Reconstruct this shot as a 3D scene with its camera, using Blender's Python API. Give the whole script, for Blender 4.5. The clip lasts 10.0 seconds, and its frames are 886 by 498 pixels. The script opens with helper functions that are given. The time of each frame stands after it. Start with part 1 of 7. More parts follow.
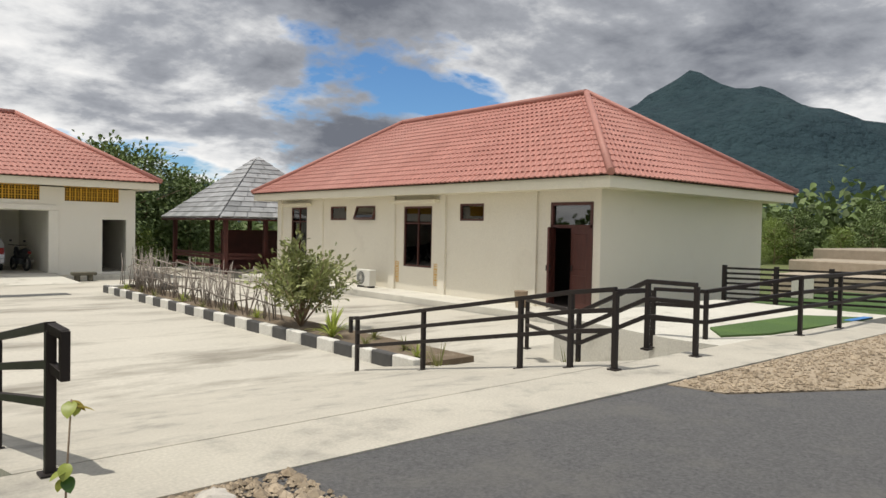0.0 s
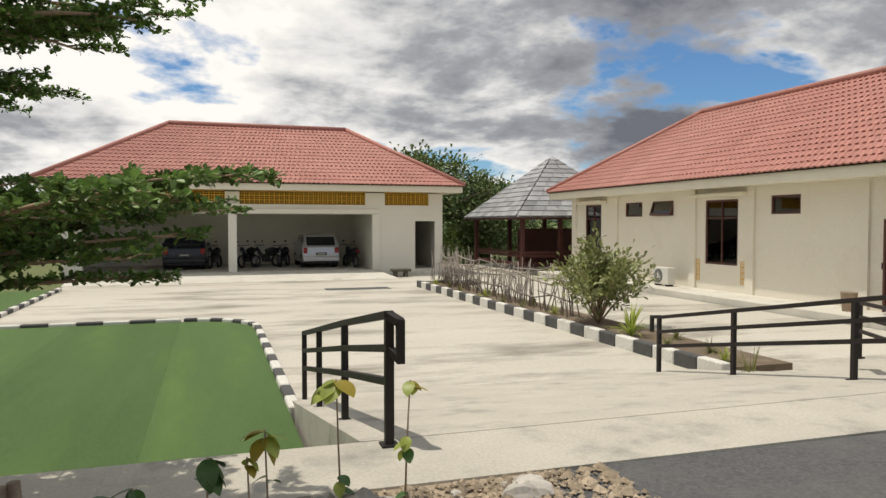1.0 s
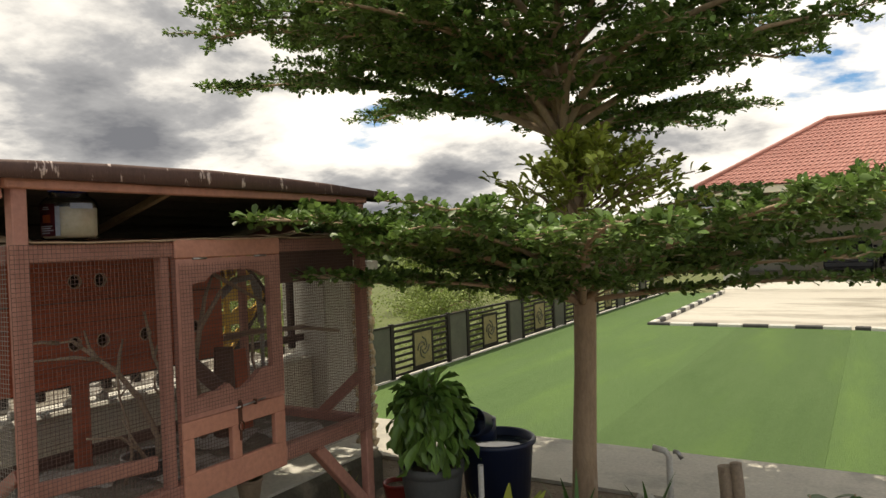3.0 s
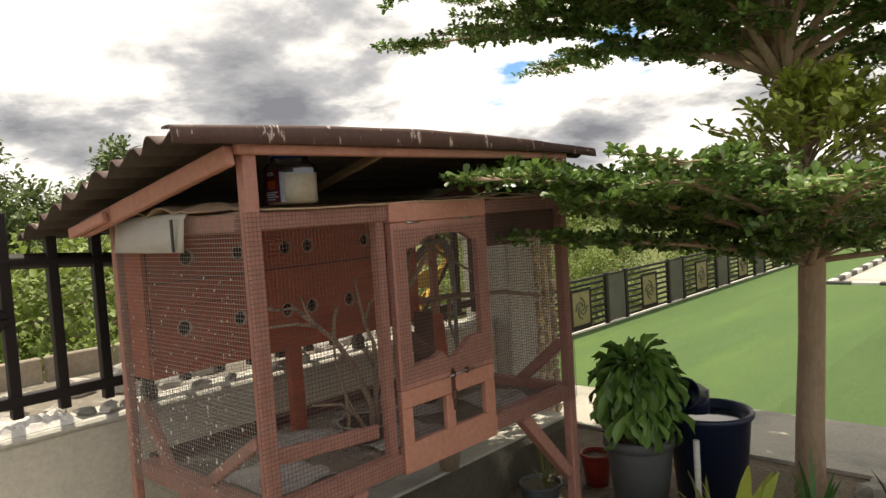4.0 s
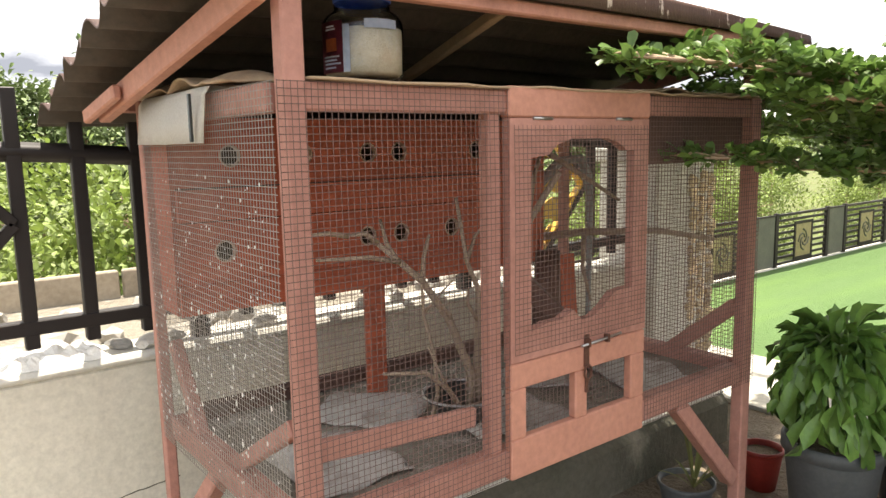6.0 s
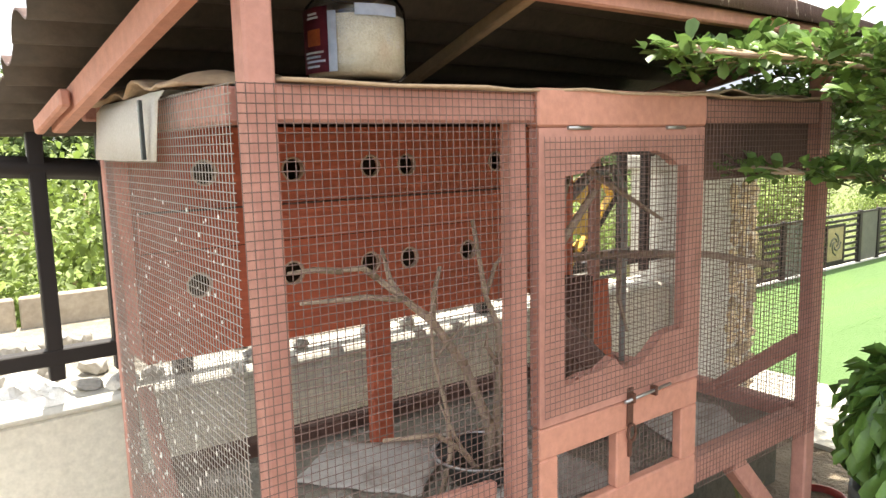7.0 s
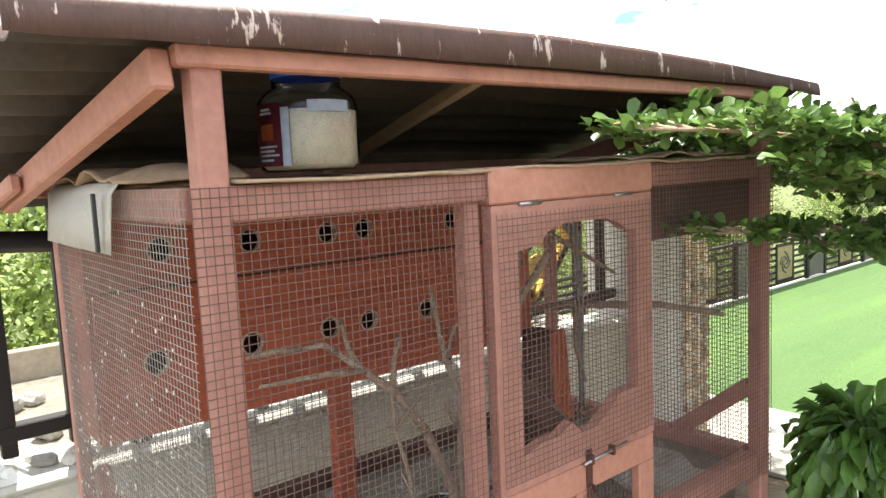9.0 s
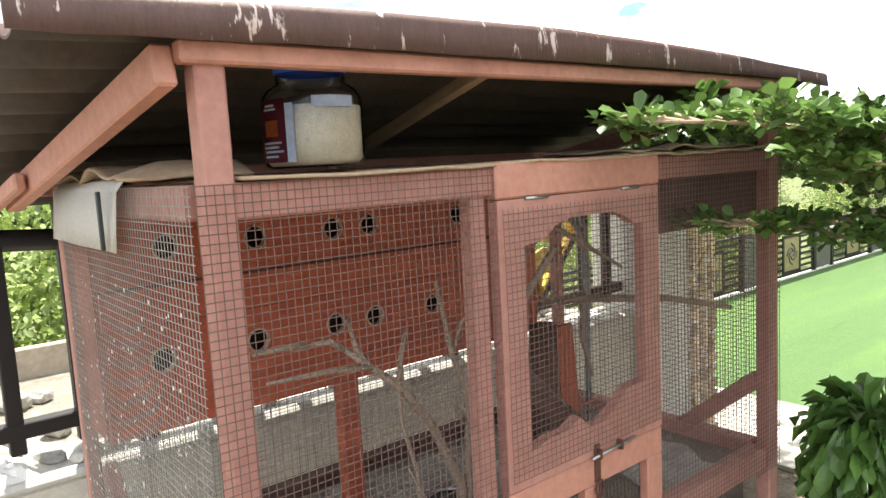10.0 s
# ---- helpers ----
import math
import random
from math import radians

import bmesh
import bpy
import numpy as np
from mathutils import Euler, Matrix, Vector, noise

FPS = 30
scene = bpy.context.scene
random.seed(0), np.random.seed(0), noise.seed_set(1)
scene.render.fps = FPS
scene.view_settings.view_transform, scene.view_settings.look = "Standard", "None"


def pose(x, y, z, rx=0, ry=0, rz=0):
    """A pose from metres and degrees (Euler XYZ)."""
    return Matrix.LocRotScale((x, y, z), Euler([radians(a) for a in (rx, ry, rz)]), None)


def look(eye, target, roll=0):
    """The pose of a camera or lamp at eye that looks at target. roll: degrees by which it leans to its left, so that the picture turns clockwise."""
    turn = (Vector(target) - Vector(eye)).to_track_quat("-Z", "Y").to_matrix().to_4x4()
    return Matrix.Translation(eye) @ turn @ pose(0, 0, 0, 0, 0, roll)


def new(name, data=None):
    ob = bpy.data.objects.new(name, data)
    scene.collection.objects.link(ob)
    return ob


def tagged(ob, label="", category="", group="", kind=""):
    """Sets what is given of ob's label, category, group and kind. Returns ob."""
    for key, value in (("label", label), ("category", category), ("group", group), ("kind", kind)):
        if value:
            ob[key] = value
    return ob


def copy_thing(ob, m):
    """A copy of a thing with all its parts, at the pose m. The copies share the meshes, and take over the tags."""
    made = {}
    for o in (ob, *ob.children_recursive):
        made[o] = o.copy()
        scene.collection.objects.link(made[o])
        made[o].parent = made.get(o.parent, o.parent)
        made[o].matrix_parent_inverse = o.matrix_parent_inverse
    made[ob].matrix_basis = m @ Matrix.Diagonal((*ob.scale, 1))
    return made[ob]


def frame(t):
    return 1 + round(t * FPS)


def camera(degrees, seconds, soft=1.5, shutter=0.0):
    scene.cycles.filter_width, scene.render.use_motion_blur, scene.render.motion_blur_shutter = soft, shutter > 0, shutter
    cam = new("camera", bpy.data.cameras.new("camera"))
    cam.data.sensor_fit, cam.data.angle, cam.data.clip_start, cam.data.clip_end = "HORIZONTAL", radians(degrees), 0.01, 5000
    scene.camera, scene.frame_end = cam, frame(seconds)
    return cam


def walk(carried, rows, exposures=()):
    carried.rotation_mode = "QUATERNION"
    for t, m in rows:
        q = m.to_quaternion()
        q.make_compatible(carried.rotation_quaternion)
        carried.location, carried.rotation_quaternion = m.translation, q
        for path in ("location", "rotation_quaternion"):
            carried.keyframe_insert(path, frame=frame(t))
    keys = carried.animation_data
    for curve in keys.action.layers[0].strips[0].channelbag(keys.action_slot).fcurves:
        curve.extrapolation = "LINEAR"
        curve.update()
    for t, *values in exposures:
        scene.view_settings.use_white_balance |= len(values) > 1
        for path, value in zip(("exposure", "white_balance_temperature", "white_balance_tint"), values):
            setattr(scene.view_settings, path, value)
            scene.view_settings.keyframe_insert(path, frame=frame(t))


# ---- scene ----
cam = camera(63.5, 10.0)
PATH = [
    (0, (-0.537, 0.662, 1.395), (0.774, 2.172, 1.341), 1.1),
    (0.5, (-0.584, 0.65, 1.406), (0.423, 2.378, 1.346), 0.5),
    (1, (-0.637, 0.696, 1.384), (-0.022, 2.598, 1.316), -0.0),
    (1.5, (-0.715, 0.649, 1.399), (-0.575, 2.643, 1.339), -0.6),
    (2, (-0.765, 0.697, 1.386), (-1.008, 2.681, 1.335), -0.8),
    (2.5, (-0.76, 0.560, 1.395), (-1.448, 2.437, 1.378), -1.8),
    (3, (-0.87, 0.588, 1.372), (-1.900, 2.302, 1.353), -2.3),
    (4.3, (-1.266, 0.581, 1.389), (-2.715, 1.948, 1.218), -3.2),
    (4.5, (-1.306, 0.663, 1.371), (-2.818, 1.956, 1.169), -2.5),
    (5, (-1.414, 0.805, 1.37), (-2.925, 2.099, 1.159), -1.4),
    (5.5, (-1.578, 0.947, 1.325), (-3.1, 2.218, 1.065), -1.2),
    (6.8, (-1.898, 1.264, 1.288), (-3.517, 2.404, 1.002), -1.5),
    (7, (-1.941, 1.285, 1.323), (-3.537, 2.457, 1.039), -1.3),
    (7.5, (-1.961, 1.302, 1.363), (-3.525, 2.533, 1.167), -2.1),
    (8, (-1.947, 1.297, 1.421), (-3.496, 2.543, 1.201), -2.9),
    (8.5, (-1.927, 1.291, 1.421), (-3.455, 2.564, 1.214), -2.5),
    (9, (-1.925, 1.287, 1.421), (-3.459, 2.551, 1.197), -2.6),
    (9.5, (-1.929, 1.29, 1.42), (-3.463, 2.553, 1.194), -2.8),
    (10, (-1.931, 1.29, 1.422), (-3.473, 2.541, 1.183), -3.1),
]
EXPOSURES = [(0.0, -0.08, 6600, 10), (1.0, -0.15, 6800, 10), (2.0, -0.05, 7300, 10), (3.0, 0.2, 7500, 10), (4.5, 0.75, 7400, 11), (5.5, 1.30, 7200, 11), (7.0, 2.15, 6800, 9), (7.5, 2.15, 6850, 7), (8.0, 1.95, 6600, 8), (10.0, 1.85, 6450, 8)]
walk(cam, [(t, look(eye, target, roll)) for t, eye, target, roll in PATH], EXPOSURES)

# ---- light ----
SUN_DIR = Vector((-0.26, 0.08, 0.96)).normalized()   # from the ground towards the sun
world = bpy.data.worlds.new("sky")
scene.world = world
world.use_nodes = True
wn, wl = world.node_tree.nodes, world.node_tree.links
wn.clear()
w_out, w_bg = wn.new("ShaderNodeOutputWorld"), wn.new("ShaderNodeBackground")
w_sky = wn.new("ShaderNodeTexSky")
w_sky.sky_type, w_sky.sun_disc = "NISHITA", False
w_sky.sun_elevation = math.asin(SUN_DIR.z)
w_sky.sun_rotation = math.atan2(SUN_DIR.x, SUN_DIR.y)
w_sky.altitude, w_sky.air_density, w_sky.dust_density, w_sky.ozone_density = 200, 1.0, 0.3, 3.0
w_co = wn.new("ShaderNodeTexCoord")
w_sep = wn.new("ShaderNodeSeparateXYZ")
wl.new(w_co.outputs["Generated"], w_sep.inputs[0])


def wmath(op, a, b=None, c=None):
    n = wn.new("ShaderNodeMath")
    n.operation = op
    for k, v in enumerate((a, b, c)):
        if v is None:
            continue
        if isinstance(v, (int, float)):
            n.inputs[k].default_value = v
        else:
            wl.new(v, n.inputs[k])
    return n.outputs[0]


def wnoise(vec, scale, detail, rough, distort=0.0):
    n = wn.new("ShaderNodeTexNoise")
    wl.new(vec, n.inputs["Vector"])
    n.inputs["Scale"].default_value, n.inputs["Detail"].default_value = scale, detail
    n.inputs["Roughness"].default_value, n.inputs["Distortion"].default_value = rough, distort
    return n.outputs["Fac"]


def wramp(fac, *stops):
    n = wn.new("ShaderNodeValToRGB")
    wl.new(fac, n.inputs[0])
    el = n.color_ramp.elements
    while len(el) < len(stops):
        el.new(0.5)
    for e, (p, c) in zip(el, stops):
        e.position, e.color = p, (*c, 1)
    return n.outputs[0]


# clouds on a flat deck: the way up divided by its height
zc = wmath("MAXIMUM", wmath("ADD", w_sep.outputs[2], 0.26), 0.06)
w_comb = wn.new("ShaderNodeCombineXYZ")
wl.new(wmath("DIVIDE", w_sep.outputs[0], zc), w_comb.inputs[0])
wl.new(wmath("DIVIDE", w_sep.outputs[1], zc), w_comb.inputs[1])
w_comb.inputs[2].default_value = 3.1
deck = w_comb.outputs[0]
big = wnoise(deck, 1.15, 10, 0.54, 0.15)
# the sky is more closed to the west than to the east
west = wmath("MULTIPLY", wmath("MAXIMUM", wmath("MULTIPLY", w_sep.outputs[0], -1.0), 0.0), 0.20)


def toward(d, cos0):
    """1 in the direction d, falling to 0 at the angle whose cosine is cos0."""
    n = wn.new("ShaderNodeVectorMath")
    n.operation = "DOT_PRODUCT"
    n.inputs[1].default_value = Vector(d).normalized()
    wl.new(w_co.outputs["Generated"], n.inputs[0])
    return wmath("MAXIMUM", wmath("DIVIDE", wmath("SUBTRACT", n.outputs["Value"], cos0), 1 - cos0), 0.0)


gap = wmath("MULTIPLY", toward((0.57, 0.80, 0.17), 0.980), -0.17)
north = wmath("MULTIPLY", toward((-0.06, 0.95, 0.24), 0.93), 0.09)
bank = wmath("MULTIPLY", toward((0.66, 0.66, 0.33), 0.93), 0.10)
cover = wramp(wmath("ADD", wmath("ADD", big, west), wmath("ADD", wmath("ADD", gap, north), bank)), (0.418, (0, 0, 0)), (0.462, (1, 1, 1)))
cloud = wramp(wmath("ADD", wmath("ADD", wmath("MULTIPLY", big, 0.75), wmath("MULTIPLY", bank, 0.8)), wmath("MULTIPLY", wnoise(deck, 3.4, 8, 0.6, 0.2), 0.25)),
              (0.435, (10.2, 10.1, 9.9)), (0.49, (7.8, 7.9, 8.0)), (0.545, (3.7, 3.9, 4.3)), (0.63, (1.6, 1.75, 2.1)))
w_mix = wn.new("ShaderNodeMix")
w_mix.data_type = "RGBA"
wl.new(cover, w_mix.inputs["Factor"])
w_deep = wn.new("ShaderNodeMix")
w_deep.data_type, w_deep.blend_type = "RGBA", "MULTIPLY"
w_deep.inputs["Factor"].default_value = 1.0
w_deep.inputs["B"].default_value = (0.62, 0.88, 1.10, 1)
wl.new(w_sky.outputs[0], w_deep.inputs["A"])
wl.new(w_deep.outputs["Result"], w_mix.inputs["A"])
wl.new(cloud, w_mix.inputs["B"])
wl.new(w_mix.outputs["Result"], w_bg.inputs["Color"])
w_bg.inputs["Strength"].default_value = 0.108
wl.new(w_bg.outputs[0], w_out.inputs[0])

sun = new("sun", bpy.data.lights.new("sun", "SUN"))
sun.data.energy, sun.data.angle, sun.data.color = 3.4, radians(0.6), (1.0, 0.95, 0.86)
sun.matrix_world = look(SUN_DIR * 50, (0, 0, 0))


# ---- materials ----
def material(name, base, base2=None, rough=0.7, metal=0.0, scale=6.0, fine=60.0, bump=0.15, spread=0.5, stain=None, stain_at=(0.55, 0.7),
             stain_scale=1.2, stretch=(1, 1, 1), island=0.0, objrand=0.0, trans=0.0, spec=0.5, dist=0.01):
    """Two colours mixed by noise at two scales, an optional stain, fine relief."""
    m = bpy.data.materials.new(name)
    m.use_nodes = True
    nt = m.node_tree
    n, l = nt.nodes, nt.links
    bsdf = n["Principled BSDF"]
    bsdf.inputs["Roughness"].default_value, bsdf.inputs["Metallic"].default_value = rough, metal
    bsdf.inputs["Specular IOR Level"].default_value = spec
    co = n.new("ShaderNodeTexCoord")
    mp = n.new("ShaderNodeMapping")
    mp.inputs["Scale"].default_value = stretch
    l.new(co.outputs["Object"], mp.inputs[0])

    def noise_tex(s, d=5, r=0.6):
        t = n.new("ShaderNodeTexNoise")
        t.inputs["Scale"].default_value, t.inputs["Detail"].default_value, t.inputs["Roughness"].default_value = s, d, r
        l.new(mp.outputs[0], t.inputs["Vector"])
        return t.outputs["Fac"]

    def ramp(fac, a, b):
        r = n.new("ShaderNodeMapRange")
        r.inputs["From Min"].default_value, r.inputs["From Max"].default_value = a, b
        l.new(fac, r.inputs["Value"])
        return r.outputs[0]

    def mix(fac, a, b, mode="MIX"):
        x = n.new("ShaderNodeMix")
        x.data_type, x.blend_type = "RGBA", mode
        for sock, v in ((x.inputs["Factor"], fac), (x.inputs["A"], a), (x.inputs["B"], b)):
            if isinstance(v, tuple):
                sock.default_value = (*v, 1)
            elif isinstance(v, (int, float)):
                sock.default_value = v
            else:
                l.new(v, sock)
        return x.outputs["Result"]

    base2 = base2 or tuple(c * 0.82 for c in base)
    large, small = noise_tex(scale), noise_tex(fine, 4)
    col = mix(ramp(large, 0.5 - spread / 2.5, 0.5 + spread / 2.5), base, base2)
    g = ramp(small, 0.25, 0.75)
    col = mix(0.35, col, mix(g, tuple(min(1, c * 1.25) for c in base), tuple(c * 0.6 for c in base2)))
    if stain:
        col = mix(ramp(noise_tex(stain_scale, 7, 0.65), *stain_at), col, stain)
    if island or objrand:
        if island:
            src = n.new("ShaderNodeNewGeometry").outputs["Random Per Island"]
        else:
            src = n.new("ShaderNodeObjectInfo").outputs["Random"]
        amt = island or objrand
        mr = n.new("ShaderNodeMapRange")
        mr.inputs["To Min"].default_value, mr.inputs["To Max"].default_value = 1 - amt, 1 + amt
        l.new(src, mr.inputs["Value"])
        hs = n.new("ShaderNodeHueSaturation")
        l.new(mr.outputs[0], hs.inputs["Value"])
        l.new(col, hs.inputs["Color"])
        col = hs.outputs[0]
    l.new(col, bsdf.inputs["Base Color"])
    rr = n.new("ShaderNodeMapRange")
    rr.inputs["To Min"].default_value, rr.inputs["To Max"].default_value = max(0.02, rough - 0.08), min(1, rough + 0.1)
    l.new(large, rr.inputs["Value"])
    l.new(rr.outputs[0], bsdf.inputs["Roughness"])
    if bump:
        b = n.new("ShaderNodeBump")
        b.inputs["Strength"].default_value, b.inputs["Distance"].default_value = bump, dist
        l.new(small, b.inputs["Height"])
        l.new(b.outputs[0], bsdf.inputs["Normal"])
    if trans:
        tr = n.new("ShaderNodeBsdfTranslucent")
        l.new(col, tr.inputs[0])
        ms = n.new("ShaderNodeMixShader")
        ms.inputs[0].default_value = trans
        l.new(bsdf.outputs[0], ms.inputs[1])
        l.new(tr.outputs[0], ms.inputs[2])
        l.new(ms.outputs[0], n["Material Output"].inputs[0])
    return m


def glass(name, tint=(0.9, 0.95, 0.95), rough=0.02, alpha=0.25):
    m = bpy.data.materials.new(name)
    m.use_nodes = True
    n, l = m.node_tree.nodes, m.node_tree.links
    n.remove(n["Principled BSDF"])
    g, t, mx = n.new("ShaderNodeBsdfGlossy"), n.new("ShaderNodeBsdfTransparent"), n.new("ShaderNodeMixShader")
    g.inputs["Roughness"].default_value = rough
    t.inputs[0].default_value = (*tint, 1)
    fr = n.new("ShaderNodeFresnel")
    fr.inputs[0].default_value = 1.45
    ad = n.new("ShaderNodeMath")
    ad.operation, ad.inputs[1].default_value = "ADD", alpha
    l.new(fr.outputs[0], ad.inputs[0])
    l.new(ad.outputs[0], mx.inputs[0])
    l.new(t.outputs[0], mx.inputs[1])
    l.new(g.outputs[0], mx.inputs[2])
    l.new(mx.outputs[0], n["Material Output"].inputs[0])
    return m


ASPHALT = material("asphalt", (0.165, 0.164, 0.165), (0.050, 0.051, 0.055), rough=0.9, scale=45, fine=190, bump=0.9, stain=(0.155, 0.15, 0.14), stain_at=(0.50, 0.78), stain_scale=1.3)
CONCRETE = material("yard concrete", (0.58, 0.55, 0.475), (0.48, 0.455, 0.395), rough=0.9, scale=0.5, fine=35, bump=0.25, stain=(0.25, 0.23, 0.19), stain_at=(0.49, 0.68), stain_scale=0.9, stretch=(0.35, 1, 1))
CONCRETE2 = material("path concrete", (0.54, 0.51, 0.435), (0.42, 0.395, 0.34), rough=0.9, scale=1.3, fine=45, bump=0.3, stain=(0.24, 0.23, 0.205), stain_at=(0.52, 0.75), stain_scale=1.6)
PALE_CONCRETE = material("pale concrete", (0.66, 0.64, 0.57), (0.54, 0.52, 0.46), rough=0.88, scale=1.0, fine=40, bump=0.2, stain=(0.36, 0.34, 0.29), stain_at=(0.56, 0.74), stain_scale=1.4)
CREAM = material("cream wall paint", (0.80, 0.76, 0.655), (0.76, 0.715, 0.61), rough=0.85, scale=0.7, fine=55, bump=0.06, stain=(0.66, 0.61, 0.51), stain_at=(0.60, 0.85), stain_scale=0.8)
CREAM_LIGHT = material("pale cream trim paint", (0.80, 0.755, 0.62), (0.75, 0.70, 0.57), rough=0.8, scale=1.0, fine=55, bump=0.05)
GARAGE_WHITE = material("off-white wall paint", (0.78, 0.76, 0.69), (0.74, 0.72, 0.64), rough=0.85, scale=0.8, fine=50, bump=0.06, stain=(0.66, 0.63, 0.55), stain_at=(0.6, 0.85))
GARDEN_WALL = material("garden wall paint", (0.66, 0.62, 0.52), (0.58, 0.545, 0.45), rough=0.85, scale=1.5, fine=60, bump=0.12, stain=(0.42, 0.40, 0.33), stain_at=(0.56, 0.8), stain_scale=2.2)
ROOF_RED = material("red roof tile", (0.47, 0.215, 0.175), (0.39, 0.165, 0.135), rough=0.62, scale=0.9, fine=18, bump=0.1, stain=(0.31, 0.12, 0.09), stain_at=(0.55, 0.8), stain_scale=0.5, island=0.10)
ROOF_GREY = material("grey shingle", (0.40, 0.41, 0.42), (0.24, 0.245, 0.25), rough=0.4, scale=2.0, fine=30, bump=0.2, objrand=0.28)
BLACK_STEEL = material("black painted steel", (0.016, 0.012, 0.011), (0.026, 0.020, 0.018), rough=0.55, scale=4, fine=60, bump=0.08, spec=0.3)
TURF = material("green artificial turf", (0.104, 0.172, 0.062), (0.078, 0.14, 0.048), rough=0.95, scale=2.2, fine=120, bump=0.9, stain=(0.13, 0.215, 0.062), stain_at=(0.50, 0.75), stain_scale=1.1, stretch=(1, 0.15, 1), objrand=0.10, dist=0.02, spec=0.2)
WHITE_PAINT = material("white kerb paint", (0.72, 0.71, 0.66), (0.58, 0.56, 0.51), rough=0.8, scale=5, fine=40, bump=0.25, stain=(0.36, 0.34, 0.30), stain_at=(0.58, 0.76), stain_scale=4)
BLACK_PAINT = material("black kerb paint", (0.055, 0.055, 0.058), (0.11, 0.108, 0.10), rough=0.8, scale=5, fine=40, bump=0.25, stain=(0.22, 0.21, 0.19), stain_at=(0.62, 0.8), stain_scale=4)
SOIL = material("garden soil", (0.22, 0.165, 0.11), (0.13, 0.10, 0.07), rough=1.0, scale=3, fine=45, bump=0.9, stain=(0.27, 0.23, 0.17), stain_at=(0.52, 0.72), stain_scale=2.5, dist=0.03)
GRAVEL = material("gravel", (0.47, 0.39, 0.29), (0.32, 0.25, 0.17), rough=0.95, scale=5, fine=50, bump=0.8, stain=(0.20, 0.155, 0.105), stain_at=(0.54, 0.70), stain_scale=2.2, dist=0.02, island=0.35)
GRASS_LAND = material("rough grass land", (0.10, 0.14, 0.04), (0.15, 0.15, 0.06), rough=1.0, scale=0.08, fine=1.5, bump=0.5, dist=0.1)
FOREST = material("far forest", (0.030, 0.062, 0.022), (0.016, 0.036, 0.016), rough=1.0, scale=0.012, fine=0.08, bump=1.0, dist=12.0)
# forest colour with the blue haze of distance mixed in
HAZY_MOUNTAIN = material("haze-tinted forested mountain", (0.040, 0.070, 0.080), (0.022, 0.040, 0.052), rough=1.0, scale=0.006, fine=0.035, bump=1.0, dist=30.0, spec=0.1)
DARK_WOOD = material("dark red stained wood", (0.10, 0.03, 0.022), (0.06, 0.02, 0.016), rough=0.4, scale=2, fine=30, bump=0.15, stretch=(6, 6, 1))
WINDOW_GLASS = glass("window glass", (0.35, 0.36, 0.36), 0.02, 0.10)
DARK_ROOM = material("dim interior plaster", (0.16, 0.14, 0.12), rough=0.9, scale=1, fine=20)
VENT_YELLOW = material("yellow vent block paint", (0.72, 0.42, 0.05), (0.62, 0.35, 0.04), rough=0.75, scale=2, fine=30, bump=0.1)
# near-black brown that paints the shade seen in openings and gaps
HOLLOW = material("painted hollow shade", (0.05, 0.03, 0.012), rough=1.0)


# ---- building blocks ----
def box(bm, x0, x1, y0, y1, z0, z1, m=None):
    vs = [bm.verts.new((m @ Vector(p)) if m else p) for p in ((x0, y0, z0), (x1, y0, z0), (x1, y1, z0), (x0, y1, z0), (x0, y0, z1), (x1, y0, z1), (x1, y1, z1), (x0, y1, z1))]
    for f in ((3, 2, 1, 0), (4, 5, 6, 7), (0, 1, 5, 4), (1, 2, 6, 5), (2, 3, 7, 6), (3, 0, 4, 7)):
        bm.faces.new([vs[i] for i in f])


def bevelled(bm, w=0.006, seg=1):
    bmesh.ops.bevel(bm, geom=bm.edges[:], offset=w, segments=seg, affect="EDGES", profile=0.6)
    return bm


def bbox(x0, x1, y0, y1, z0, z1, w=0.0, m=None):
    bm = bmesh.new()
    box(bm, x0, x1, y0, y1, z0, z1, m)
    return bevelled(bm, w) if w else bm


def tube(bm, pts, radii, seg=8, cap=True):
    """A round bar along a line of points with a radius at each."""
    rings = []
    pts = [Vector(p) for p in pts]
    side = None
    for i, p in enumerate(pts):
        d = (pts[min(i + 1, len(pts) - 1)] - pts[max(i - 1, 0)]).normalized()
        if side is None:
            side = d.cross(Vector((0, 0, 1)) if abs(d.z) < 0.9 else Vector((1, 0, 0))).normalized()
        side = (side - d * side.dot(d)).normalized()
        up = d.cross(side)
        r = radii[i] if isinstance(radii, (list, tuple)) else radii
        rings.append([bm.verts.new(p + side * math.cos(a) * r + up * math.sin(a) * r) for a in (2 * math.pi * k / seg for k in range(seg))])
    for a, b in zip(rings, rings[1:]):
        for k in range(seg):
            f = bm.faces.new((a[k], a[(k + 1) % seg], b[(k + 1) % seg], b[k]))
            f.smooth = True
    if cap:
        bm.faces.new(rings[0][::-1])
        bm.faces.new(rings[-1])
    return bm


def beam(bm, p, q, w, h, up=(0, 0, 1)):
    """A square bar from p to q, w wide and h deep."""
    p, q = Vector(p), Vector(q)
    d = (q - p).normalized()
    s = d.cross(Vector(up))
    s = s.normalized() if s.length > 1e-4 else Vector((1, 0, 0))
    u = s.cross(d)
    vs = [bm.verts.new(c + s * a * w / 2 + u * b * h / 2) for c in (p, q) for a, b in ((-1, -1), (1, -1), (1, 1), (-1, 1))]
    for f in ((0, 1, 2, 3), (7, 6, 5, 4), (0, 4, 5, 1), (1, 5, 6, 2), (2, 6, 7, 3), (3, 7, 4, 0)):
        bm.faces.new([vs[i] for i in f])
    return bm


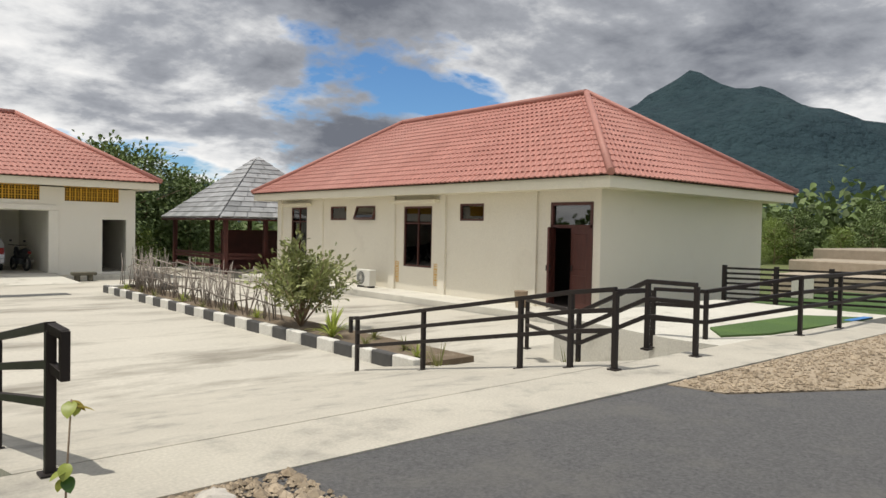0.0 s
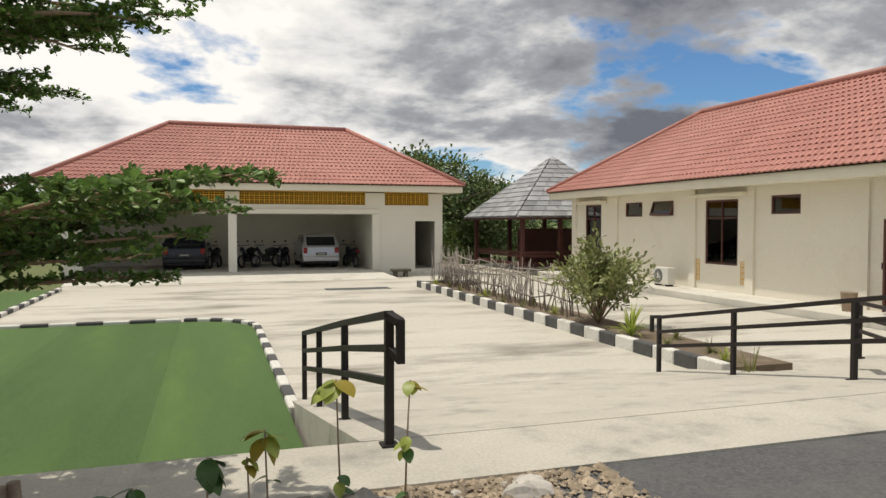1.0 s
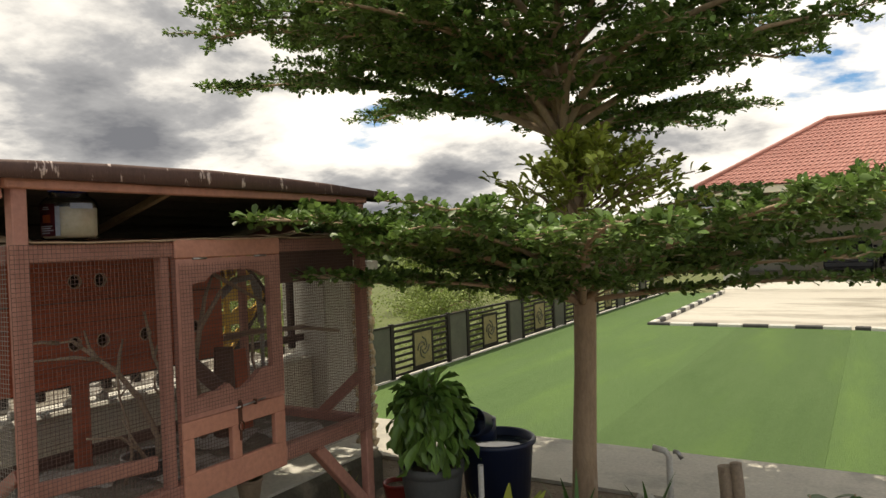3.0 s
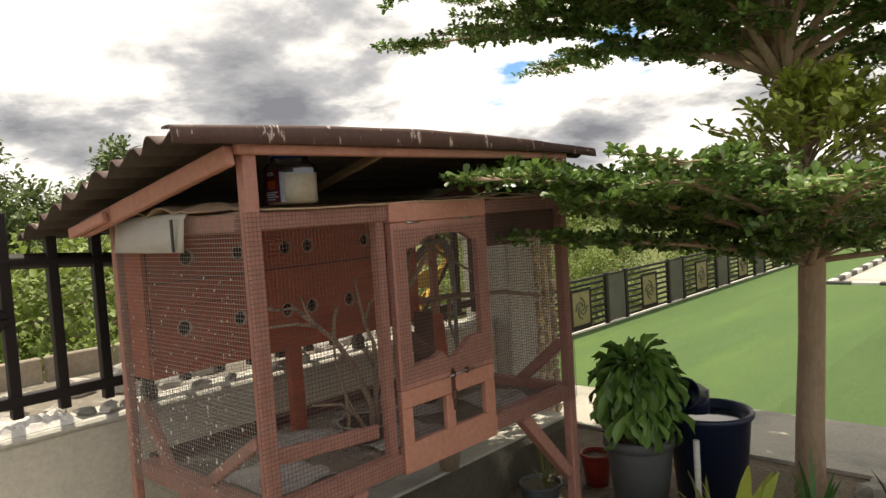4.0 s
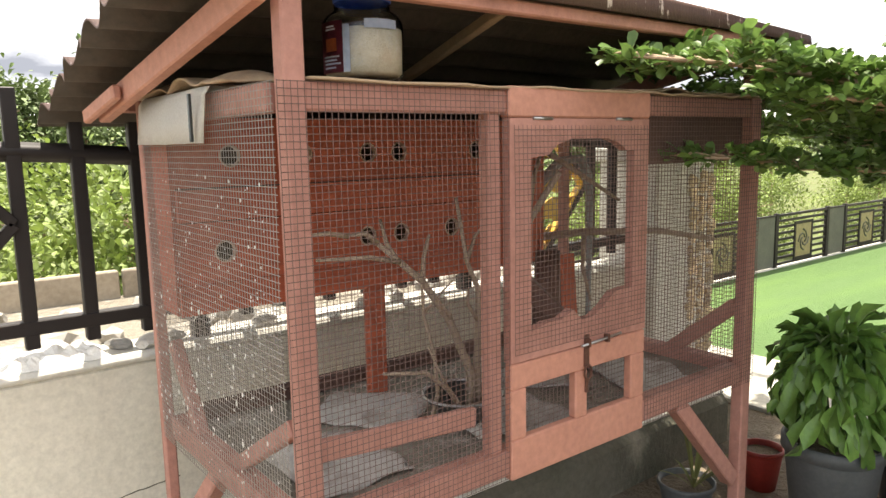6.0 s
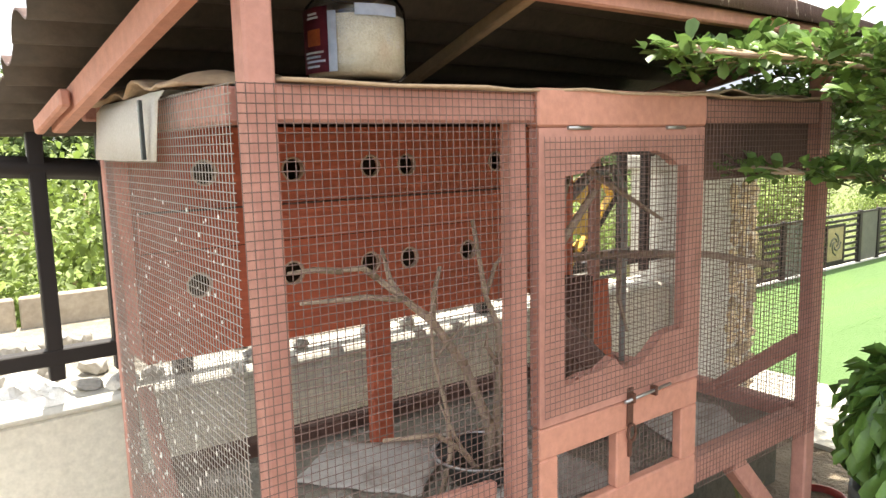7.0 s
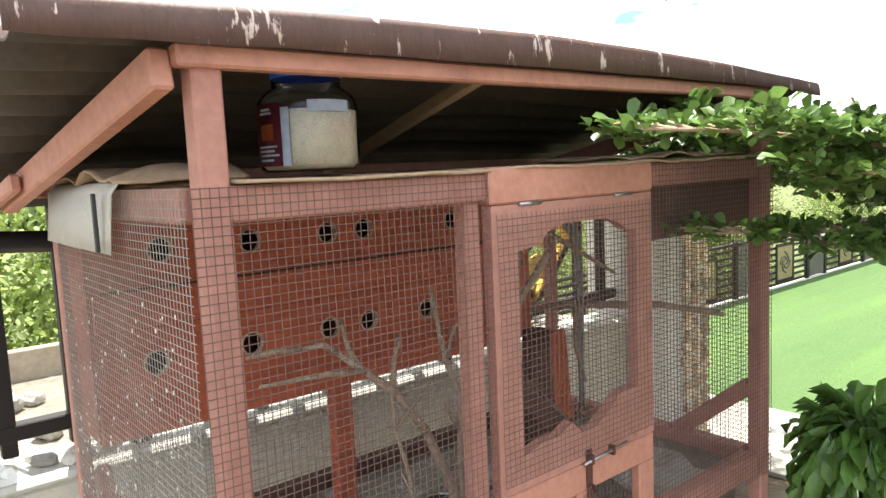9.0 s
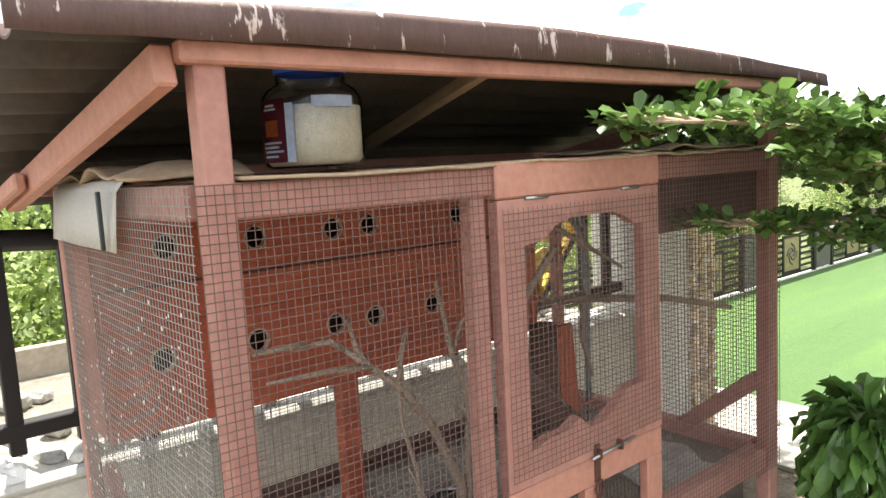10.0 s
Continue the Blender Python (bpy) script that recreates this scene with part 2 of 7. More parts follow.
def beam_bm(p, q, w, h, bev=0.003, up=(0, 0, 1)):
    bm = beam(bmesh.new(), p, q, w, h, up)
    return bevelled(bm, bev) if bev else bm


def lathe(bm, profile, seg=24, m=None):
    """A body of revolution from (radius, height) pairs."""
    rings = []
    for r, z in profile:
        rings.append([bm.verts.new((m or Matrix()) @ Vector((math.cos(2 * math.pi * k / seg) * r, math.sin(2 * math.pi * k / seg) * r, z))) for k in range(seg)])
    for a, b in zip(rings, rings[1:]):
        for k in range(seg):
            f = bm.faces.new((a[k], a[(k + 1) % seg], b[(k + 1) % seg], b[k]))
            f.smooth = True
    return bm


def mesh_of(name, bm, mat):
    bmesh.ops.recalc_face_normals(bm, faces=bm.faces[:]) if len(bm.faces) < 60000 else None
    me = bpy.data.meshes.new(name)
    bm.to_mesh(me)
    bm.free()
    me.materials.append(mat)
    return me


def part(name, bm, mat, parent=None, label=""):
    ob = new(name, mesh_of(name, bm, mat))
    if parent:
        ob.parent = parent
    return tagged(ob, label)


def piece(name, me, parent, loc=(0, 0, 0), rot=(0, 0, 0), scl=None):
    ob = new(name, me)
    ob.parent = parent
    ob.location, ob.rotation_euler = loc, rot
    if scl:
        ob.scale = scl
    return ob


def thing(name, label, category, group="", loc=(0, 0, 0), kind=""):
    ob = new(name)
    ob.location = loc
    return tagged(ob, label, category, group, kind)


def setting(name, bm, mat, label="", category=""):
    return tagged(part(name, bm, mat), label, category, kind="structure")


def raw(name, verts, faces, mat, parent=None, smooth=False):
    me = bpy.data.meshes.new(name)
    me.from_pydata([tuple(v) for v in verts], [], faces)
    me.materials.append(mat)
    if smooth:
        me.polygons.foreach_set("use_smooth", [True] * len(me.polygons))
    me.update()
    ob = new(name, me)
    if parent:
        ob.parent = parent
    return ob


def poly(pts, z, thick=0.3):
    bm = bmesh.new()
    top = [bm.verts.new((x, y, z if not callable(z) else z(x, y))) for x, y in pts]
    low = [bm.verts.new((v.co.x, v.co.y, v.co.z - thick)) for v in top]
    bm.faces.new(top)
    bm.faces.new(low[::-1])
    k = len(pts)
    for i in range(k):
        bm.faces.new((top[i], low[i], low[(i + 1) % k], top[(i + 1) % k]))
    return bm

# ---- ground and paving ----
YARD, LAWN = -0.80, -0.80
bm = bmesh.new()
bmesh.ops.create_grid(bm, x_segments=90, y_segments=90, size=3500)
for v in bm.verts:
    d = math.hypot(v.co.x, v.co.y)
    v.co.z = -1.35 + (noise.noise(Vector((v.co.x, v.co.y, 0)) * 0.004) * min(1, d / 300) * 8 if d > 120 else 0)
setting("ground", bm, GRASS_LAND, "rough green grassland reaching the far hills", "ground")

setting("yard", poly([(-5.6, 9.75), (12.55, 9.75), (12.55, 60), (-5.6, 60)], YARD), CONCRETE, "stained pale concrete yard slab in sunlight", "yard")
setting("courtyard", poly([(6.3, 5.2), (30, 5.2), (30, 9.746), (6.3, 9.746)], YARD + 0.02), CONCRETE2, "pale concrete courtyard beside the house", "pavement")
# ramp from the road down to the yard
bm = bmesh.new()
vs = [bm.verts.new(p) for p in ((0.25, 5.15, 0.004), (6.2, 5.15, 0.004), (6.2, 9.76, YARD + 0.01), (0.25, 9.76, YARD + 0.01), (0.25, 5.15, -1.2), (6.2, 5.15, -1.2), (6.2, 9.76, -1.2), (0.25, 9.76, -1.2))]
for f in ((3, 2, 1, 0), (4, 5, 6, 7), (0, 1, 5, 4), (1, 2, 6, 5), (2, 3, 7, 6), (3, 0, 4, 7)):
    bm.faces.new([vs[i] for i in f])
setting("ramp", bm, CONCRETE2, "sloping concrete ramp between black handrails", "ramp")
setting("pavement", poly([(-7.4, 4.36), (12.5, 4.30), (12.5, 5.15), (-7.4, 5.15)], 0.0, 1.2), CONCRETE2, "pale concrete footpath along the road", "pavement")
setting("road", poly([(1.05, 4.05), (1.25, 4.30), (1.6, 4.34), (5.4, 4.29), (5.5, 3.75), (6.9, 2.95), (14, 2.0), (40, -2), (40, -14), (1.0, -14)], -0.012), ASPHALT, "dark grey asphalt road with dusty patches", "road")
setting("garden_bed", poly([(-3.85, -6), (1.04, -6), (1.04, 4.05), (1.24, 4.29), (1.2, 4.354), (-3.85, 4.354)], -0.02, 1.2), SOIL, "bare brown garden soil with stones", "soil")
setting("sandy_patch", poly([(-0.1, 3.0), (1.03, 3.0), (1.03, 4.05), (1.22, 4.285), (1.18, 4.35), (-0.1, 4.34)], -0.014, 0.2), GRAVEL, "pale sandy gravel at the road's corner", "gravel")
setting("gravel_verge", poly([(5.42, 4.29), (5.52, 3.78), (6.92, 2.98), (14, 2.03), (40, -1.9), (40, 4.28)], -0.006), GRAVEL, "stony gravel verge between road and footpath", "gravel")

# lawn: a slab with a rounded corner, and a tongue along the fence
corner = [(0.2 - 1.5 + 1.5 * math.cos(a), 16.0 + 1.5 * math.sin(a)) for a in (math.pi / 2 * k / 8 for k in range(9))]
LAWN_EDGE = [(0.2, 9.0)] + corner + [(-5.5, 17.5), (-5.5, 27.0)]
lawn = setting("lawn", poly([(-7.4, 5.15), (0.2, 5.15)] + LAWN_EDGE + [(-7.4, 27.0)], LAWN + 0.012, 0.4), TURF, "flat green artificial turf lawn with seams", "lawn")
for pts in ([(-7.39, 5.16), (-5.5008, 5.16), (-5.5008, 26.9), (-7.39, 26.9)], [(-5.4992, 5.16), (-3.5008, 5.16), (-3.5008, 17.48), (-5.4992, 17.48)],
            [(-3.4992, 5.16), (-1.3008, 5.16), (-1.3008, 17.48), (-3.4992, 17.48)], [(-1.2992, 5.16), (0.19, 5.16), (0.19, 9.0)] + [(x - 0.01, y - 0.01) for x, y in corner[:-1]] + [(-1.2992, 17.48)]):
    part("turf_roll", poly(pts, LAWN + 0.03, 0.016), TURF, lawn)
setting("terrace_slab", poly([(8.2, 5.156), (14.35, 5.156), (14.35, 8.6), (8.9, 8.6), (8.2, 6.0)], -0.03, 0.9), PALE_CONCRETE, "pale concrete slab between footpath and house", "pavement")
setting("lawn_strip", poly([(8.9, 5.60), (9.75, 5.30), (12.45, 5.165), (13.4, 5.165), (12.6, 6.1), (9.6, 6.15)], 0.0, 0.05), TURF, "green artificial turf strip beside the footpath", "lawn")


setting("strip_edge", poly([(12.46, 5.165), (13.39, 5.165), (13.37, 5.30), (12.44, 5.30)], 0.006, 0.02), material("blue turf tape", (0.05, 0.22, 0.55), rough=0.7), "bright blue edging tape on the turf strip", "edging")
setting("lower_lawn", poly([(14.5, 3.4), (24, 2.6), (24, 9.6), (14.5, 9.6)], -0.34, 0.8), TURF, "lower green artificial turf lawn before the slatted fence", "lawn")


def kerb(name, path, block, w, h, z, label):
    """A row of painted blocks along a line, white and black by turns."""
    t = thing(name, label, "kerb", kind="structure")
    n = 0
    for (xa, ya), (xb, yb) in zip(path, path[1:]):
        L = math.hypot(xb - xa, yb - ya)
        k = max(1, round(L / block))
        ang = math.atan2(yb - ya, xb - xa)
        for i in range(k):
            c = (i + 0.5) / k
            bmk = bbox(-L / k / 2 + 0.004, L / k / 2 - 0.004, -w / 2, w / 2, -0.3, h + random.uniform(-0.008, 0.008), 0.018)
            o = part("kerb_block", bmk, (WHITE_PAINT, BLACK_PAINT)[n % 2], t)
            o.location, o.rotation_euler = (xa + (xb - xa) * c, ya + (yb - ya) * c, z), (0, 0, ang)
            n += 1
    return t


kerb("kerb_planter", [(6.29, 9.05), (6.29, 24.9)], 0.57, 0.16, 0.22, YARD, "black and white painted concrete kerb blocks along the planter")
kerb("kerb_lower_lawn", [(14.4, 9.4), (14.4, 3.4)], 0.55, 0.14, 0.10, -0.34, "black and white kerb along the lower turf lawn")
kerb("kerb_planter_end", [(6.29, 24.9), (8.6, 24.9)], 0.57, 0.16, 0.22, YARD, "black and white painted concrete kerb at the planter's end")
kerb("kerb_lawn", [(0.26, 9.0), (0.26, 16.0)], 0.6, 0.14, 0.09, LAWN + 0.01, "white painted kerb with worn blocks along the lawn")
kerb("kerb_lawn_corner", [(x + 0.06, y + 0.03) for x, y in corner], 0.4, 0.14, 0.09, LAWN + 0.01, "curved black and white kerb round the lawn's corner")
kerb("kerb_lawn_far", [(-1.3, 17.55), (-5.5, 17.55)], 0.55, 0.14, 0.09, LAWN + 0.01, "black and white kerb at the lawn's far edge")
kerb("kerb_lawn_tongue", [(-5.42, 17.6), (-5.42, 27.0)], 0.55, 0.14, 0.09, LAWN + 0.01, "black and white kerb along the lawn's narrow end")
setting("planter_soil", poly([(6.37, 9.2), (7.6, 9.2), (7.6, 24.8), (6.37, 24.8)], YARD + 0.12, 0.4), SOIL, "dry planter soil with weeds", "soil")


# ---- handrails ----
def handrail(name, pts, label, levels=(0.82, 0.61, 0.40), w=0.055, ends=()):
    """Square posts at pts with sloping rails between them."""
    t = thing(name, label, "railing")
    for x, y, z in pts:
        part("post", bbox(x - w / 2, x + w / 2, y - w / 2, y + w / 2, z - 0.02, z + levels[0] - 0.02, 0.004), BLACK_STEEL, t)
        part("base_plate", bbox(x - w, x + w, y - w, y + w, z - 0.01, z + 0.012, 0.003), BLACK_STEEL, t)
    for a, b in zip(pts, pts[1:]):
        for h in levels:
            part("rail", beam_bm((a[0], a[1], a[2] + h), (b[0], b[1], b[2] + h), 0.06 if h == levels[0] else 0.05, 0.05), BLACK_STEEL, t)
    return t


def ramp_z(y):
    return min(0.004, max(YARD, (5.15 - y) / 4.6 * 0.81))


lr = handrail("handrail", [(0.41, y, ramp_z(y)) for y in (5.03, 6.6, 8.1, 9.35)], "black square-tube steel handrail down one side of the ramp")
part("end_loop", beam_bm((0.41, 5.03, 0.82), (0.46, 4.94, 0.785), 0.06, 0.05), BLACK_STEEL, lr)
part("end_loop", beam_bm((0.46, 4.94, 0.805), (0.46, 4.94, 0.53), 0.05, 0.05), BLACK_STEEL, lr)
part("end_loop", beam_bm((0.46, 4.94, 0.555), (0.41, 5.03, 0.61), 0.05, 0.05), BLACK_STEEL, lr)
rr = handrail("handrail", [(5.55, y, ramp_z(y)) for y in (9.6, 8.04, 6.28, 5.55, 4.98)], "black square-tube steel handrail down the house side of the ramp")
part("end_loop", beam_bm((5.55, 9.6, -0.775 + 0.82), (5.55, 9.78, -0.80 + 0.82), 0.06, 0.05), BLACK_STEEL, rr)
part("end_loop", beam_bm((5.55, 9.78, 0.045), (5.55, 9.78, -0.20), 0.05, 0.05), BLACK_STEEL, rr)
part("end_loop", beam_bm((5.55, 4.98, 0.80), (5.95, 4.93, 0.80), 0.06, 0.05), BLACK_STEEL, rr)
handrail("handrail", [(7.0, 4.91, 0), (7.0, 5.55, 0), (7.15, 6.7, -0.5), (8.55, 8.9, -0.6)], "black square-tube handrail turning down beside the lower steps")
handrail("handrail", [(8.3, 6.3, -0.2), (8.56, 5.65, -0.2), (9.88, 4.95, 0), (11.27, 4.94, 0), (14.5, 5.1, 0)], "black square-tube handrail along the footpath")


# ---- houses ----
def hip_roof(parent, x0, x1, y0, y1, z, ridge_a, ridge_b, course=0.32, cover=0.205):
    """A hip roof of pressed tile courses with ridge caps; ridge_a and ridge_b are the ridge's ends."""
    A, B, C, D = (Vector(p) for p in ((x0, y0, z), (x1, y0, z), (x1, y1, z), (x0, y1, z)))
    ra, rb = Vector(ridge_a), Vector(ridge_b)
    along_x = abs(rb.x - ra.x) > abs(rb.y - ra.y)
    sides = ([(A, B, rb, ra), (B, C, rb, rb), (C, D, ra, rb), (D, A, ra, ra)] if along_x else
             [(A, B, ra, ra), (B, C, rb, ra), (C, D, rb, rb), (D, A, ra, rb)])
    for p, q, s, r in sides:
        verts, faces = [], []
        along = (q - p).normalized()
        mid_up = ((s + r) / 2 - (p + q) / 2)
        slope = mid_up - along * mid_up.dot(along)
        H = slope.length
        up = slope.normalized()
        nrm = along.cross(up)
        nrm = nrm if nrm.z > 0 else -nrm
        rows = max(2, round(H / course))
        for i in range(rows):
            lo, hi = i / rows, (i + 1) / rows
            a0, b0 = p.lerp(r, lo), q.lerp(s, lo)
            a1, b1 = p.lerp(r, hi), q.lerp(s, hi)
            n = max(1, int((b0 - a0).length / cover))
            for j in range(n + 1):
                # pan and roll of each tile: four columns
                for c0, c1, h0, h1 in ((0, 0.45, 0.0, 0.004), (0.45, 0.62, 0.004, 0.026), (0.62, 0.84, 0.026, 0.026), (0.84, 1.0, 0.026, 0.0)):
                    u0, u1 = min(1, (j + c0) / (n + 1)), min(1, (j + c1) / (n + 1))
                    k = len(verts)
                    verts += [a0.lerp(b0, u0) + nrm * (h0 + 0.025), a0.lerp(b0, u1) + nrm * (h1 + 0.025), a1.lerp(b1, u1) + nrm * h1, a1.lerp(b1, u0) + nrm * h0]
                    verts += [a0.lerp(b0, u0) + nrm * (h0 - 0.01), a0.lerp(b0, u1) + nrm * (h1 - 0.01)]
                    faces += [(k, k + 1, k + 2, k + 3), (k + 4, k + 5, k + 1, k)]
        raw("roof_slope", verts, faces, ROOF_RED, parent)
    bm = bmesh.new()
    for e0, e1 in ((A, None), (B, None), (C, None), (D, None)):
        e1 = min((ra, rb), key=lambda r: (r - e0).length)
        tube(bm, [e0 + Vector((0, 0, 0.05)), e1 + Vector((0, 0, 0.06))], 0.10, 8)
    tube(bm, [ra + Vector((0, 0, 0.06)), rb + Vector((0, 0, 0.06))], 0.11, 8)
    part("ridge_cap", bm, ROOF_RED, parent, "rounded red ridge and hip caps")
    bm = bmesh.new()
    for p, q, s, r in sides:
        bm.faces.new([bm.verts.new(v) for v in ((p, q, s, r) if s is not r else (p, q, s))])
    bmesh.ops.translate(bm, verts=bm.verts[:], vec=(0, 0, -0.04))
    part("roof_deck", bm, HOLLOW, parent)


def eaves(parent, x0, x1, y0, y1, z, depth=0.3, t=0.04):
    """Fascia boards and a soffit under a roof's edge."""
    for a in ((x0, x1, y0, y0 + t), (x0, x1, y1 - t, y1), (x0, x0 + t, y0 + t, y1 - t), (x1 - t, x1, y0 + t, y1 - t)):
        part("fascia", bbox(*a, z - depth, z - 0.003), CREAM_LIGHT, parent, "cream painted fascia board")
    part("soffit", bbox(x0 + t, x1 - t, y0 + t, y1 - t, z - depth + 0.02, z - depth + 0.06), CREAM_LIGHT, parent)


def wall_with_holes(parent, axis, at, thick, a0, a1, z0, z1, holes, mat, name="wall"):
    """A wall in the plane axis=at with rectangular openings (a, b, low, high) along it."""
    cuts_a = sorted({a0, a1, *[h[0] for h in holes], *[h[1] for h in holes]})
    cuts_z = sorted({z0, z1, *[h[2] for h in holes], *[h[3] for h in holes]})
    bm = bmesh.new()
    for u, v in zip(cuts_a, cuts_a[1:]):
        for p, q in zip(cuts_z, cuts_z[1:]):
            if any(h[0] <= (u + v) / 2 <= h[1] and h[2] <= (p + q) / 2 <= h[3] for h in holes):
                continue
            if axis == "x":
                box(bm, at, at + thick, u, v, p, q)
            else:
                box(bm, u, v, at, at + thick, p, q)
    bmesh.ops.remove_doubles(bm, verts=bm.verts[:], dist=1e-4)
    return part(name, bm, mat, parent)


house = thing("house", "single-storey cream house with a red tiled hip roof and dark windows", "house")
WX, WXB, WY0, WY1, FZ, TOPZ = 13.9, 22.4, 11.4, 27.9, -0.55, 2.5
openings = [(11.63, 12.99, FZ, 2.16), (17.84, 19.28, 0.18, 2.13), (15.52, 16.56, 1.67, 2.18), (20.89, 22.08, 1.68, 2.18), (22.69, 23.78, 1.67, 2.18), (25.5, 26.73, 0.18, 2.17)]
wall_with_holes(house, "x", WX, 0.15, WY0, WY1, -1.1, TOPZ, openings, CREAM)
part("wall", bbox(WX + 0.15, WXB, WY0, WY0 + 0.15, -1.1, TOPZ), CREAM, house)
part("wall", bbox(WXB - 0.15, WXB, WY0 + 0.15, WY1, -1.1, TOPZ), CREAM, house)
part("wall", bbox(WX + 0.15, WXB - 0.15, WY1 - 0.15, WY1, -1.1, TOPZ), CREAM, house)
part("inner_floor", bbox(WX + 0.15, WXB - 0.15, WY0 + 0.15, WY1 - 0.15, -0.9, FZ + 0.02), DARK_ROOM, house)
part("inner_ceiling", bbox(WX + 0.15, WXB - 0.15, WY0 + 0.15, WY1 - 0.15, TOPZ - 0.06, TOPZ - 0.01), DARK_ROOM, house)
part("partition", bbox(WX + 3.0, WX + 3.1, WY0 + 0.15, WY1 - 0.15, FZ + 0.02, TOPZ - 0.06), DARK_ROOM, house)
eaves(house, 13.12, 22.83, 10.6, 28.5, 2.75)
hip_roof(house, 13.05, 22.9, 10.53, 28.57, 2.75, (17.5, 14.75, 5.70), (17.5, 24.1, 5.70))
part("plinth", bbox(12.6, WX, 11.4, 28.5, -1.1, -0.6, 0.02), PALE_CONCRETE, house, "pale concrete walkway along the house wall")
for y in (13.6, 17.3, 19.85, 24.4, 27.6):
    part("pilaster", bbox(WX - 0.07, WX - 0.002, y - 0.16, y + 0.16, -0.6, TOPZ), CREAM, house)
for y0, y1 in ((17.4, 19.75), (25.1, 27.2)):
    part("canopy", bbox(WX - 0.28, WX - 0.003, y0, y1, 2.22, 2.32, 0.01), CREAM_LIGHT, house, "small concrete canopy over the window")


def window(parent, x, y0, y1, z0, z1, bars_y=(), bars_z=(), tilt=0.0):
    w = new("window")
    w.parent = parent
    w.location = (x + 0.05, (y0 + y1) / 2, z1)
    w.rotation_euler = (0, tilt, 0)
    hy, hz = (y1 - y0) / 2, z1 - z0
    f = 0.06
    for a in ((-hy, hy, -f, 0), (-hy, hy, -hz, -hz + f), (-hy, -hy + f, -hz + f, -f), (hy - f, hy, -hz + f, -f)):
        part("frame", bbox(-0.03, 0.05, *a, 0.004), DARK_WOOD, w, "dark brown wooden frame")
    for b in bars_y:
        part("bar", bbox(-0.025, 0.045, -hy + 2 * hy * b - 0.02, -hy + 2 * hy * b + 0.02, -hz + f, -f), DARK_WOOD, w)
    for b in bars_z:
        part("bar", bbox(-0.02, 0.04, -hy + f, hy - f, -hz * (1 - b) - 0.02, -hz * (1 - b) + 0.02), DARK_WOOD, w)
    part("pane", bbox(0.008, 0.014, -hy + f, hy - f, -hz + f, -f), WINDOW_GLASS, w)


window(house, WX, *openings[1], (0.5,), (0.72,))
window(house, WX, *openings[5], (0.5,), (0.72,))
window(house, WX, *openings[2])
window(house, WX, *openings[3], tilt=0.32)
window(house, WX, *openings[4])
# double door with a transom, one leaf open
part("transom_frame", bbox(WX - 0.02, WX + 0.1, 11.63, 12.99, 1.50, 1.58), DARK_WOOD, house)
part("transom_frame", bbox(WX - 0.02, WX + 0.1, 11.63, 12.99, 2.08, 2.16), DARK_WOOD, house)
for y in (11.63, 12.91):
    part("jamb", bbox(WX - 0.02, WX + 0.1, y, y + 0.08, FZ, 2.08), DARK_WOOD, house)
part("transom_pane", bbox(WX + 0.04, WX + 0.046, 11.71, 12.91, 1.58, 2.08), WINDOW_GLASS, house)
for at, ang in (((WX, 12.93, FZ), radians(205)), ((WX + 0.02, 11.72, FZ), radians(0))):
    leaf = part("door_leaf", bbox(-0.025, 0.025, 0 if ang == 0 else -0.0, 0.6, 0.01, 2.06, 0.006), DARK_WOOD, house, "dark red wooden door leaf with panels")
    leaf.location, leaf.rotation_euler = at, (0, 0, ang if ang == 0 else radians(120))
    for z0, z1 in ((0.15, 0.85), (1.0, 1.9)):
        part("panel", bbox(-0.034, 0.034, 0.1, 0.5, z0, z1, 0.008), DARK_WOOD, leaf)
    part("handle", bbox(-0.06, 0.06, 0.53, 0.56, 0.95, 1.1, 0.006), BLACK_STEEL, leaf)

garage = thing("garage", "off-white garage with open bays, yellow vents, red hip roof", "garage")
GY, GF = 31.2, -0.56
gx0, gx1 = -6.1, 9.2
gh = [(-5.4, 0.03, GF, 1.83), (0.33, 6.0, GF, 1.83), (7.93, 8.85, GF, 1.54), (0.46, 5.7, 2.23, 2.85), (6.56, 8.55, 2.23, 2.85), (-5.3, -0.1, 2.23, 2.85)]
wall_with_holes(garage, "y", GY, 0.2, gx0, gx1, -1.1, 2.75, [(a, b, c, min(d, 2.75)) for a, b, c, d in gh], GARAGE_WHITE)
part("wall", bbox(gx0, gx0 + 0.15, GY + 0.2, 39.0, -1.1, 2.75), GARAGE_WHITE, garage)
part("wall", bbox(gx1 - 0.15, gx1, GY + 0.2, 39.0, -1.1, 2.75), GARAGE_WHITE, garage)
part("wall", bbox(gx0 + 0.15, gx1 - 0.15, 37.2, 37.35, -1.1, 2.75), GARAGE_WHITE, garage)
part("inner_wall", bbox(6.1, 6.25, GY + 0.2, 37.2, GF, 2.7), GARAGE_WHITE, garage)
part("inner_floor", bbox(gx0 + 0.15, gx1 - 0.15, GY + 0.2, 37.2, -1.1, GF), CONCRETE2, garage)
part("ceiling_board", bbox(gx0 + 0.15, gx1 - 0.15, GY + 0.2, 37.2, 2.60, 2.66), GARAGE_WHITE, garage)
for x in (0.03,):
    part("column", bbox(x - 0.02, x + 0.32, GY - 0.06, GY - 0.003, GF, 2.7, 0.01), GARAGE_WHITE, garage)
part("lintel", bbox(-5.5, 6.25, GY - 0.09, GY - 0.004, 1.86, 2.05, 0.01), GARAGE_WHITE, garage)
part("column", bbox(6.0, 6.35, GY - 0.05, GY - 0.003, GF, 1.85, 0.01), GARAGE_WHITE, garage)
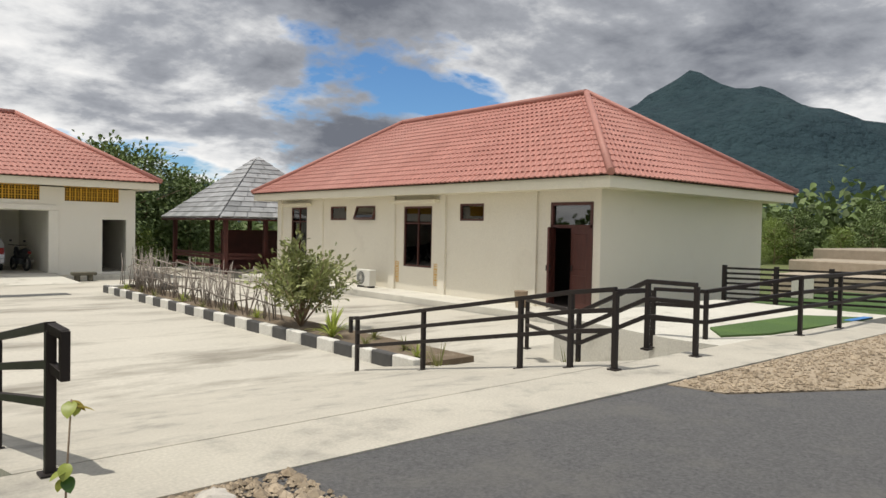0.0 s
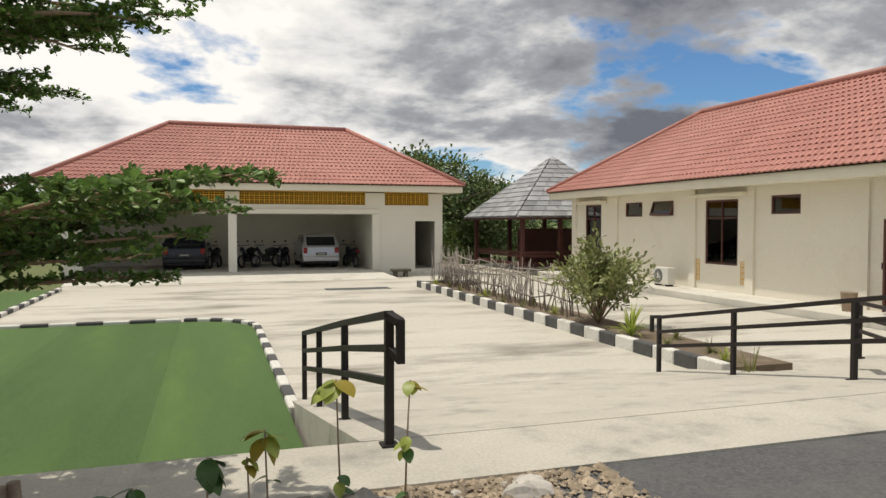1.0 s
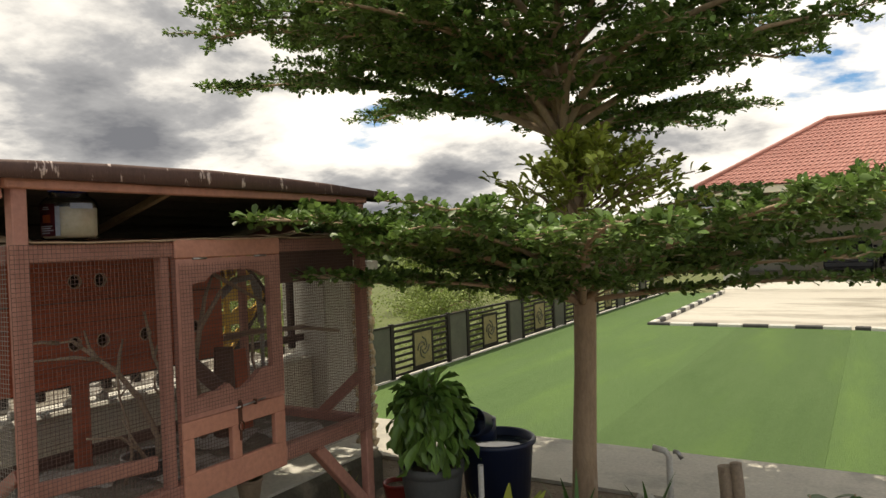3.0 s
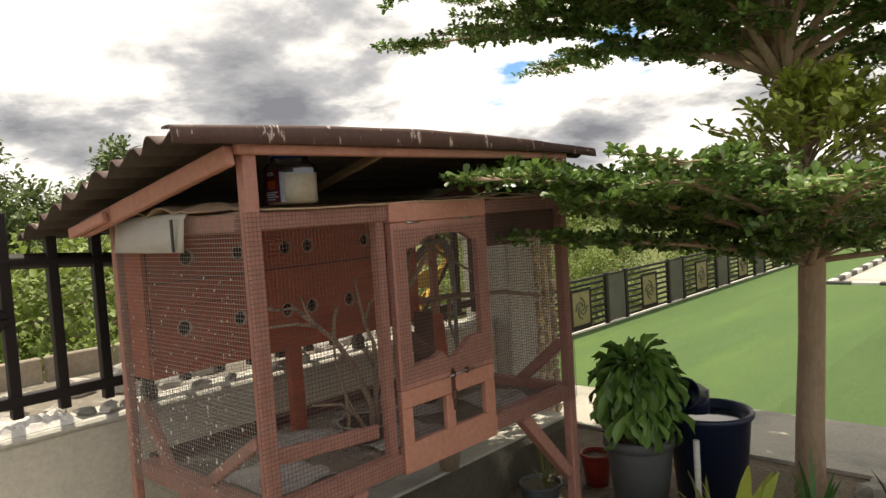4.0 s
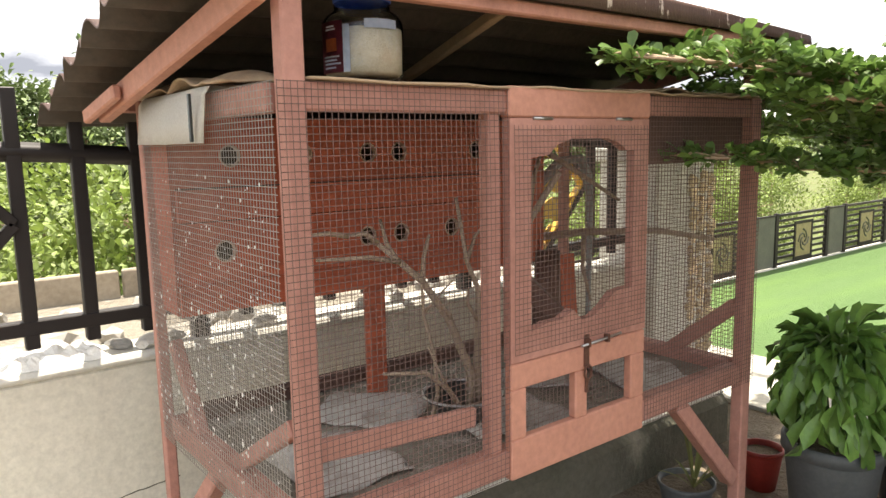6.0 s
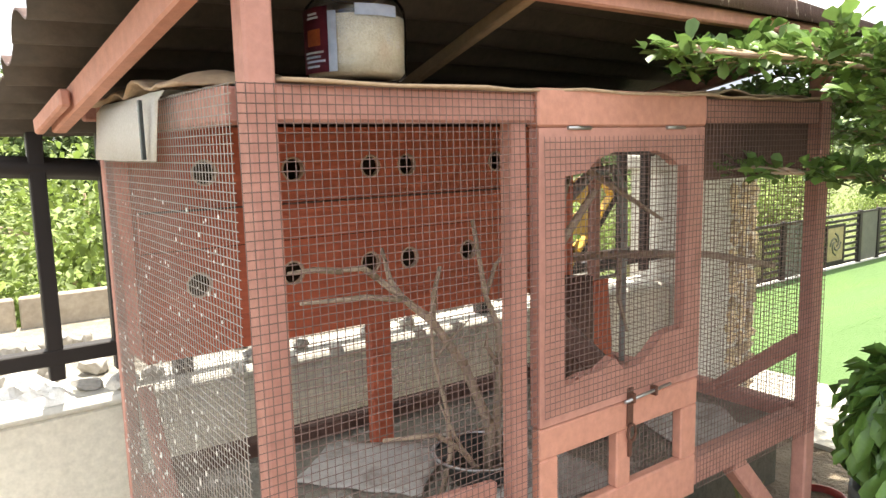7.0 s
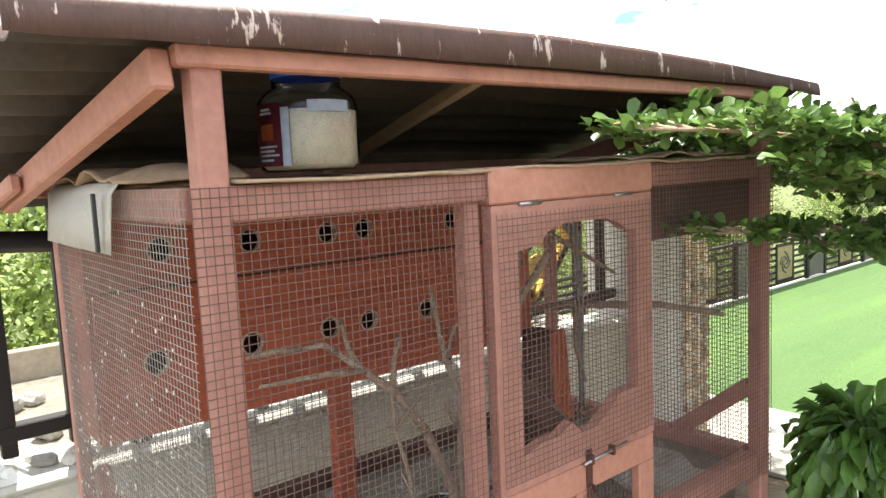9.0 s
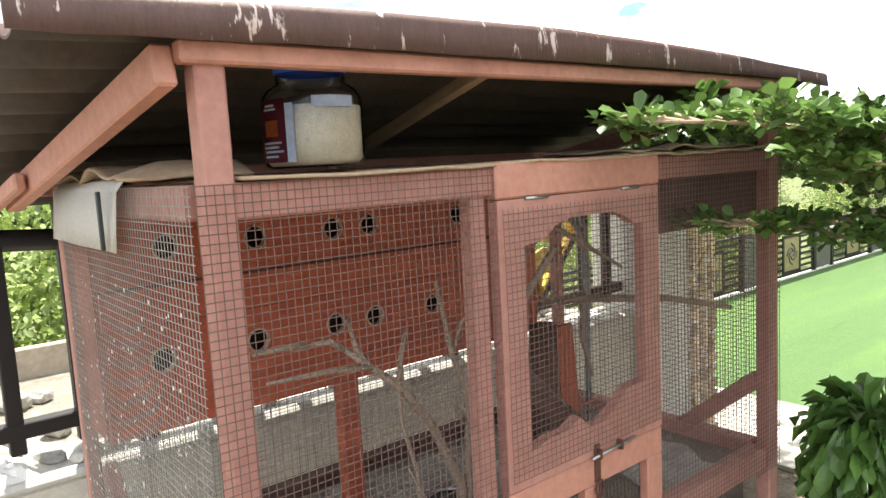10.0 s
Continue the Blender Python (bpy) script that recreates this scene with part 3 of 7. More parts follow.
eaves(garage, -6.85, 9.85, 30.35, 39.8, 3.08)
hip_roof(garage, -6.92, 9.92, 30.28, 39.87, 3.08, (-2.4, 35.05, 5.88), (5.55, 35.05, 5.88))
# sloping apron
bm = bmesh.new()
vs = [bm.verts.new(p) for p in ((-5.7, 28.7, YARD + 0.006), (6.6, 28.7, YARD + 0.006), (6.1, 30.3, GF), (-5.6, 30.3, GF), (6.1, GY, GF), (-5.6, GY, GF), (6.3, GY, YARD - 0.2), (-5.6, GY, YARD - 0.2))]
for f in ((0, 1, 2, 3), (3, 2, 4, 5), (1, 6, 4, 2)):
    bm.faces.new([vs[i] for i in f])
part("apron", bm, PALE_CONCRETE, garage, "sloping concrete apron in front of the bays")
part("step", bbox(6.4, 9.2, 30.4, GY, -1.0, -0.64, 0.02), PALE_CONCRETE, garage)
# pierced yellow vent blocks
vent_me = bmesh.new()
S = 0.205
for a in ((0, S, 0, 0.02), (0, S, S - 0.02, S), (0, 0.02, 0.02, S - 0.02), (S - 0.02, S, 0.02, S - 0.02)):
    box(vent_me, a[0], a[1], 0, 0.1, a[2], a[3])
box(vent_me, 0.094, 0.112, 0.02, 0.08, 0.02, S - 0.02)
box(vent_me, 0.02, S - 0.02, 0.02, 0.08, 0.094, 0.112)
vent_me = mesh_of("vent_block", vent_me, VENT_YELLOW)
for a, b in ((0.46, 5.7), (6.56, 8.55), (-5.3, -0.1)):
    n = round((b - a) / S)
    for i in range(n):
        for j in range(3):
            if a < -1 and i < 14:
                continue
            piece("vent_block", vent_me, garage, (a + i * (b - a) / n, GY + 0.03, 2.22 + j * S * 0.93), scl=((b - a) / n / S, 1, 0.93))
    # added dark sheet, painting the shade behind the pierced blocks
    part("vent_backing", bbox(a, b, GY + 0.16, GY + 0.18, 2.2, 2.75), HOLLOW, garage)

# ---- the aviary ----
CAGE_WOOD = material("worn salmon painted timber", (0.47, 0.235, 0.185), (0.37, 0.172, 0.132), rough=0.7, scale=5, fine=45, bump=0.3, stretch=(1, 1, 1), stain=(0.22, 0.10, 0.07), stain_at=(0.58, 0.8), stain_scale=6)
BEAM_WOOD = material("salmon painted beam", (0.54, 0.26, 0.185), (0.45, 0.205, 0.145), rough=0.65, scale=4, fine=50, bump=0.25, stain=(0.25, 0.11, 0.08), stain_at=(0.6, 0.82), stain_scale=5)
NEST_WOOD = material("red-brown nest box boards", (0.47, 0.105, 0.046), (0.29, 0.064, 0.030), rough=0.6, scale=3, fine=35, bump=0.3, stretch=(1, 0.25, 3), stain=(0.10, 0.03, 0.02), stain_at=(0.58, 0.8), stain_scale=2.5)
NEST_DARK = material("dark weathered wood", (0.12, 0.062, 0.045), (0.065, 0.035, 0.026), rough=0.8, scale=6, fine=50, bump=0.4)
WIRE = material("dark brown mesh wire", (0.18, 0.11, 0.092), (0.11, 0.07, 0.058), rough=0.65, metal=0.1, scale=8, fine=60, bump=0)
WIRE_BRIGHT = material("pale grey mesh wire", (0.36, 0.33, 0.29), (0.22, 0.19, 0.165), rough=0.55, metal=0.2, scale=8, fine=60, bump=0)
SHEET = material("brown corrugated sheet", (0.125, 0.068, 0.055), (0.088, 0.048, 0.040), rough=0.6, scale=4, fine=40, bump=0.2, stretch=(1.4, 5, 1.4), stain=(0.62, 0.50, 0.45), stain_at=(0.60, 0.635), stain_scale=9)
SHEET_UNDER = material("bitumen sheet underside", (0.090, 0.068, 0.050), (0.050, 0.040, 0.031), rough=0.85, metal=0.0, scale=5, fine=50, bump=0.15)
CARD = material("weathered brown cardboard", (0.46, 0.34, 0.22), (0.33, 0.22, 0.14), rough=0.9, scale=6, fine=60, bump=0.3)
CLOTH = material("cream cloth", (0.88, 0.86, 0.79), (0.82, 0.79, 0.71), rough=0.95, scale=8, fine=220, bump=0.12)
PAPER = material("soiled newspaper", (0.50, 0.49, 0.46), (0.34, 0.33, 0.31), rough=0.9, scale=9, fine=60, bump=0.2, stain=(0.20, 0.18, 0.15), stain_at=(0.54, 0.7), stain_scale=7)
TRAY = material("soiled tray", (0.24, 0.225, 0.185), (0.14, 0.135, 0.11), rough=0.95, scale=14, fine=90, bump=0.6, stain=(0.42, 0.40, 0.36), stain_at=(0.55, 0.66), stain_scale=11)
TWIG = material("dry branch bark", (0.36, 0.28, 0.205), (0.24, 0.185, 0.135), rough=0.9, scale=8, fine=70, bump=0.5)
STEEL = material("dull steel", (0.42, 0.42, 0.42), rough=0.35, metal=0.9, scale=5, fine=40, bump=0.05)
DARK_STEEL = material("dark enamel", (0.03, 0.035, 0.035), rough=0.35, scale=5, fine=40, bump=0.05)

FX, BX, LY, RY, CZ, CB = -2.844, -3.64, 1.625, 3.19, 1.41, 0.545
aviary = thing("aviary", "salmon painted timber aviary with wire mesh and nest boxes", "aviary")


def stick(name, p, q, w, h, mat=CAGE_WOOD, bev=0.004, up=(0, 0, 1), parent=None):
    return part(name, beam_bm(p, q, w, h, bev, up), mat, parent or aviary)


P = 0.055
h = P / 2
FUP = (1, 0, 0)
stick("post", (FX - 0.02, LY + 0.037, 0.0), (FX - 0.02, LY + 0.037, 1.585), 0.042, 0.04, CAGE_WOOD, 0.004, FUP)
stick("post", (FX - 0.02, RY - 0.023, 0.0), (FX - 0.02, RY - 0.023, 1.575), 0.046, 0.04, CAGE_WOOD, 0.004, FUP)
stick("post", (BX + 0.012, LY + 0.006, 0.2), (BX + 0.012, LY + 0.006, 1.44), 0.030, 0.030, CAGE_WOOD, 0.004, FUP)
stick("post", (BX + 0.018, RY - 0.018, 0.2), (BX + 0.018, RY - 0.018, 1.44), 0.034, 0.034, CAGE_WOOD, 0.004, FUP)
stick("post", (FX - 0.03, 2.125, CB), (FX - 0.03, 2.125, CZ - 0.02), 0.034, 0.036, CAGE_WOOD, 0.004, FUP)
# rails: front, sides, back, high and low
for z, t in ((CZ - 0.025, 0.05), (CB + 0.03, 0.06)):
    stick("rail", (FX - h, LY + P, z), (FX - h, RY - P, z), P - 0.006, t)
    stick("rail", (BX + h, LY + P, z), (BX + h, RY - P, z), P - 0.006, t, NEST_DARK)
    stick("rail", (FX - P, LY + h, z), (BX + P, LY + h, z), P - 0.006, t)
    stick("rail", (FX - P, RY - h, z), (BX + P, RY - h, z), P - 0.006, t)
stick("front_board", (FX - 0.05, LY + P, 0.722), (FX - 0.05, 2.09, 0.690), 0.02, 0.045)
# braces of the side and legs
stick("brace", (BX + 0.05, LY + 0.03, 0.80), (-3.42, LY + 0.03, CB + 0.05), 0.03, 0.035)
stick("brace", (FX - 0.05, LY + 0.03, 0.78), (-3.20, LY + 0.03, CB + 0.05), 0.03, 0.035)
stick("brace", (FX - 0.04, RY - 0.03, 0.785), (-3.14, RY - 0.03, CB + 0.03), 0.03, 0.045)
stick("leg_brace", (FX - 0.03, RY - 0.05, 0.22), (FX - 0.03, RY - 0.36, CB), 0.045, 0.05)
stick("leg_brace", (FX - 0.03, LY + 0.06, 0.24), (FX - 0.03, LY + 0.36, CB), 0.045, 0.05)
stick("leg_brace", (BX + 0.03, LY + 0.03, 0.26), (BX + 0.34, LY + 0.03, CB), 0.045, 0.045)

# door: fixed head board, upper door with a shaped window, lower door with two openings
DX = FX + 0.004
part("door_head", bbox(DX - 0.03, DX + 0.004, 2.15, 2.635, 1.352, 1.418, 0.004), BEAM_WOOD, aviary)


def frame_with_opening(outer, inner, x0, x1, n=14):
    """A board in the plane of the door, pierced by a closed outline; outer and inner are lists of (y, z) of equal length."""
    bm = bmesh.new()
    vo = [[bm.verts.new((x, y, z)) for y, z in outer] for x in (x0, x1)]
    vi = [[bm.verts.new((x, y, z)) for y, z in inner] for x in (x0, x1)]
    k = len(outer)
    for i in range(k):
        j = (i + 1) % k
        bm.faces.new((vo[1][i], vo[1][j], vi[1][j], vi[1][i]))
        bm.faces.new((vo[0][j], vo[0][i], vi[0][i], vi[0][j]))
        bm.faces.new((vo[0][i], vo[0][j], vo[1][j], vo[1][i]))
        bm.faces.new((vi[0][j], vi[0][i], vi[1][i], vi[1][j]))
    return bm


def on_rect(y0, y1, z0, z1, pts):
    """For each point of an outline the nearest way out to a rectangle round it."""
    cy, cz = (y0 + y1) / 2, (z0 + z1) / 2
    out = []
    for y, z in pts:
        dy, dz = y - cy, z - cz
        k = min((y1 - cy) / abs(dy) if dy else 9e9, (z1 - cz) / abs(dz) if dz else 9e9)
        out.append((cy + dy * k, cz + dz * k))
    return out


wy0, wy1, wz0, wz1 = 2.215, 2.575, 0.875, 1.305
shape = [(wy0, wz0), (wy0 + 0.05, wz0 + 0.012), (wy0 + 0.10, wz0 + 0.012), (wy0 + 0.14, wz0 + 0.03), (wy0 + 0.17, wz0), (wy0 + 0.21, wz0), (wy0 + 0.25, wz0 + 0.02), (wy0 + 0.29, wz0 + 0.05), (wy1 - 0.03, wz0 + 0.055), (wy1, wz0 + 0.055),
         (wy1, (wz0 + wz1) / 2), (wy1, wz1 - 0.03), (wy1 - 0.03, wz1 - 0.03), (wy1 - 0.06, wz1 - 0.012), (wy1 - 0.10, wz1), (wy0 + 0.13, wz1), (wy0 + 0.085, wz1 - 0.012), (wy0 + 0.055, wz1 - 0.035), (wy0, wz1 - 0.04), (wy0, (wz0 + wz1) / 2)]
outer = on_rect(2.152, 2.632, 0.811, 1.3505, shape)
for want in ((2.152, 0.811), (2.632, 0.811), (2.632, 1.3505), (2.152, 1.3505)):
    i = min(range(len(outer)), key=lambda k: math.dist(outer[k], want))
    outer[i] = want
door_up = part("door", frame_with_opening(outer, shape, DX - 0.022, DX + 0.002), CAGE_WOOD, aviary, "hinged door with a scalloped opening")
for y in (2.25, 2.53):
    part("hinge", tube(bmesh.new(), [(DX + 0.004, y - 0.03, 1.35), (DX + 0.004, y + 0.03, 1.35)], 0.0035, 8), STEEL, door_up)
low = part("lower_door", bbox(DX - 0.022, DX + 0.002, 2.152, 2.632, 0.748, 0.808, 0.003), BEAM_WOOD, aviary, "low hinged door with two openings")
for a in ((2.152, 2.20, 0.63, 0.748), (2.365, 2.408, 0.63, 0.748), (2.577, 2.632, 0.63, 0.748), (2.152, 2.632, 0.535, 0.63)):
    part("stile", bbox(DX - 0.022, DX + 0.002, *a, 0.003), BEAM_WOOD, low)
part("bolt", tube(bmesh.new(), [(DX + 0.012, 2.375, 0.812), (DX + 0.012, 2.52, 0.820)], 0.0035, 8), STEEL, low, "steel sliding bolt")
RUST = material("rusted iron", (0.15, 0.065, 0.04), (0.08, 0.04, 0.03), rough=0.85, metal=0.3, scale=30, fine=120, bump=0.3)
for y in (2.40, 2.47):
    part("bolt_staple", bbox(DX + 0.002, DX + 0.017, y - 0.004, y + 0.004, 0.806, 0.826, 0.001), RUST, low)
hasp = part("hasp", bbox(DX + 0.002, DX + 0.006, 2.392, 2.410, 0.755, 0.835, 0.001), RUST, low, "rusted iron hasp")
part("hasp_ring", tube(bmesh.new(), [(DX + 0.010, 2.40 + 0.012 * math.cos(a), 0.742 + 0.018 * math.sin(a)) for a in (k * math.pi / 6 for k in range(13))], 0.003, 6), RUST, hasp)
part("hasp_tail", bbox(DX + 0.002, DX + 0.007, 2.396, 2.406, 0.690, 0.726, 0.001), RUST, hasp)

# wire mesh, half-inch squares
def wire_panel(axis, at, a0, a1, z0, z1, pitch=0.0127, r=0.0008, mat=WIRE):
    verts, faces = [], []

    def bar(p, q, u, v):
        k = len(verts)
        for c in (p, q):
            verts.extend([c + u * r, c + v * r, c - u * r, c - v * r])
        for i in range(4):
            faces.append((k + i, k + (i + 1) % 4, k + 4 + (i + 1) % 4, k + 4 + i))

    ex = Vector((1, 0, 0)) if axis == "x" else Vector((0, 1, 0))
    ea = Vector((0, 1, 0)) if axis == "x" else Vector((1, 0, 0))
    ez = Vector((0, 0, 1))
    sag = lambda a, z: 0.004 * noise.noise(Vector((a * 4, z * 4, at)))
    for i in range(int((a1 - a0) / pitch) + 1):
        a = a0 + i * pitch
        zs = [z0 + (z1 - z0) * k / 4 for k in range(5)]
        for p, q in zip(zs, zs[1:]):
            bar(ex * (at + sag(a, p)) + ea * a + ez * p, ex * (at + sag(a, q)) + ea * a + ez * q, ex, ea)
    for i in range(int((z1 - z0) / pitch) + 1):
        z = z0 + i * pitch
        cuts = [a0 + (a1 - a0) * k / 5 for k in range(6)]
        for p, q in zip(cuts, cuts[1:]):
            bar(ex * (at + sag(p, z)) + ea * p + ez * z, ex * (at + sag(q, z)) + ea * q + ez * z, ex, ez)
    return raw("wire_mesh", verts, faces, mat, aviary)


wire_panel("x", FX + 0.007, LY, 2.148, CB, CZ)
wire_panel("x", DX + 0.008, 2.16, 2.625, 0.83, 1.335)
wire_panel("x", FX + 0.007, 2.638, RY, CB, CZ)
wire_panel("x", DX - 0.026, 2.19, 2.6, 0.56, 0.77)
wire_panel("y", LY - 0.007, BX, FX, CB, CZ, r=0.00075, mat=WIRE_BRIGHT)
wire_panel("y", RY + 0.007, BX, FX, CB, CZ, r=0.0008)
wire_panel("x", BX - 0.004, LY, RY, CB, 0.95, r=0.0008, mat=WIRE_BRIGHT)

# droppings stuck to the side mesh
rng = random.Random(3)
verts, faces = [], []
for i in range(300):
    z = rng.uniform(CB + 0.03, 1.25) if i % 3 else rng.uniform(0.6, 0.95)
    x, s = rng.uniform(BX + 0.02, FX - 0.05), rng.uniform(0.0012, 0.0036) * (0.8 if i % 6 else 1.5)
    k = len(verts)
    verts += [(x + s * math.cos(a), LY - 0.0085 - (0.001 if q else 0), z + s * 1.4 * math.sin(a)) for q in (0, 1) for a in (0, 1.26, 2.51, 3.77, 5.03)]
    faces += [(k + 9, k + 8, k + 7, k + 6, k + 5)] + [(k + j, k + (j + 1) % 5, k + 5 + (j + 1) % 5, k + 5 + j) for j in range(5)]
tagged(raw("speckling", verts, faces, WHITE_PAINT, aviary), "small white specks stuck to the mesh", kind="stuff")

# nest box: four boards, two rows of entrance holes
NX = -3.44


def holed_board(y0, y1, z0, z1, x, t, holes, r=0.024, k=16):
    bm = bmesh.new()
    edges = [y0]
    for a, b in zip(holes, holes[1:]):
        edges.append((a[0] + b[0]) / 2)
    edges.append(y1)
    if not holes:
        box(bm, x - t, x, y0, y1, z0, z1)
        return bm
    for (cy, cz), a, b in zip(holes, edges, edges[1:]):
        ring = [(cy + r * math.cos(2 * math.pi * i / k + math.pi / k), cz + r * math.sin(2 * math.pi * i / k + math.pi / k)) for i in range(k)]
        out = []
        for y, z in ring:
            dy, dz = y - cy, z - cz
            s = min(((b - cy) if dy > 0 else (a - cy)) / dy if dy else 9e9, ((z1 - cz) if dz > 0 else (z0 - cz)) / dz if dz else 9e9)
            out.append((cy + dy * s, cz + dz * s))
        for want in ((a, z0), (b, z0), (b, z1), (a, z1)):
            i = min(range(k), key=lambda q: math.dist(out[q], want))
            out[i] = want
        vi = [[bm.verts.new((xx, y, z)) for y, z in ring] for xx in (x, x - t)]
        vo = [bm.verts.new((x, y, z)) for y, z in out]
        for i in range(k):
            j = (i + 1) % k
            bm.faces.new((vo[i], vo[j], vi[0][j], vi[0][i]))
            bm.faces.new((vi[0][i], vi[0][j], vi[1][j], vi[1][i]))
    box(bm, x - t, x - 0.0006, y0 + 0.0002, y1, z0, z0 + 0.0004)
    bmesh.ops.remove_doubles(bm, verts=bm.verts[:], dist=0.0012)
    return bm


# solid dark block behind the boards paints the shaded inside of the holes
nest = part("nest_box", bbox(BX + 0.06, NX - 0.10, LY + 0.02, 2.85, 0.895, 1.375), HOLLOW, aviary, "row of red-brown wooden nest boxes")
TOPROW = [(y, 1.280) for y in (1.772, 1.970, 2.170, 2.274, 2.565, 2.755)]
LOWROW = [(y, 1.047) for y in (1.746, 1.958, 2.160, 2.274, 2.462, 2.715)]
for z0, z1, holes, dx in ((0.895, 0.968, [], 0.0), (0.971, 1.122, LOWROW, 0.010), (1.125, 1.203, [], 0.020), (1.206, 1.372, TOPROW, 0.008)):
    part("board", holed_board(LY + 0.008, 2.85, z0, z1, NX + dx, 0.014, holes), NEST_WOOD, nest, "stained red-brown board with round entrance holes" if holes else "stained red-brown board")
part("end_board", bbox(BX + 0.06, NX + 0.004, 2.852, 2.87, 0.895, 1.372), NEST_WOOD, nest)
part("end_board", bbox(BX + 0.06, NX - 0.02, LY + 0.004, LY + 0.018, 0.895, 1.372), NEST_WOOD, nest)
RING = material("gnawed hole edge", (0.42, 0.30, 0.22), (0.30, 0.20, 0.14), rough=0.9, scale=30, fine=120, bump=0.5)
for row, dx in ((LOWROW, 0.010), (TOPROW, 0.008)):
    for hy, hz in row:
        bm = bmesh.new()
        lathe(bm, [(0.0235, -0.012), (0.0235, 0.0015), (0.0275, 0.0015), (0.0285, -0.001)], 18, Matrix.Translation((NX + dx, hy, hz)) @ Matrix.Rotation(math.pi / 2, 4, "Y"))
        part("hole_edge", bm, RING, nest, "pale gnawed rim of an entrance hole")
part("drip_strip", bbox(NX, NX + 0.026, LY + 0.02, 2.85, 1.203, 1.2055), NEST_DARK, nest)
part("nest_leg", bbox(NX - 0.05, NX - 0.02, 2.17, 2.23, CB + 0.02, 0.905, 0.003), NEST_WOOD, nest)
part("side_panel", bbox(FX - 0.045, FX - 0.03, 2.65, RY - P, 1.235, 1.36, 0.002), NEST_DARK, aviary, "dark bare plywood strip")

# floor tray with newspaper
part("floor_tray", bbox(BX + 0.03, FX - P, LY + 0.03, RY - 0.03, CB + 0.005, CB + 0.022), TRAY, aviary, "soiled paper-covered floor tray")


def sheet(x0, x1, y0, y1, z, amp, n=14, seed=0.0, thick=0.004):
    bm = bmesh.new()
    bmesh.ops.create_grid(bm, x_segments=n, y_segments=n, size=0.5)
    for v in bm.verts:
        u, w = v.co.x + 0.5, v.co.y + 0.5
        x, y = x0 + (x1 - x0) * u, y0 + (y1 - y0) * w
        v.co = (x + 0.01 * noise.noise(Vector((y * 9, seed, 1))), y + 0.01 * noise.noise(Vector((x * 9, seed, 2))), z + amp * abs(noise.noise(Vector((x * 7 + seed, y * 7, seed)))) )
    bmesh.ops.solidify(bm, geom=bm.faces[:], thickness=thick)
    for f in bm.faces:
        f.smooth = True
    return bm


for i, (x0, x1, y0, y1) in enumerate(((-3.3, -2.95, 1.72, 2.0), (-3.5, -3.2, 1.9, 2.3), (-3.2, -2.95, 2.2, 2.5), (-3.45, -3.1, 2.5, 2.9), (-3.15, -2.93, 2.75, 3.05))):
    o = part("newspaper", sheet(-0.15, 0.15, -0.12, 0.12, 0, 0.03, seed=i * 3.1), PAPER)
    o.location, o.rotation_euler = ((x0 + x1) / 2, (y0 + y1) / 2, CB + 0.026), (0, 0, i * 0.7)
    tagged(o, "crumpled soiled newspaper sheet on the aviary floor", "newspaper", "newspapers on the aviary floor")
bowl = bmesh.new()
lathe(bowl, [(0.062, 0.0), (0.096, 0.055), (0.106, 0.06), (0.106, 0.065), (0.095, 0.06), (0.062, 0.006), (0.001, 0.006)], 28)
o = part("bowl", bowl, DARK_STEEL)
rim = bmesh.new()
lathe(rim, [(0.101, 0.064), (0.108, 0.064), (0.109, 0.068), (0.105, 0.071), (0.101, 0.068), (0.101, 0.064)], 28)
part("rim", rim, STEEL, o, "bright steel rim")
o.location = (-3.12, 2.24, CB + 0.04)
tagged(o, "round dark metal feed bowl on the aviary floor", "bowl")

# dark log and slanted boards behind the door
log = bmesh.new()
tube(log, [(-3.30, 2.74, CB + 0.022), (-3.30, 2.745, 0.80), (-3.31, 2.76, 0.955)], [0.050, 0.046, 0.040], 10)
tagged(part("nest_log", log, NEST_DARK), "dark upright log standing on the aviary floor", "log")
tagged(part("leaning_board", beam_bm((-2.95, 2.53, CB + 0.22), (-3.10, 2.40, 0.96), 0.035, 0.05, 0.002), NEST_DARK), "dark brown board leaning inside the aviary", "board")
tagged(part("leaning_board", beam_bm((-3.30, 2.86, CB + 0.03), (-3.32, 2.85, 0.93), 0.075, 0.018, 0.002, (1, 0, 0)), NEST_WOOD), "red-brown board leaning inside the aviary", "board")

# dry perch branches
def branch(name, pts, r, twigs=(), mat=None):
    bm = bmesh.new()
    n = len(pts)
    r *= 1.12
    tube(bm, pts, [r * (1 - 0.55 * i / (n - 1)) for i in range(n)], 7)
    for a, b in twigs:
        m = Vector(a).lerp(Vector(b), 0.5) + Vector((random.uniform(-1, 1), random.uniform(-1, 1), random.uniform(-1, 1))) * 0.015
        tube(bm, [a, m, b], [r * 0.55, r * 0.45, r * 0.25], 6)
    return tagged(part(name, bm, mat or TWIG), "dry bare branch leaning in the aviary as a perch", "branch", "perch branches")


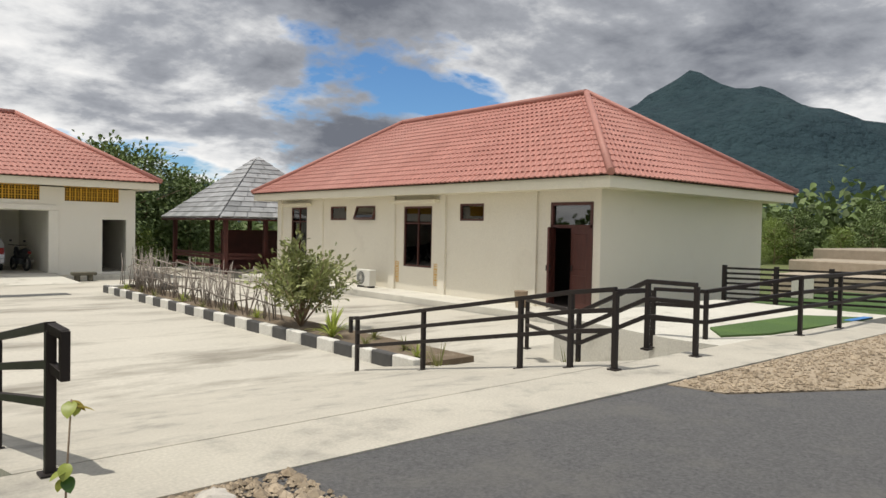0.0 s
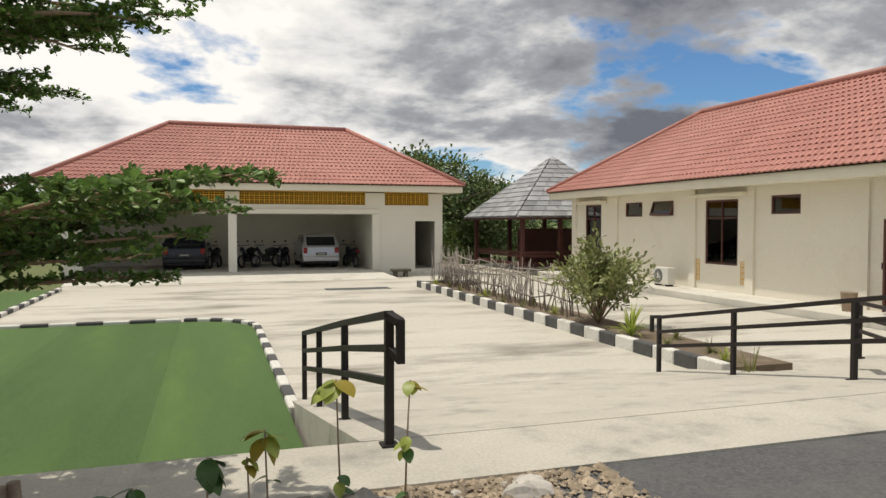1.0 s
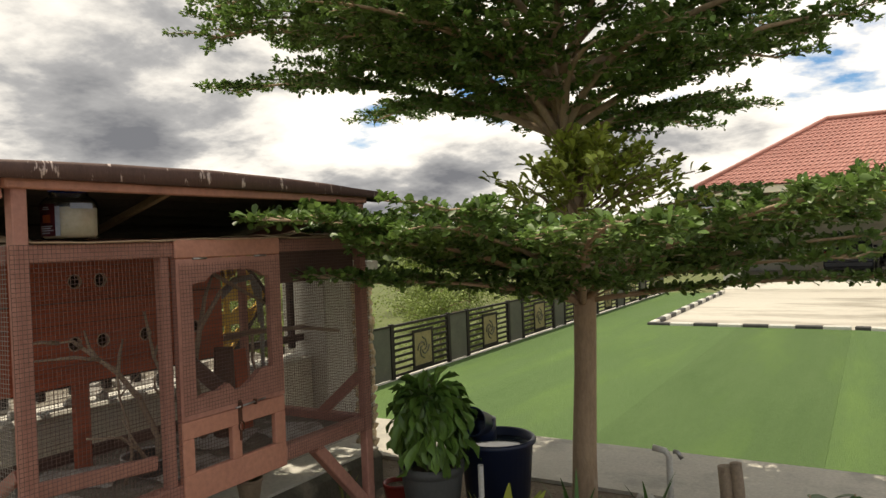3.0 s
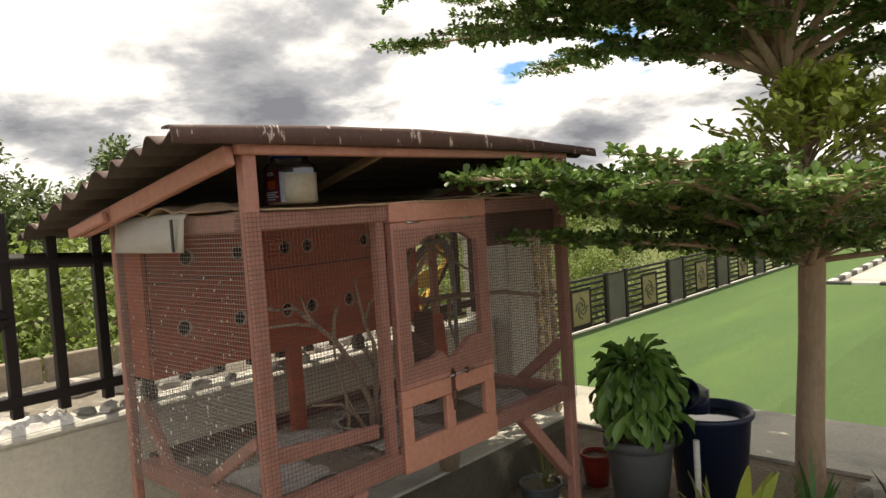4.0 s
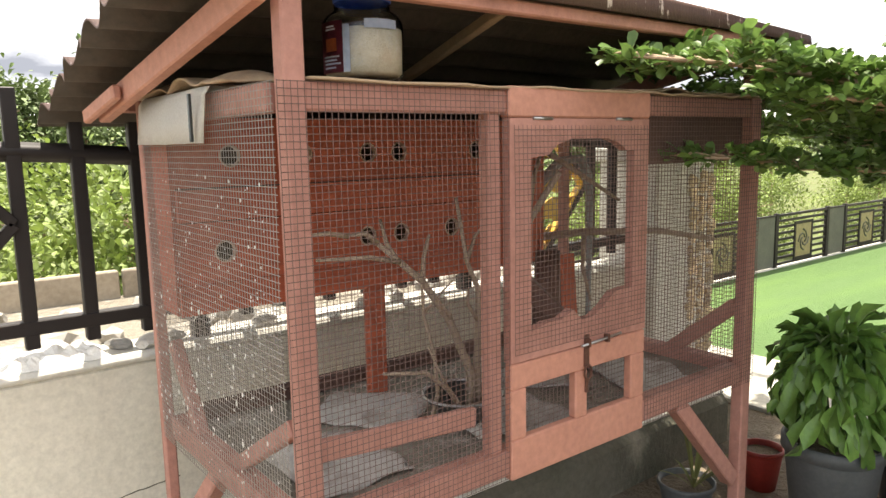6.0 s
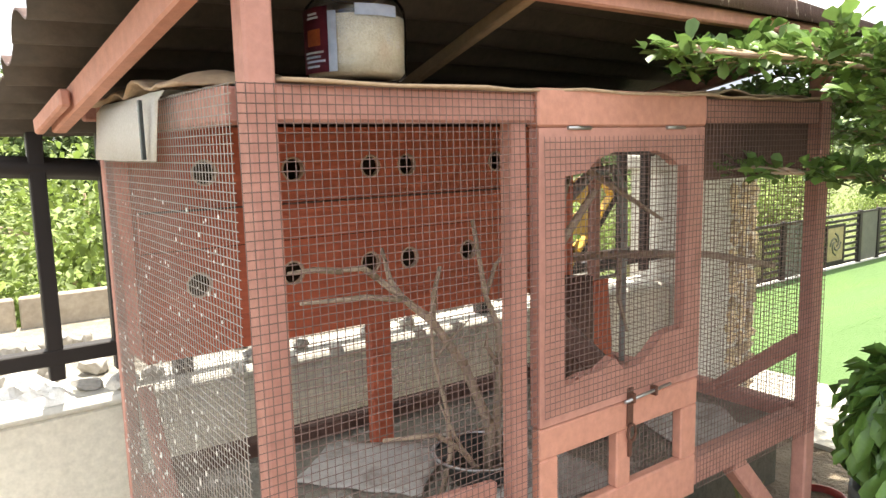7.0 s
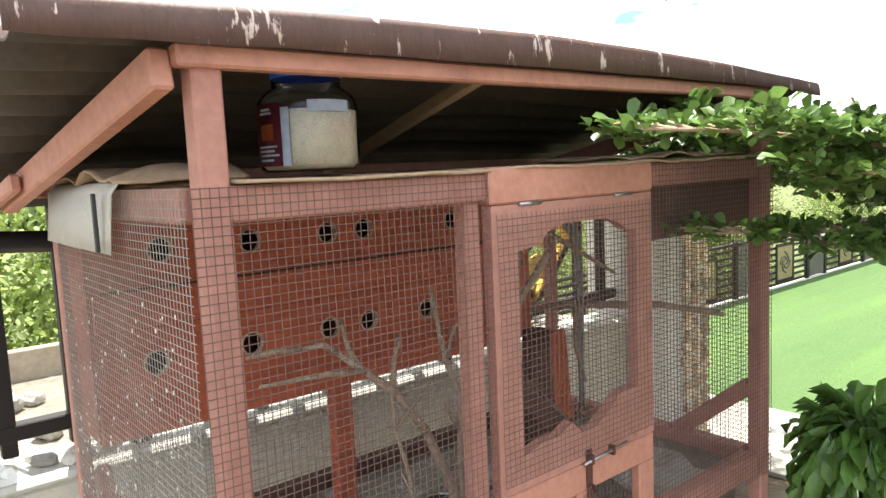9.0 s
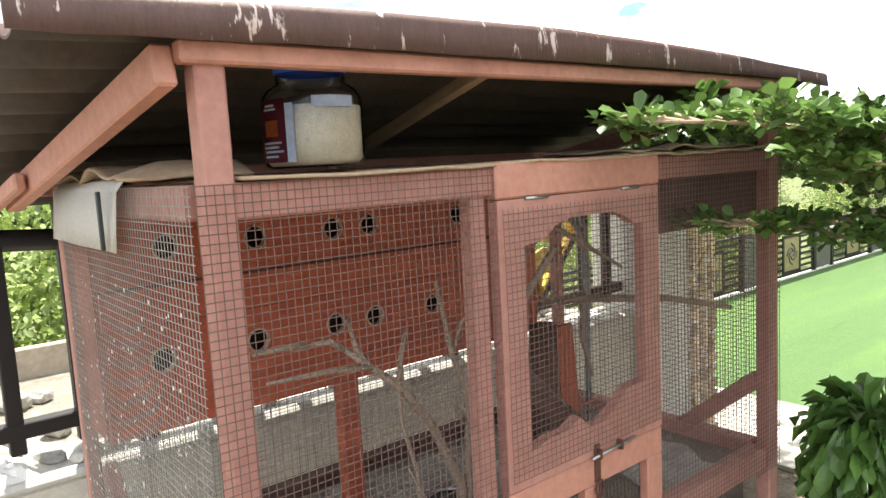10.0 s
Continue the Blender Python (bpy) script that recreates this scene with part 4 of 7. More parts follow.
branch("perch_branch", [(-3.10, 2.25, 0.575), (-3.12, 2.27, 0.70), (-3.12, 2.20, 0.856), (-3.12, 2.12, 0.964), (-3.12, 2.053, 1.021), (-3.12, 1.99, 1.073)], 0.012,
       [((-3.12, 1.99, 1.073), (-3.10, 1.90, 1.10)), ((-3.10, 1.90, 1.10), (-3.06, 1.78, 1.115)), ((-3.12, 2.053, 1.021), (-3.06, 1.80, 1.06)), ((-3.12, 2.12, 0.964), (-3.16, 2.17, 1.07)), ((-3.12, 2.20, 0.856), (-3.09, 2.16, 0.90)), ((-3.12, 2.05, 1.02), (-3.18, 2.04, 1.12))])
branch("perch_branch", [(-3.10, 2.28, 0.575), (-3.12, 2.29, 0.72), (-3.12, 2.30, 0.83), (-3.13, 2.307, 0.92), (-3.15, 2.288, 0.99), (-3.17, 2.27, 1.16)], 0.010,
       [((-3.12, 2.29, 0.72), (-3.16, 2.40, 0.86)), ((-3.12, 2.30, 0.83), (-3.10, 2.25, 0.93)), ((-3.15, 2.288, 0.99), (-3.12, 2.34, 1.10))])
branch("perch_branch", [(-3.08, 2.24, 0.575), (-3.05, 2.14, 0.70), (-3.02, 2.05, 0.77), (-3.0, 1.92, 0.80)], 0.007, [((-3.05, 2.14, 0.70), (-3.05, 2.08, 0.82))])
branch("perch_branch", [(-3.30, 2.62, 0.60), (-3.26, 2.58, 0.75), (-3.2, 2.5, 0.9), (-3.1, 2.46, 1.08), (-3.02, 2.5, 1.22)], 0.016,
       [((-3.2, 2.5, 0.9), (-3.3, 2.62, 1.06)), ((-3.1, 2.46, 1.08), (-3.2, 2.62, 1.28)), ((-3.2, 2.62, 1.28), (-3.1, 2.85, 1.12))])
branch("perch_branch", [(-3.6, 2.95, 0.95), (-3.3, 2.92, 1.0), (-3.05, 2.98, 1.02), (-2.9, 3.05, 1.0)], 0.014, [((-3.3, 2.92, 1.0), (-3.25, 2.9, 0.78))])

GREY_BARK = material("grey driftwood", (0.30, 0.31, 0.30), (0.19, 0.20, 0.20), rough=0.9, scale=9, fine=60, bump=0.5)
branch("perch_branch", [(-3.50, 2.92, 1.16), (-3.48, 3.00, 1.23), (-3.46, 3.08, 1.24), (-3.46, 3.13, 1.18), (-3.47, 3.15, 1.02), (-3.46, 3.13, 0.60)], 0.018,
       [((-3.46, 3.08, 1.24), (-3.44, 3.10, 1.02))], GREY_BARK)
twig_rng = random.Random(12)
for k in range(1):
    dy, dx, top = twig_rng.uniform(-0.22, 0.24), twig_rng.uniform(-0.10, 0.08), twig_rng.uniform(0.85, 1.2)
    b = Vector((-3.12 + 0.02 * (k % 3), 2.13 + 0.012 * k, 0.575))
    line = []
    for j in range(6):
        u = j / 5
        line.append(b + Vector((dx * u + 0.014 * math.sin(u * 7 + k), dy * u * u + 0.018 * math.sin(u * 6 + 2 * k), (top - 0.575) * u)))
    branch("perch_branch", line, 0.0058, [(line[3], line[3] + Vector((0.02, -0.09 if k % 2 else 0.08, 0.08))), (line[4], line[4] + Vector((-0.02, 0.07 if k % 2 else -0.08, 0.06)))])

# ---- the aviary's roof ----
roof = thing("roof", "brown corrugated metal roof with flaking paint on salmon rafters", "roof")
RY0, RY1 = 1.446, 3.39
bm = bmesh.new()
nx, ny = 120, 24
grid = []
for layer in (0.0, -0.004):
    rows = []
    for i in range(nx + 1):
        u = i / nx
        x = -2.815 - 1.20 * u
        row = []
        for j in range(ny + 1):
            w = j / ny
            y = RY0 + (RY1 - RY0) * w
            droop = (0.030 * math.sin(math.pi * min(1, w * 1.02)) - 0.018 * w) * (1 - u)
            z = 1.618 - 0.244 * u ** 1.28 + 0.016 * math.sin(2 * math.pi * u * 10.5) * min(1, 0.25 + u * 9) + droop + layer
            row.append(bm.verts.new((x, y + 0.006 * math.sin(u * 40), z)))
        rows.append(row)
    grid.append(rows)
for rows in grid:
    for i in range(nx):
        for j in range(ny):
            bm.faces.new((rows[i][j], rows[i + 1][j], rows[i + 1][j + 1], rows[i][j + 1])).smooth = True
for j, s in ((0, 1), (ny, -1)):
    for i in range(nx):
        bm.faces.new((grid[0][i][j], grid[1][i][j], grid[1][i + 1][j], grid[0][i + 1][j]))
cs = part("corrugated_sheet", bm, SHEET, roof)
cs.data.materials.append(SHEET_UNDER)
half = nx * ny
for i, f in enumerate(cs.data.polygons):
    f.material_index = 1 if half <= i < 2 * half else 0
# bent front edge of the sheet
bm = bmesh.new()
prof = [(-2.860, 1.628), (-2.832, 1.630), (-2.818, 1.629), (-2.812, 1.622), (-2.808, 1.586), (-2.812, 1.586), (-2.817, 1.616), (-2.822, 1.623), (-2.834, 1.625), (-2.860, 1.623)]
rings = []
for j in range(31):
    w = j / 30
    y = RY0 - 0.015 + (RY1 - RY0 + 0.03) * w
    top = 0.030 * math.sin(math.pi * min(1, w * 1.02)) - 0.018 * w + 0.003 * noise.noise(Vector((y * 5, 0, 0)))
    low = 0.006 * math.sin(math.pi * w) + 0.004 * noise.noise(Vector((y * 7, 3, 0))) - 0.012 * max(0, (w - 0.85) / 0.15)
    rings.append([bm.verts.new((x, y, z + low + (top - low) * (z - 1.586) / 0.044)) for x, z in prof])
for a, b in zip(rings, rings[1:]):
    for i in range(len(prof)):
        k = (i + 1) % len(prof)
        bm.faces.new((a[i], a[k], b[k], b[i])).smooth = True
for r in (rings[0][::-1], rings[-1]):
    bm.faces.new(r)
part("front_edge", bm, SHEET, roof, "bent brown sheet edge with flaked paint")
stick("front_beam", (-2.846, 1.62, 1.578), (-2.846, 3.20, 1.578), 0.03, 0.030, BEAM_WOOD, 0.004, parent=roof)
stick("back_beam", (-3.70, 1.60, 1.420), (-3.70, 3.25, 1.420), 0.03, 0.05, CAGE_WOOD, 0.004, parent=roof)
stick("rafter", (-2.850, 1.606, 1.562), (-3.66, 1.545, 1.394), 0.030, 0.054, BEAM_WOOD, 0.004, parent=roof)
stick("rafter", (-2.86, 3.15, 1.560), (-3.90, 3.15, 1.345), 0.035, 0.05, CAGE_WOOD, 0.004, parent=roof)
BARE_WOOD = material("bare tan timber", (0.34, 0.235, 0.14), (0.25, 0.165, 0.095), rough=0.8, scale=4, fine=50, bump=0.25)
stick("cross_pole", (-2.862, 2.165, 1.580), (-3.75, 2.34, 1.412), 0.022, 0.026, BARE_WOOD, 0.003, parent=roof)
stick("rafter_end", (-3.46, 1.530, 1.430), (-3.69, 1.512, 1.383), 0.020, 0.034, BEAM_WOOD, 0.004, parent=roof)

# cardboard on the aviary's top, a folded cloth, a jar of seed
bm = sheet(BX + 0.02, FX + 0.012, LY + 0.06, RY - 0.02, CZ + 0.004, 0.012, 26, 4.2, 0.005)
tagged(part("cardboard", bm, CARD), "flattened brown cardboard sheet lying on the aviary top", "cardboard")
bm = sheet(-3.62, -3.0, LY - 0.02, LY + 0.16, CZ + 0.012, 0.05, 20, 7.7, 0.004)
tagged(part("cardboard", bm, CARD), "curled tan cardboard flap on the aviary top", "cardboard")
bm = sheet(-3.15, -2.87, 2.60, 3.12, CZ + 0.014, 0.022, 20, 2.1, 0.004)
tagged(part("cardboard", bm, CARD), "curled tan cardboard flap on the aviary top", "cardboard")
bm = bmesh.new()
prof = [(LY + 0.06, CZ + 0.014), (LY + 0.02, CZ + 0.016), (LY - 0.012, CZ + 0.010), (LY - 0.024, CZ - 0.006), (LY - 0.028, CZ - 0.05), (LY - 0.032, CZ - 0.100)]
rings = []
for j in range(17):
    x = -3.56 + 0.455 * j / 16
    rings.append([bm.verts.new((x, y + 0.004 * noise.noise(Vector((x * 12, z * 10, 0))), z + 0.004 * noise.noise(Vector((x * 8, y * 9, 3))))) for y, z in prof])
for a, b in zip(rings, rings[1:]):
    for i in range(len(prof) - 1):
        bm.faces.new((a[i], a[i + 1], b[i + 1], b[i])).smooth = True
bmesh.ops.solidify(bm, geom=bm.faces[:], thickness=0.008)
cl = tagged(part("cloth", bm, CLOTH), "cream folded cloth hung over the aviary's top edge", "cloth")

part("strap", bbox(-3.158, -3.148, LY - 0.042, LY - 0.036, CZ - 0.098, CZ - 0.004, 0.001), DARK_STEEL, cl, "thin dark strap")
JAR_PLASTIC = glass("clear plastic", (0.93, 0.95, 0.96), 0.05, 0.0)
SEED = material("bird seed", (0.66, 0.57, 0.42), (0.50, 0.41, 0.28), rough=0.95, scale=60, fine=300, bump=0.6)
LID_BLUE = material("blue plastic lid", (0.025, 0.12, 0.60), (0.02, 0.09, 0.50), rough=0.35, scale=10, fine=80, bump=0.03)
LABEL_RED = material("red printed label", (0.16, 0.02, 0.03), (0.07, 0.012, 0.02), rough=0.5, scale=25, fine=90, bump=0)
LABEL_WHITE = material("white printed label", (0.62, 0.64, 0.68), (0.45, 0.52, 0.64), rough=0.5, scale=18, fine=60, bump=0)
jar = thing("seed_jar", "blue-lidded clear plastic jar of bird seed on the aviary", "jar", loc=(-2.944, 1.862, CZ + 0.016))
bm = bmesh.new()
lathe(bm, [(0.001, 0), (0.072, 0), (0.080, 0.006), (0.081, 0.02), (0.081, 0.105), (0.079, 0.118), (0.071, 0.130), (0.059, 0.138), (0.054, 0.141), (0.054, 0.158)], 40)
part("jar_body", bm, JAR_PLASTIC, jar).visible_shadow = False
jar.scale = (0.97, 0.97, 0.92)
bm = bmesh.new()
lathe(bm, [(0.001, 0.004), (0.070, 0.004), (0.077, 0.012), (0.078, 0.100), (0.05, 0.104), (0.001, 0.102)], 32)
part("seed_fill", bm, SEED, jar, "pale tan bird seed")
bm = bmesh.new()
for z in (0.142, 0.147, 0.152):
    lathe(bm, [(0.0545, z), (0.0565, z + 0.0015), (0.0545, z + 0.003)], 36)
part("screw_thread", bm, JAR_PLASTIC, jar)
bm = bmesh.new()
lathe(bm, [(0.001, 0.178), (0.052, 0.178), (0.0565, 0.175), (0.058, 0.170), (0.058, 0.158), (0.056, 0.156)], 40)
part("lid", bm, LID_BLUE, jar, "ribbed blue plastic lid")


def label_band(a0, a1, z0, z1, r, mat, name, lab):
    bm = bmesh.new()
    n = 12
    ring = [[bm.verts.new((rr * math.cos(radians(a0 + (a1 - a0) * i / n)), rr * math.sin(radians(a0 + (a1 - a0) * i / n)), z)) for i in range(n + 1)] for rr, z in ((r, z0), (r, z1))]
    for i in range(n):
        bm.faces.new((ring[0][i], ring[0][i + 1], ring[1][i + 1], ring[1][i])).smooth = True
    bmesh.ops.solidify(bm, geom=bm.faces[:], thickness=0.0006)
    return part(name, bm, mat, jar, lab)


label_band(-108, -60, 0.010, 0.112, 0.0822, LABEL_RED, "label", "dark red printed label")
label_band(-60, -50, 0.010, 0.104, 0.0822, LABEL_WHITE, "label", "white label edge")
label_band(-30, 20, 0.096, 0.114, 0.0818, LABEL_WHITE, "label", "pale blue printed label")
LABEL_ORANGE = material("orange printed label", (0.42, 0.12, 0.03), (0.30, 0.05, 0.02), rough=0.5, scale=60, fine=200, bump=0)
label_band(-92, -70, 0.052, 0.078, 0.0828, LABEL_ORANGE, "label_picture", "orange label picture")
for z, w0, w1 in ((0.100, -90, -74), (0.094, -92, -72), (0.040, -98, -66), (0.033, -98, -70), (0.026, -96, -64), (0.018, -96, -72)):
    label_band(w0, w1, z, z + 0.0035, 0.0828, LABEL_WHITE, "print_bar", "")

# ---- garden wall, ornamental fence and pillar ----
GOLD = material("gold painted panel", (0.72, 0.44, 0.05), (0.60, 0.34, 0.03), rough=0.45, metal=0.0, scale=5, fine=60, bump=0.15, stain=(0.42, 0.27, 0.05), stain_at=(0.6, 0.78), stain_scale=8)
STONE = material("pale broken stone", (0.48, 0.45, 0.40), (0.27, 0.255, 0.23), rough=0.9, scale=6, fine=40, bump=0.5, objrand=0.3)
FACING = material("river stone facing", (0.70, 0.58, 0.40), (0.50, 0.31, 0.12), rough=0.8, scale=8, fine=50, bump=0.3, stain=(0.78, 0.74, 0.66), stain_at=(0.5, 0.6), stain_scale=14, objrand=0.35)
MOSSY = material("mossy concrete", (0.15, 0.13, 0.10), (0.07, 0.075, 0.05), rough=0.95, scale=4, fine=50, bump=0.6, stain=(0.30, 0.27, 0.21), stain_at=(0.55, 0.72), stain_scale=3)
BLOCK = material("weathered block", (0.42, 0.36, 0.28), (0.30, 0.25, 0.19), rough=0.95, scale=4, fine=40, bump=0.4, objrand=0.15)

gw = setting("wall_garden", bbox(-4.02, -3.86, -3.0, 3.948, -1.4, 0.69, 0.01), GARDEN_WALL, "cream rendered garden wall with hairline cracks", "wall")
part("coping", bbox(-4.04, -3.845, -3.0, 3.946, 0.69, 0.715, 0.01), PALE_CONCRETE, gw)
CRACK = material("dark hairline crack", (0.13, 0.125, 0.09), rough=1.0)
for p0, dy, dz in (((1.10, 0.68), 0.012, -0.55), ((1.50, 0.29), 0.22, 0.02)):
    bm = bmesh.new()
    tube(bm, [(-3.8598, p0[0] + dy * k / 14 + 0.006 * noise.noise(Vector((k * 0.9, dy, 0))), p0[1] + dz * k / 14 + 0.006 * noise.noise(Vector((k * 0.8, 5, dz)))) for k in range(15)], [0.0016 + 0.0016 * abs(noise.noise(Vector((k * 1.7, 2, dz)))) for k in range(15)], 5)
    part("crack", bm, CRACK, gw, "dark hairline crack")
setting("ledge", bbox(-3.858, -3.33, -1.0, 3.94, -0.3, 0.19, 0.03), MOSSY, "low mossy concrete ledge against the garden wall", "ledge")
# added pale slab: sunlight on the ledge's top painted as lighter concrete
part("ledge_top", bbox(-3.855, -3.36, -0.98, 3.92, 0.188, 0.205, 0.004), PALE_CONCRETE, bpy.data.objects["ledge"])
RUBBLE = material("stony bank soil", (0.30, 0.265, 0.21), (0.17, 0.15, 0.115), rough=1.0, scale=3, fine=40, bump=0.9, stain=(0.46, 0.43, 0.37), stain_at=(0.52, 0.68), stain_scale=4, dist=0.03)
setting("outer_bank", poly([(-5.6, -4), (-4.022, -4), (-4.022, 4.34), (-5.6, 4.34)], 0.56, 2.2), RUBBLE, "pale stony bank behind the garden wall", "ground")


def rock(r, seed, mat=STONE, flat=0.7):
    bm = bmesh.new()
    bmesh.ops.create_icosphere(bm, subdivisions=2, radius=r)
    for v in bm.verts:
        v.co += v.co.normalized() * r * 0.45 * noise.noise(v.co / r * 1.3 + Vector((seed, 0, 0)))
        v.co.z *= flat
    return mesh_of("stone", bm, mat)


rocks = [rock(0.06, s) for s in (1, 5, 9, 14)]
rng = random.Random(4)
for i in range(120):
    o = new("stone", rocks[i % 4])
    k = rng.uniform(0.5, 1.6)
    o.location, o.scale, o.rotation_euler = (rng.uniform(-5.3, -4.1), rng.uniform(-0.6, 4.2), 0.57 + 0.02 * k), (k, k, k), (0, 0, rng.uniform(0, 6))
    tagged(o, "pale broken stone on the bank behind the wall", "stone", "stones behind the garden wall")
bw = setting("wall_outer", bbox(-5.75, -5.6, -4, 4.5, -1.4, 0.42), GARDEN_WALL, "low block wall beyond the bank", "wall")
blk = mesh_of("block", bbox(-0.02, 0.03, -0.19, 0.19, -0.09, 0.09, 0.008), BLOCK)
for j in range(2):
    for i in range(20):
        piece("block", blk, bw, (-5.585, -3.6 + i * 0.4 + 0.2 * (j % 2), 0.68 + j * 0.19 - 0.26))

def crumple(x0, x1, y0, y1, z, amp, seed):
    bm = bmesh.new()
    bmesh.ops.create_grid(bm, x_segments=16, y_segments=24, size=0.5)
    for v in bm.verts:
        u, w = v.co.x + 0.5, v.co.y + 0.5
        edge = min(1, 5 * min(u, 1 - u, w, 1 - w))
        v.co = (x0 + (x1 - x0) * u, y0 + (y1 - y0) * w, z + edge * amp * (0.4 + abs(noise.noise(Vector((u * 4 + seed, w * 7, seed))))))
        v.co.x += 0.012 * noise.noise(Vector((w * 9, seed, 0)))
    bmesh.ops.solidify(bm, geom=bm.faces[:], thickness=0.003)
    return bm


tagged(part("plastic_sheet", crumple(-4.03, -3.87, 1.28, 1.56, 0.718, 0.045, 3.0), CLOTH), "crumpled white plastic sheet lying on the wall top", "plastic sheet")
for k, (yy, sc) in enumerate(((1.08, 0.9), (1.16, 0.6), (1.60, 0.7), (1.68, 0.9), (1.76, 0.6), (2.05, 0.8), (2.2, 0.6), (2.45, 0.9), (2.6, 0.7))):
    o = new("stone", rocks[k % 4])
    o.location, o.scale, o.rotation_euler = (-3.95 + 0.03 * (k % 2), yy, 0.73), (sc * 0.7, sc, sc * 0.6), (0, 0, k * 1.3)
    tagged(o, "grey broken stone lying on the wall top", "stone", "stones on the wall top")

fence = thing("ornamental_fence", "black steel fence with gold diamond panels on the garden wall", "fence")
for i in range(44):
    y = -2.5 + i * 0.155
    if y > 3.9:
        break
    top = 1.50 + 0.06 * math.sin(i * 0.9)
    if any(abs(y - c) < 0.24 for c in (-1.2, 1.05, 3.33)):
        continue
    part("bar", bbox(-3.958, -3.922, y - 0.018, y + 0.018, 0.76, top, 0.003), BLACK_STEEL, fence)
    if i % 7 == 0:
        part("foot", bbox(-3.965, -3.915, y - 0.025, y + 0.025, 0.69, 0.77, 0.003), BLACK_STEEL, fence)
bm = bmesh.new()
tube(bm, [(-3.94, -2.55 + i * 0.1096, 1.275 + 0.03 * math.cos((-2.55 + i * 0.1096 - 1.2) * 2.76)) for i in range(60)], 0.027, 4)
part("top_rail", bm, BLACK_STEEL, fence)
part("bottom_rail", bbox(-3.962, -3.918, -2.55, 3.946, 0.80, 0.84, 0.003), BLACK_STEEL, fence)


def flame(d, y, z, pts, w, lift=0.0):
    """A flat flame-shaped gold plate along a bent line of (y, z) points."""
    bm = bmesh.new()
    n = len(pts)
    rows = []
    for i, (p, q) in enumerate(pts):
        a, b = pts[max(0, i - 1)], pts[min(n - 1, i + 1)]
        t = Vector((b[0] - a[0], b[1] - a[1])).normalized()
        ww = w * math.sin(math.pi * (0.04 + 0.92 * i / (n - 1))) ** 0.8
        rows.append([[bm.verts.new((x, y + p - t.y * ww * s, z + q + t.x * ww * s)) for s in (-1, 1)] for x in (-3.916 + lift, -3.909 + lift)])
    for a, b in zip(rows, rows[1:]):
        bm.faces.new((a[1][0], a[1][1], b[1][1], b[1][0]))
        bm.faces.new((a[0][1], a[0][0], b[0][0], b[0][1]))
        for s in (0, 1):
            bm.faces.new((a[0][s], a[1][s], b[1][s], b[0][s]))
    for r in (rows[0], rows[-1]):
        bm.faces.new((r[0][0], r[0][1], r[1][1], r[1][0]))
    part("flame_plate", bm, GOLD, d, "flame-shaped gold plate")


def diamond(y, z, a, b):
    d = new("diamond_panel")
    d.parent = fence
    tagged(d, "gold diamond panel with flame cut-outs")
    corners = [(-a, 0), (0, -b), (a, 0), (0, b)]
    for (p, q), (r, s) in zip(corners, corners[1:] + corners[:1]):
        part("edge_bar", beam_bm((-3.925, y + p, z + q), (-3.925, y + r, z + s), 0.03, 0.035, 0.003, (1, 0, 0)), BLACK_STEEL, d, "black steel edge bar")
        part("inner_bar", beam_bm((-3.914, y + p * 0.87, z + q * 0.87), (-3.914, y + r * 0.87, z + s * 0.87), 0.008, 0.040, 0.002, (1, 0, 0)), GOLD, d)
    for m in (-1, 1):
        for i, (z0, reach, w) in enumerate(((-0.20, 0.10, 0.030), (-0.09, 0.24, 0.052), (0.04, 0.235, 0.056), (0.16, 0.10, 0.034))):
            pts = []
            for k in range(9):
                t = k / 8
                pts.append((m * (-0.02 + reach * t + 0.015 * math.sin(t * 6.0)), z0 - 0.05 + 0.10 * t * t + 0.03 * math.sin(t * 5.5)))
            flame(d, y, z, pts, w, 0.0024 * i + 0.0006 * m)
    part("centre_plate", bbox(-3.917, -3.910, y - 0.022, y + 0.022, z - 0.26, z + 0.26, 0.002), GOLD, d)
    return d


for y in (-1.2, 1.05, 3.33):
    diamond(y, 1.11, 0.31, 0.34)

pillar = thing("pillar", "square pillar, white rendered with river stone facing", "pillar")
part("shaft", bbox(-4.10, -3.75, 3.95, 4.43, -1.0, 1.20, 0.01), PALE_CONCRETE, pillar)
part("cap", bbox(-4.14, -3.71, 3.91, 4.47, 1.20, 1.27, 0.01), PALE_CONCRETE, pillar)
rng = random.Random(7)
stone_me = rock(0.042, 3, FACING, 1.0)
for i in range(3):
    for j in range(27):
        k = rng.uniform(0.75, 1.1)
        piece("facing_stone", stone_me, pillar, (-3.750, 4.245 + i * 0.075 + rng.uniform(-0.012, 0.012), -0.40 + j * 0.058 + rng.uniform(-0.01, 0.01)), (rng.uniform(0, 6), 0, 0), (0.5, k, k * 0.85))

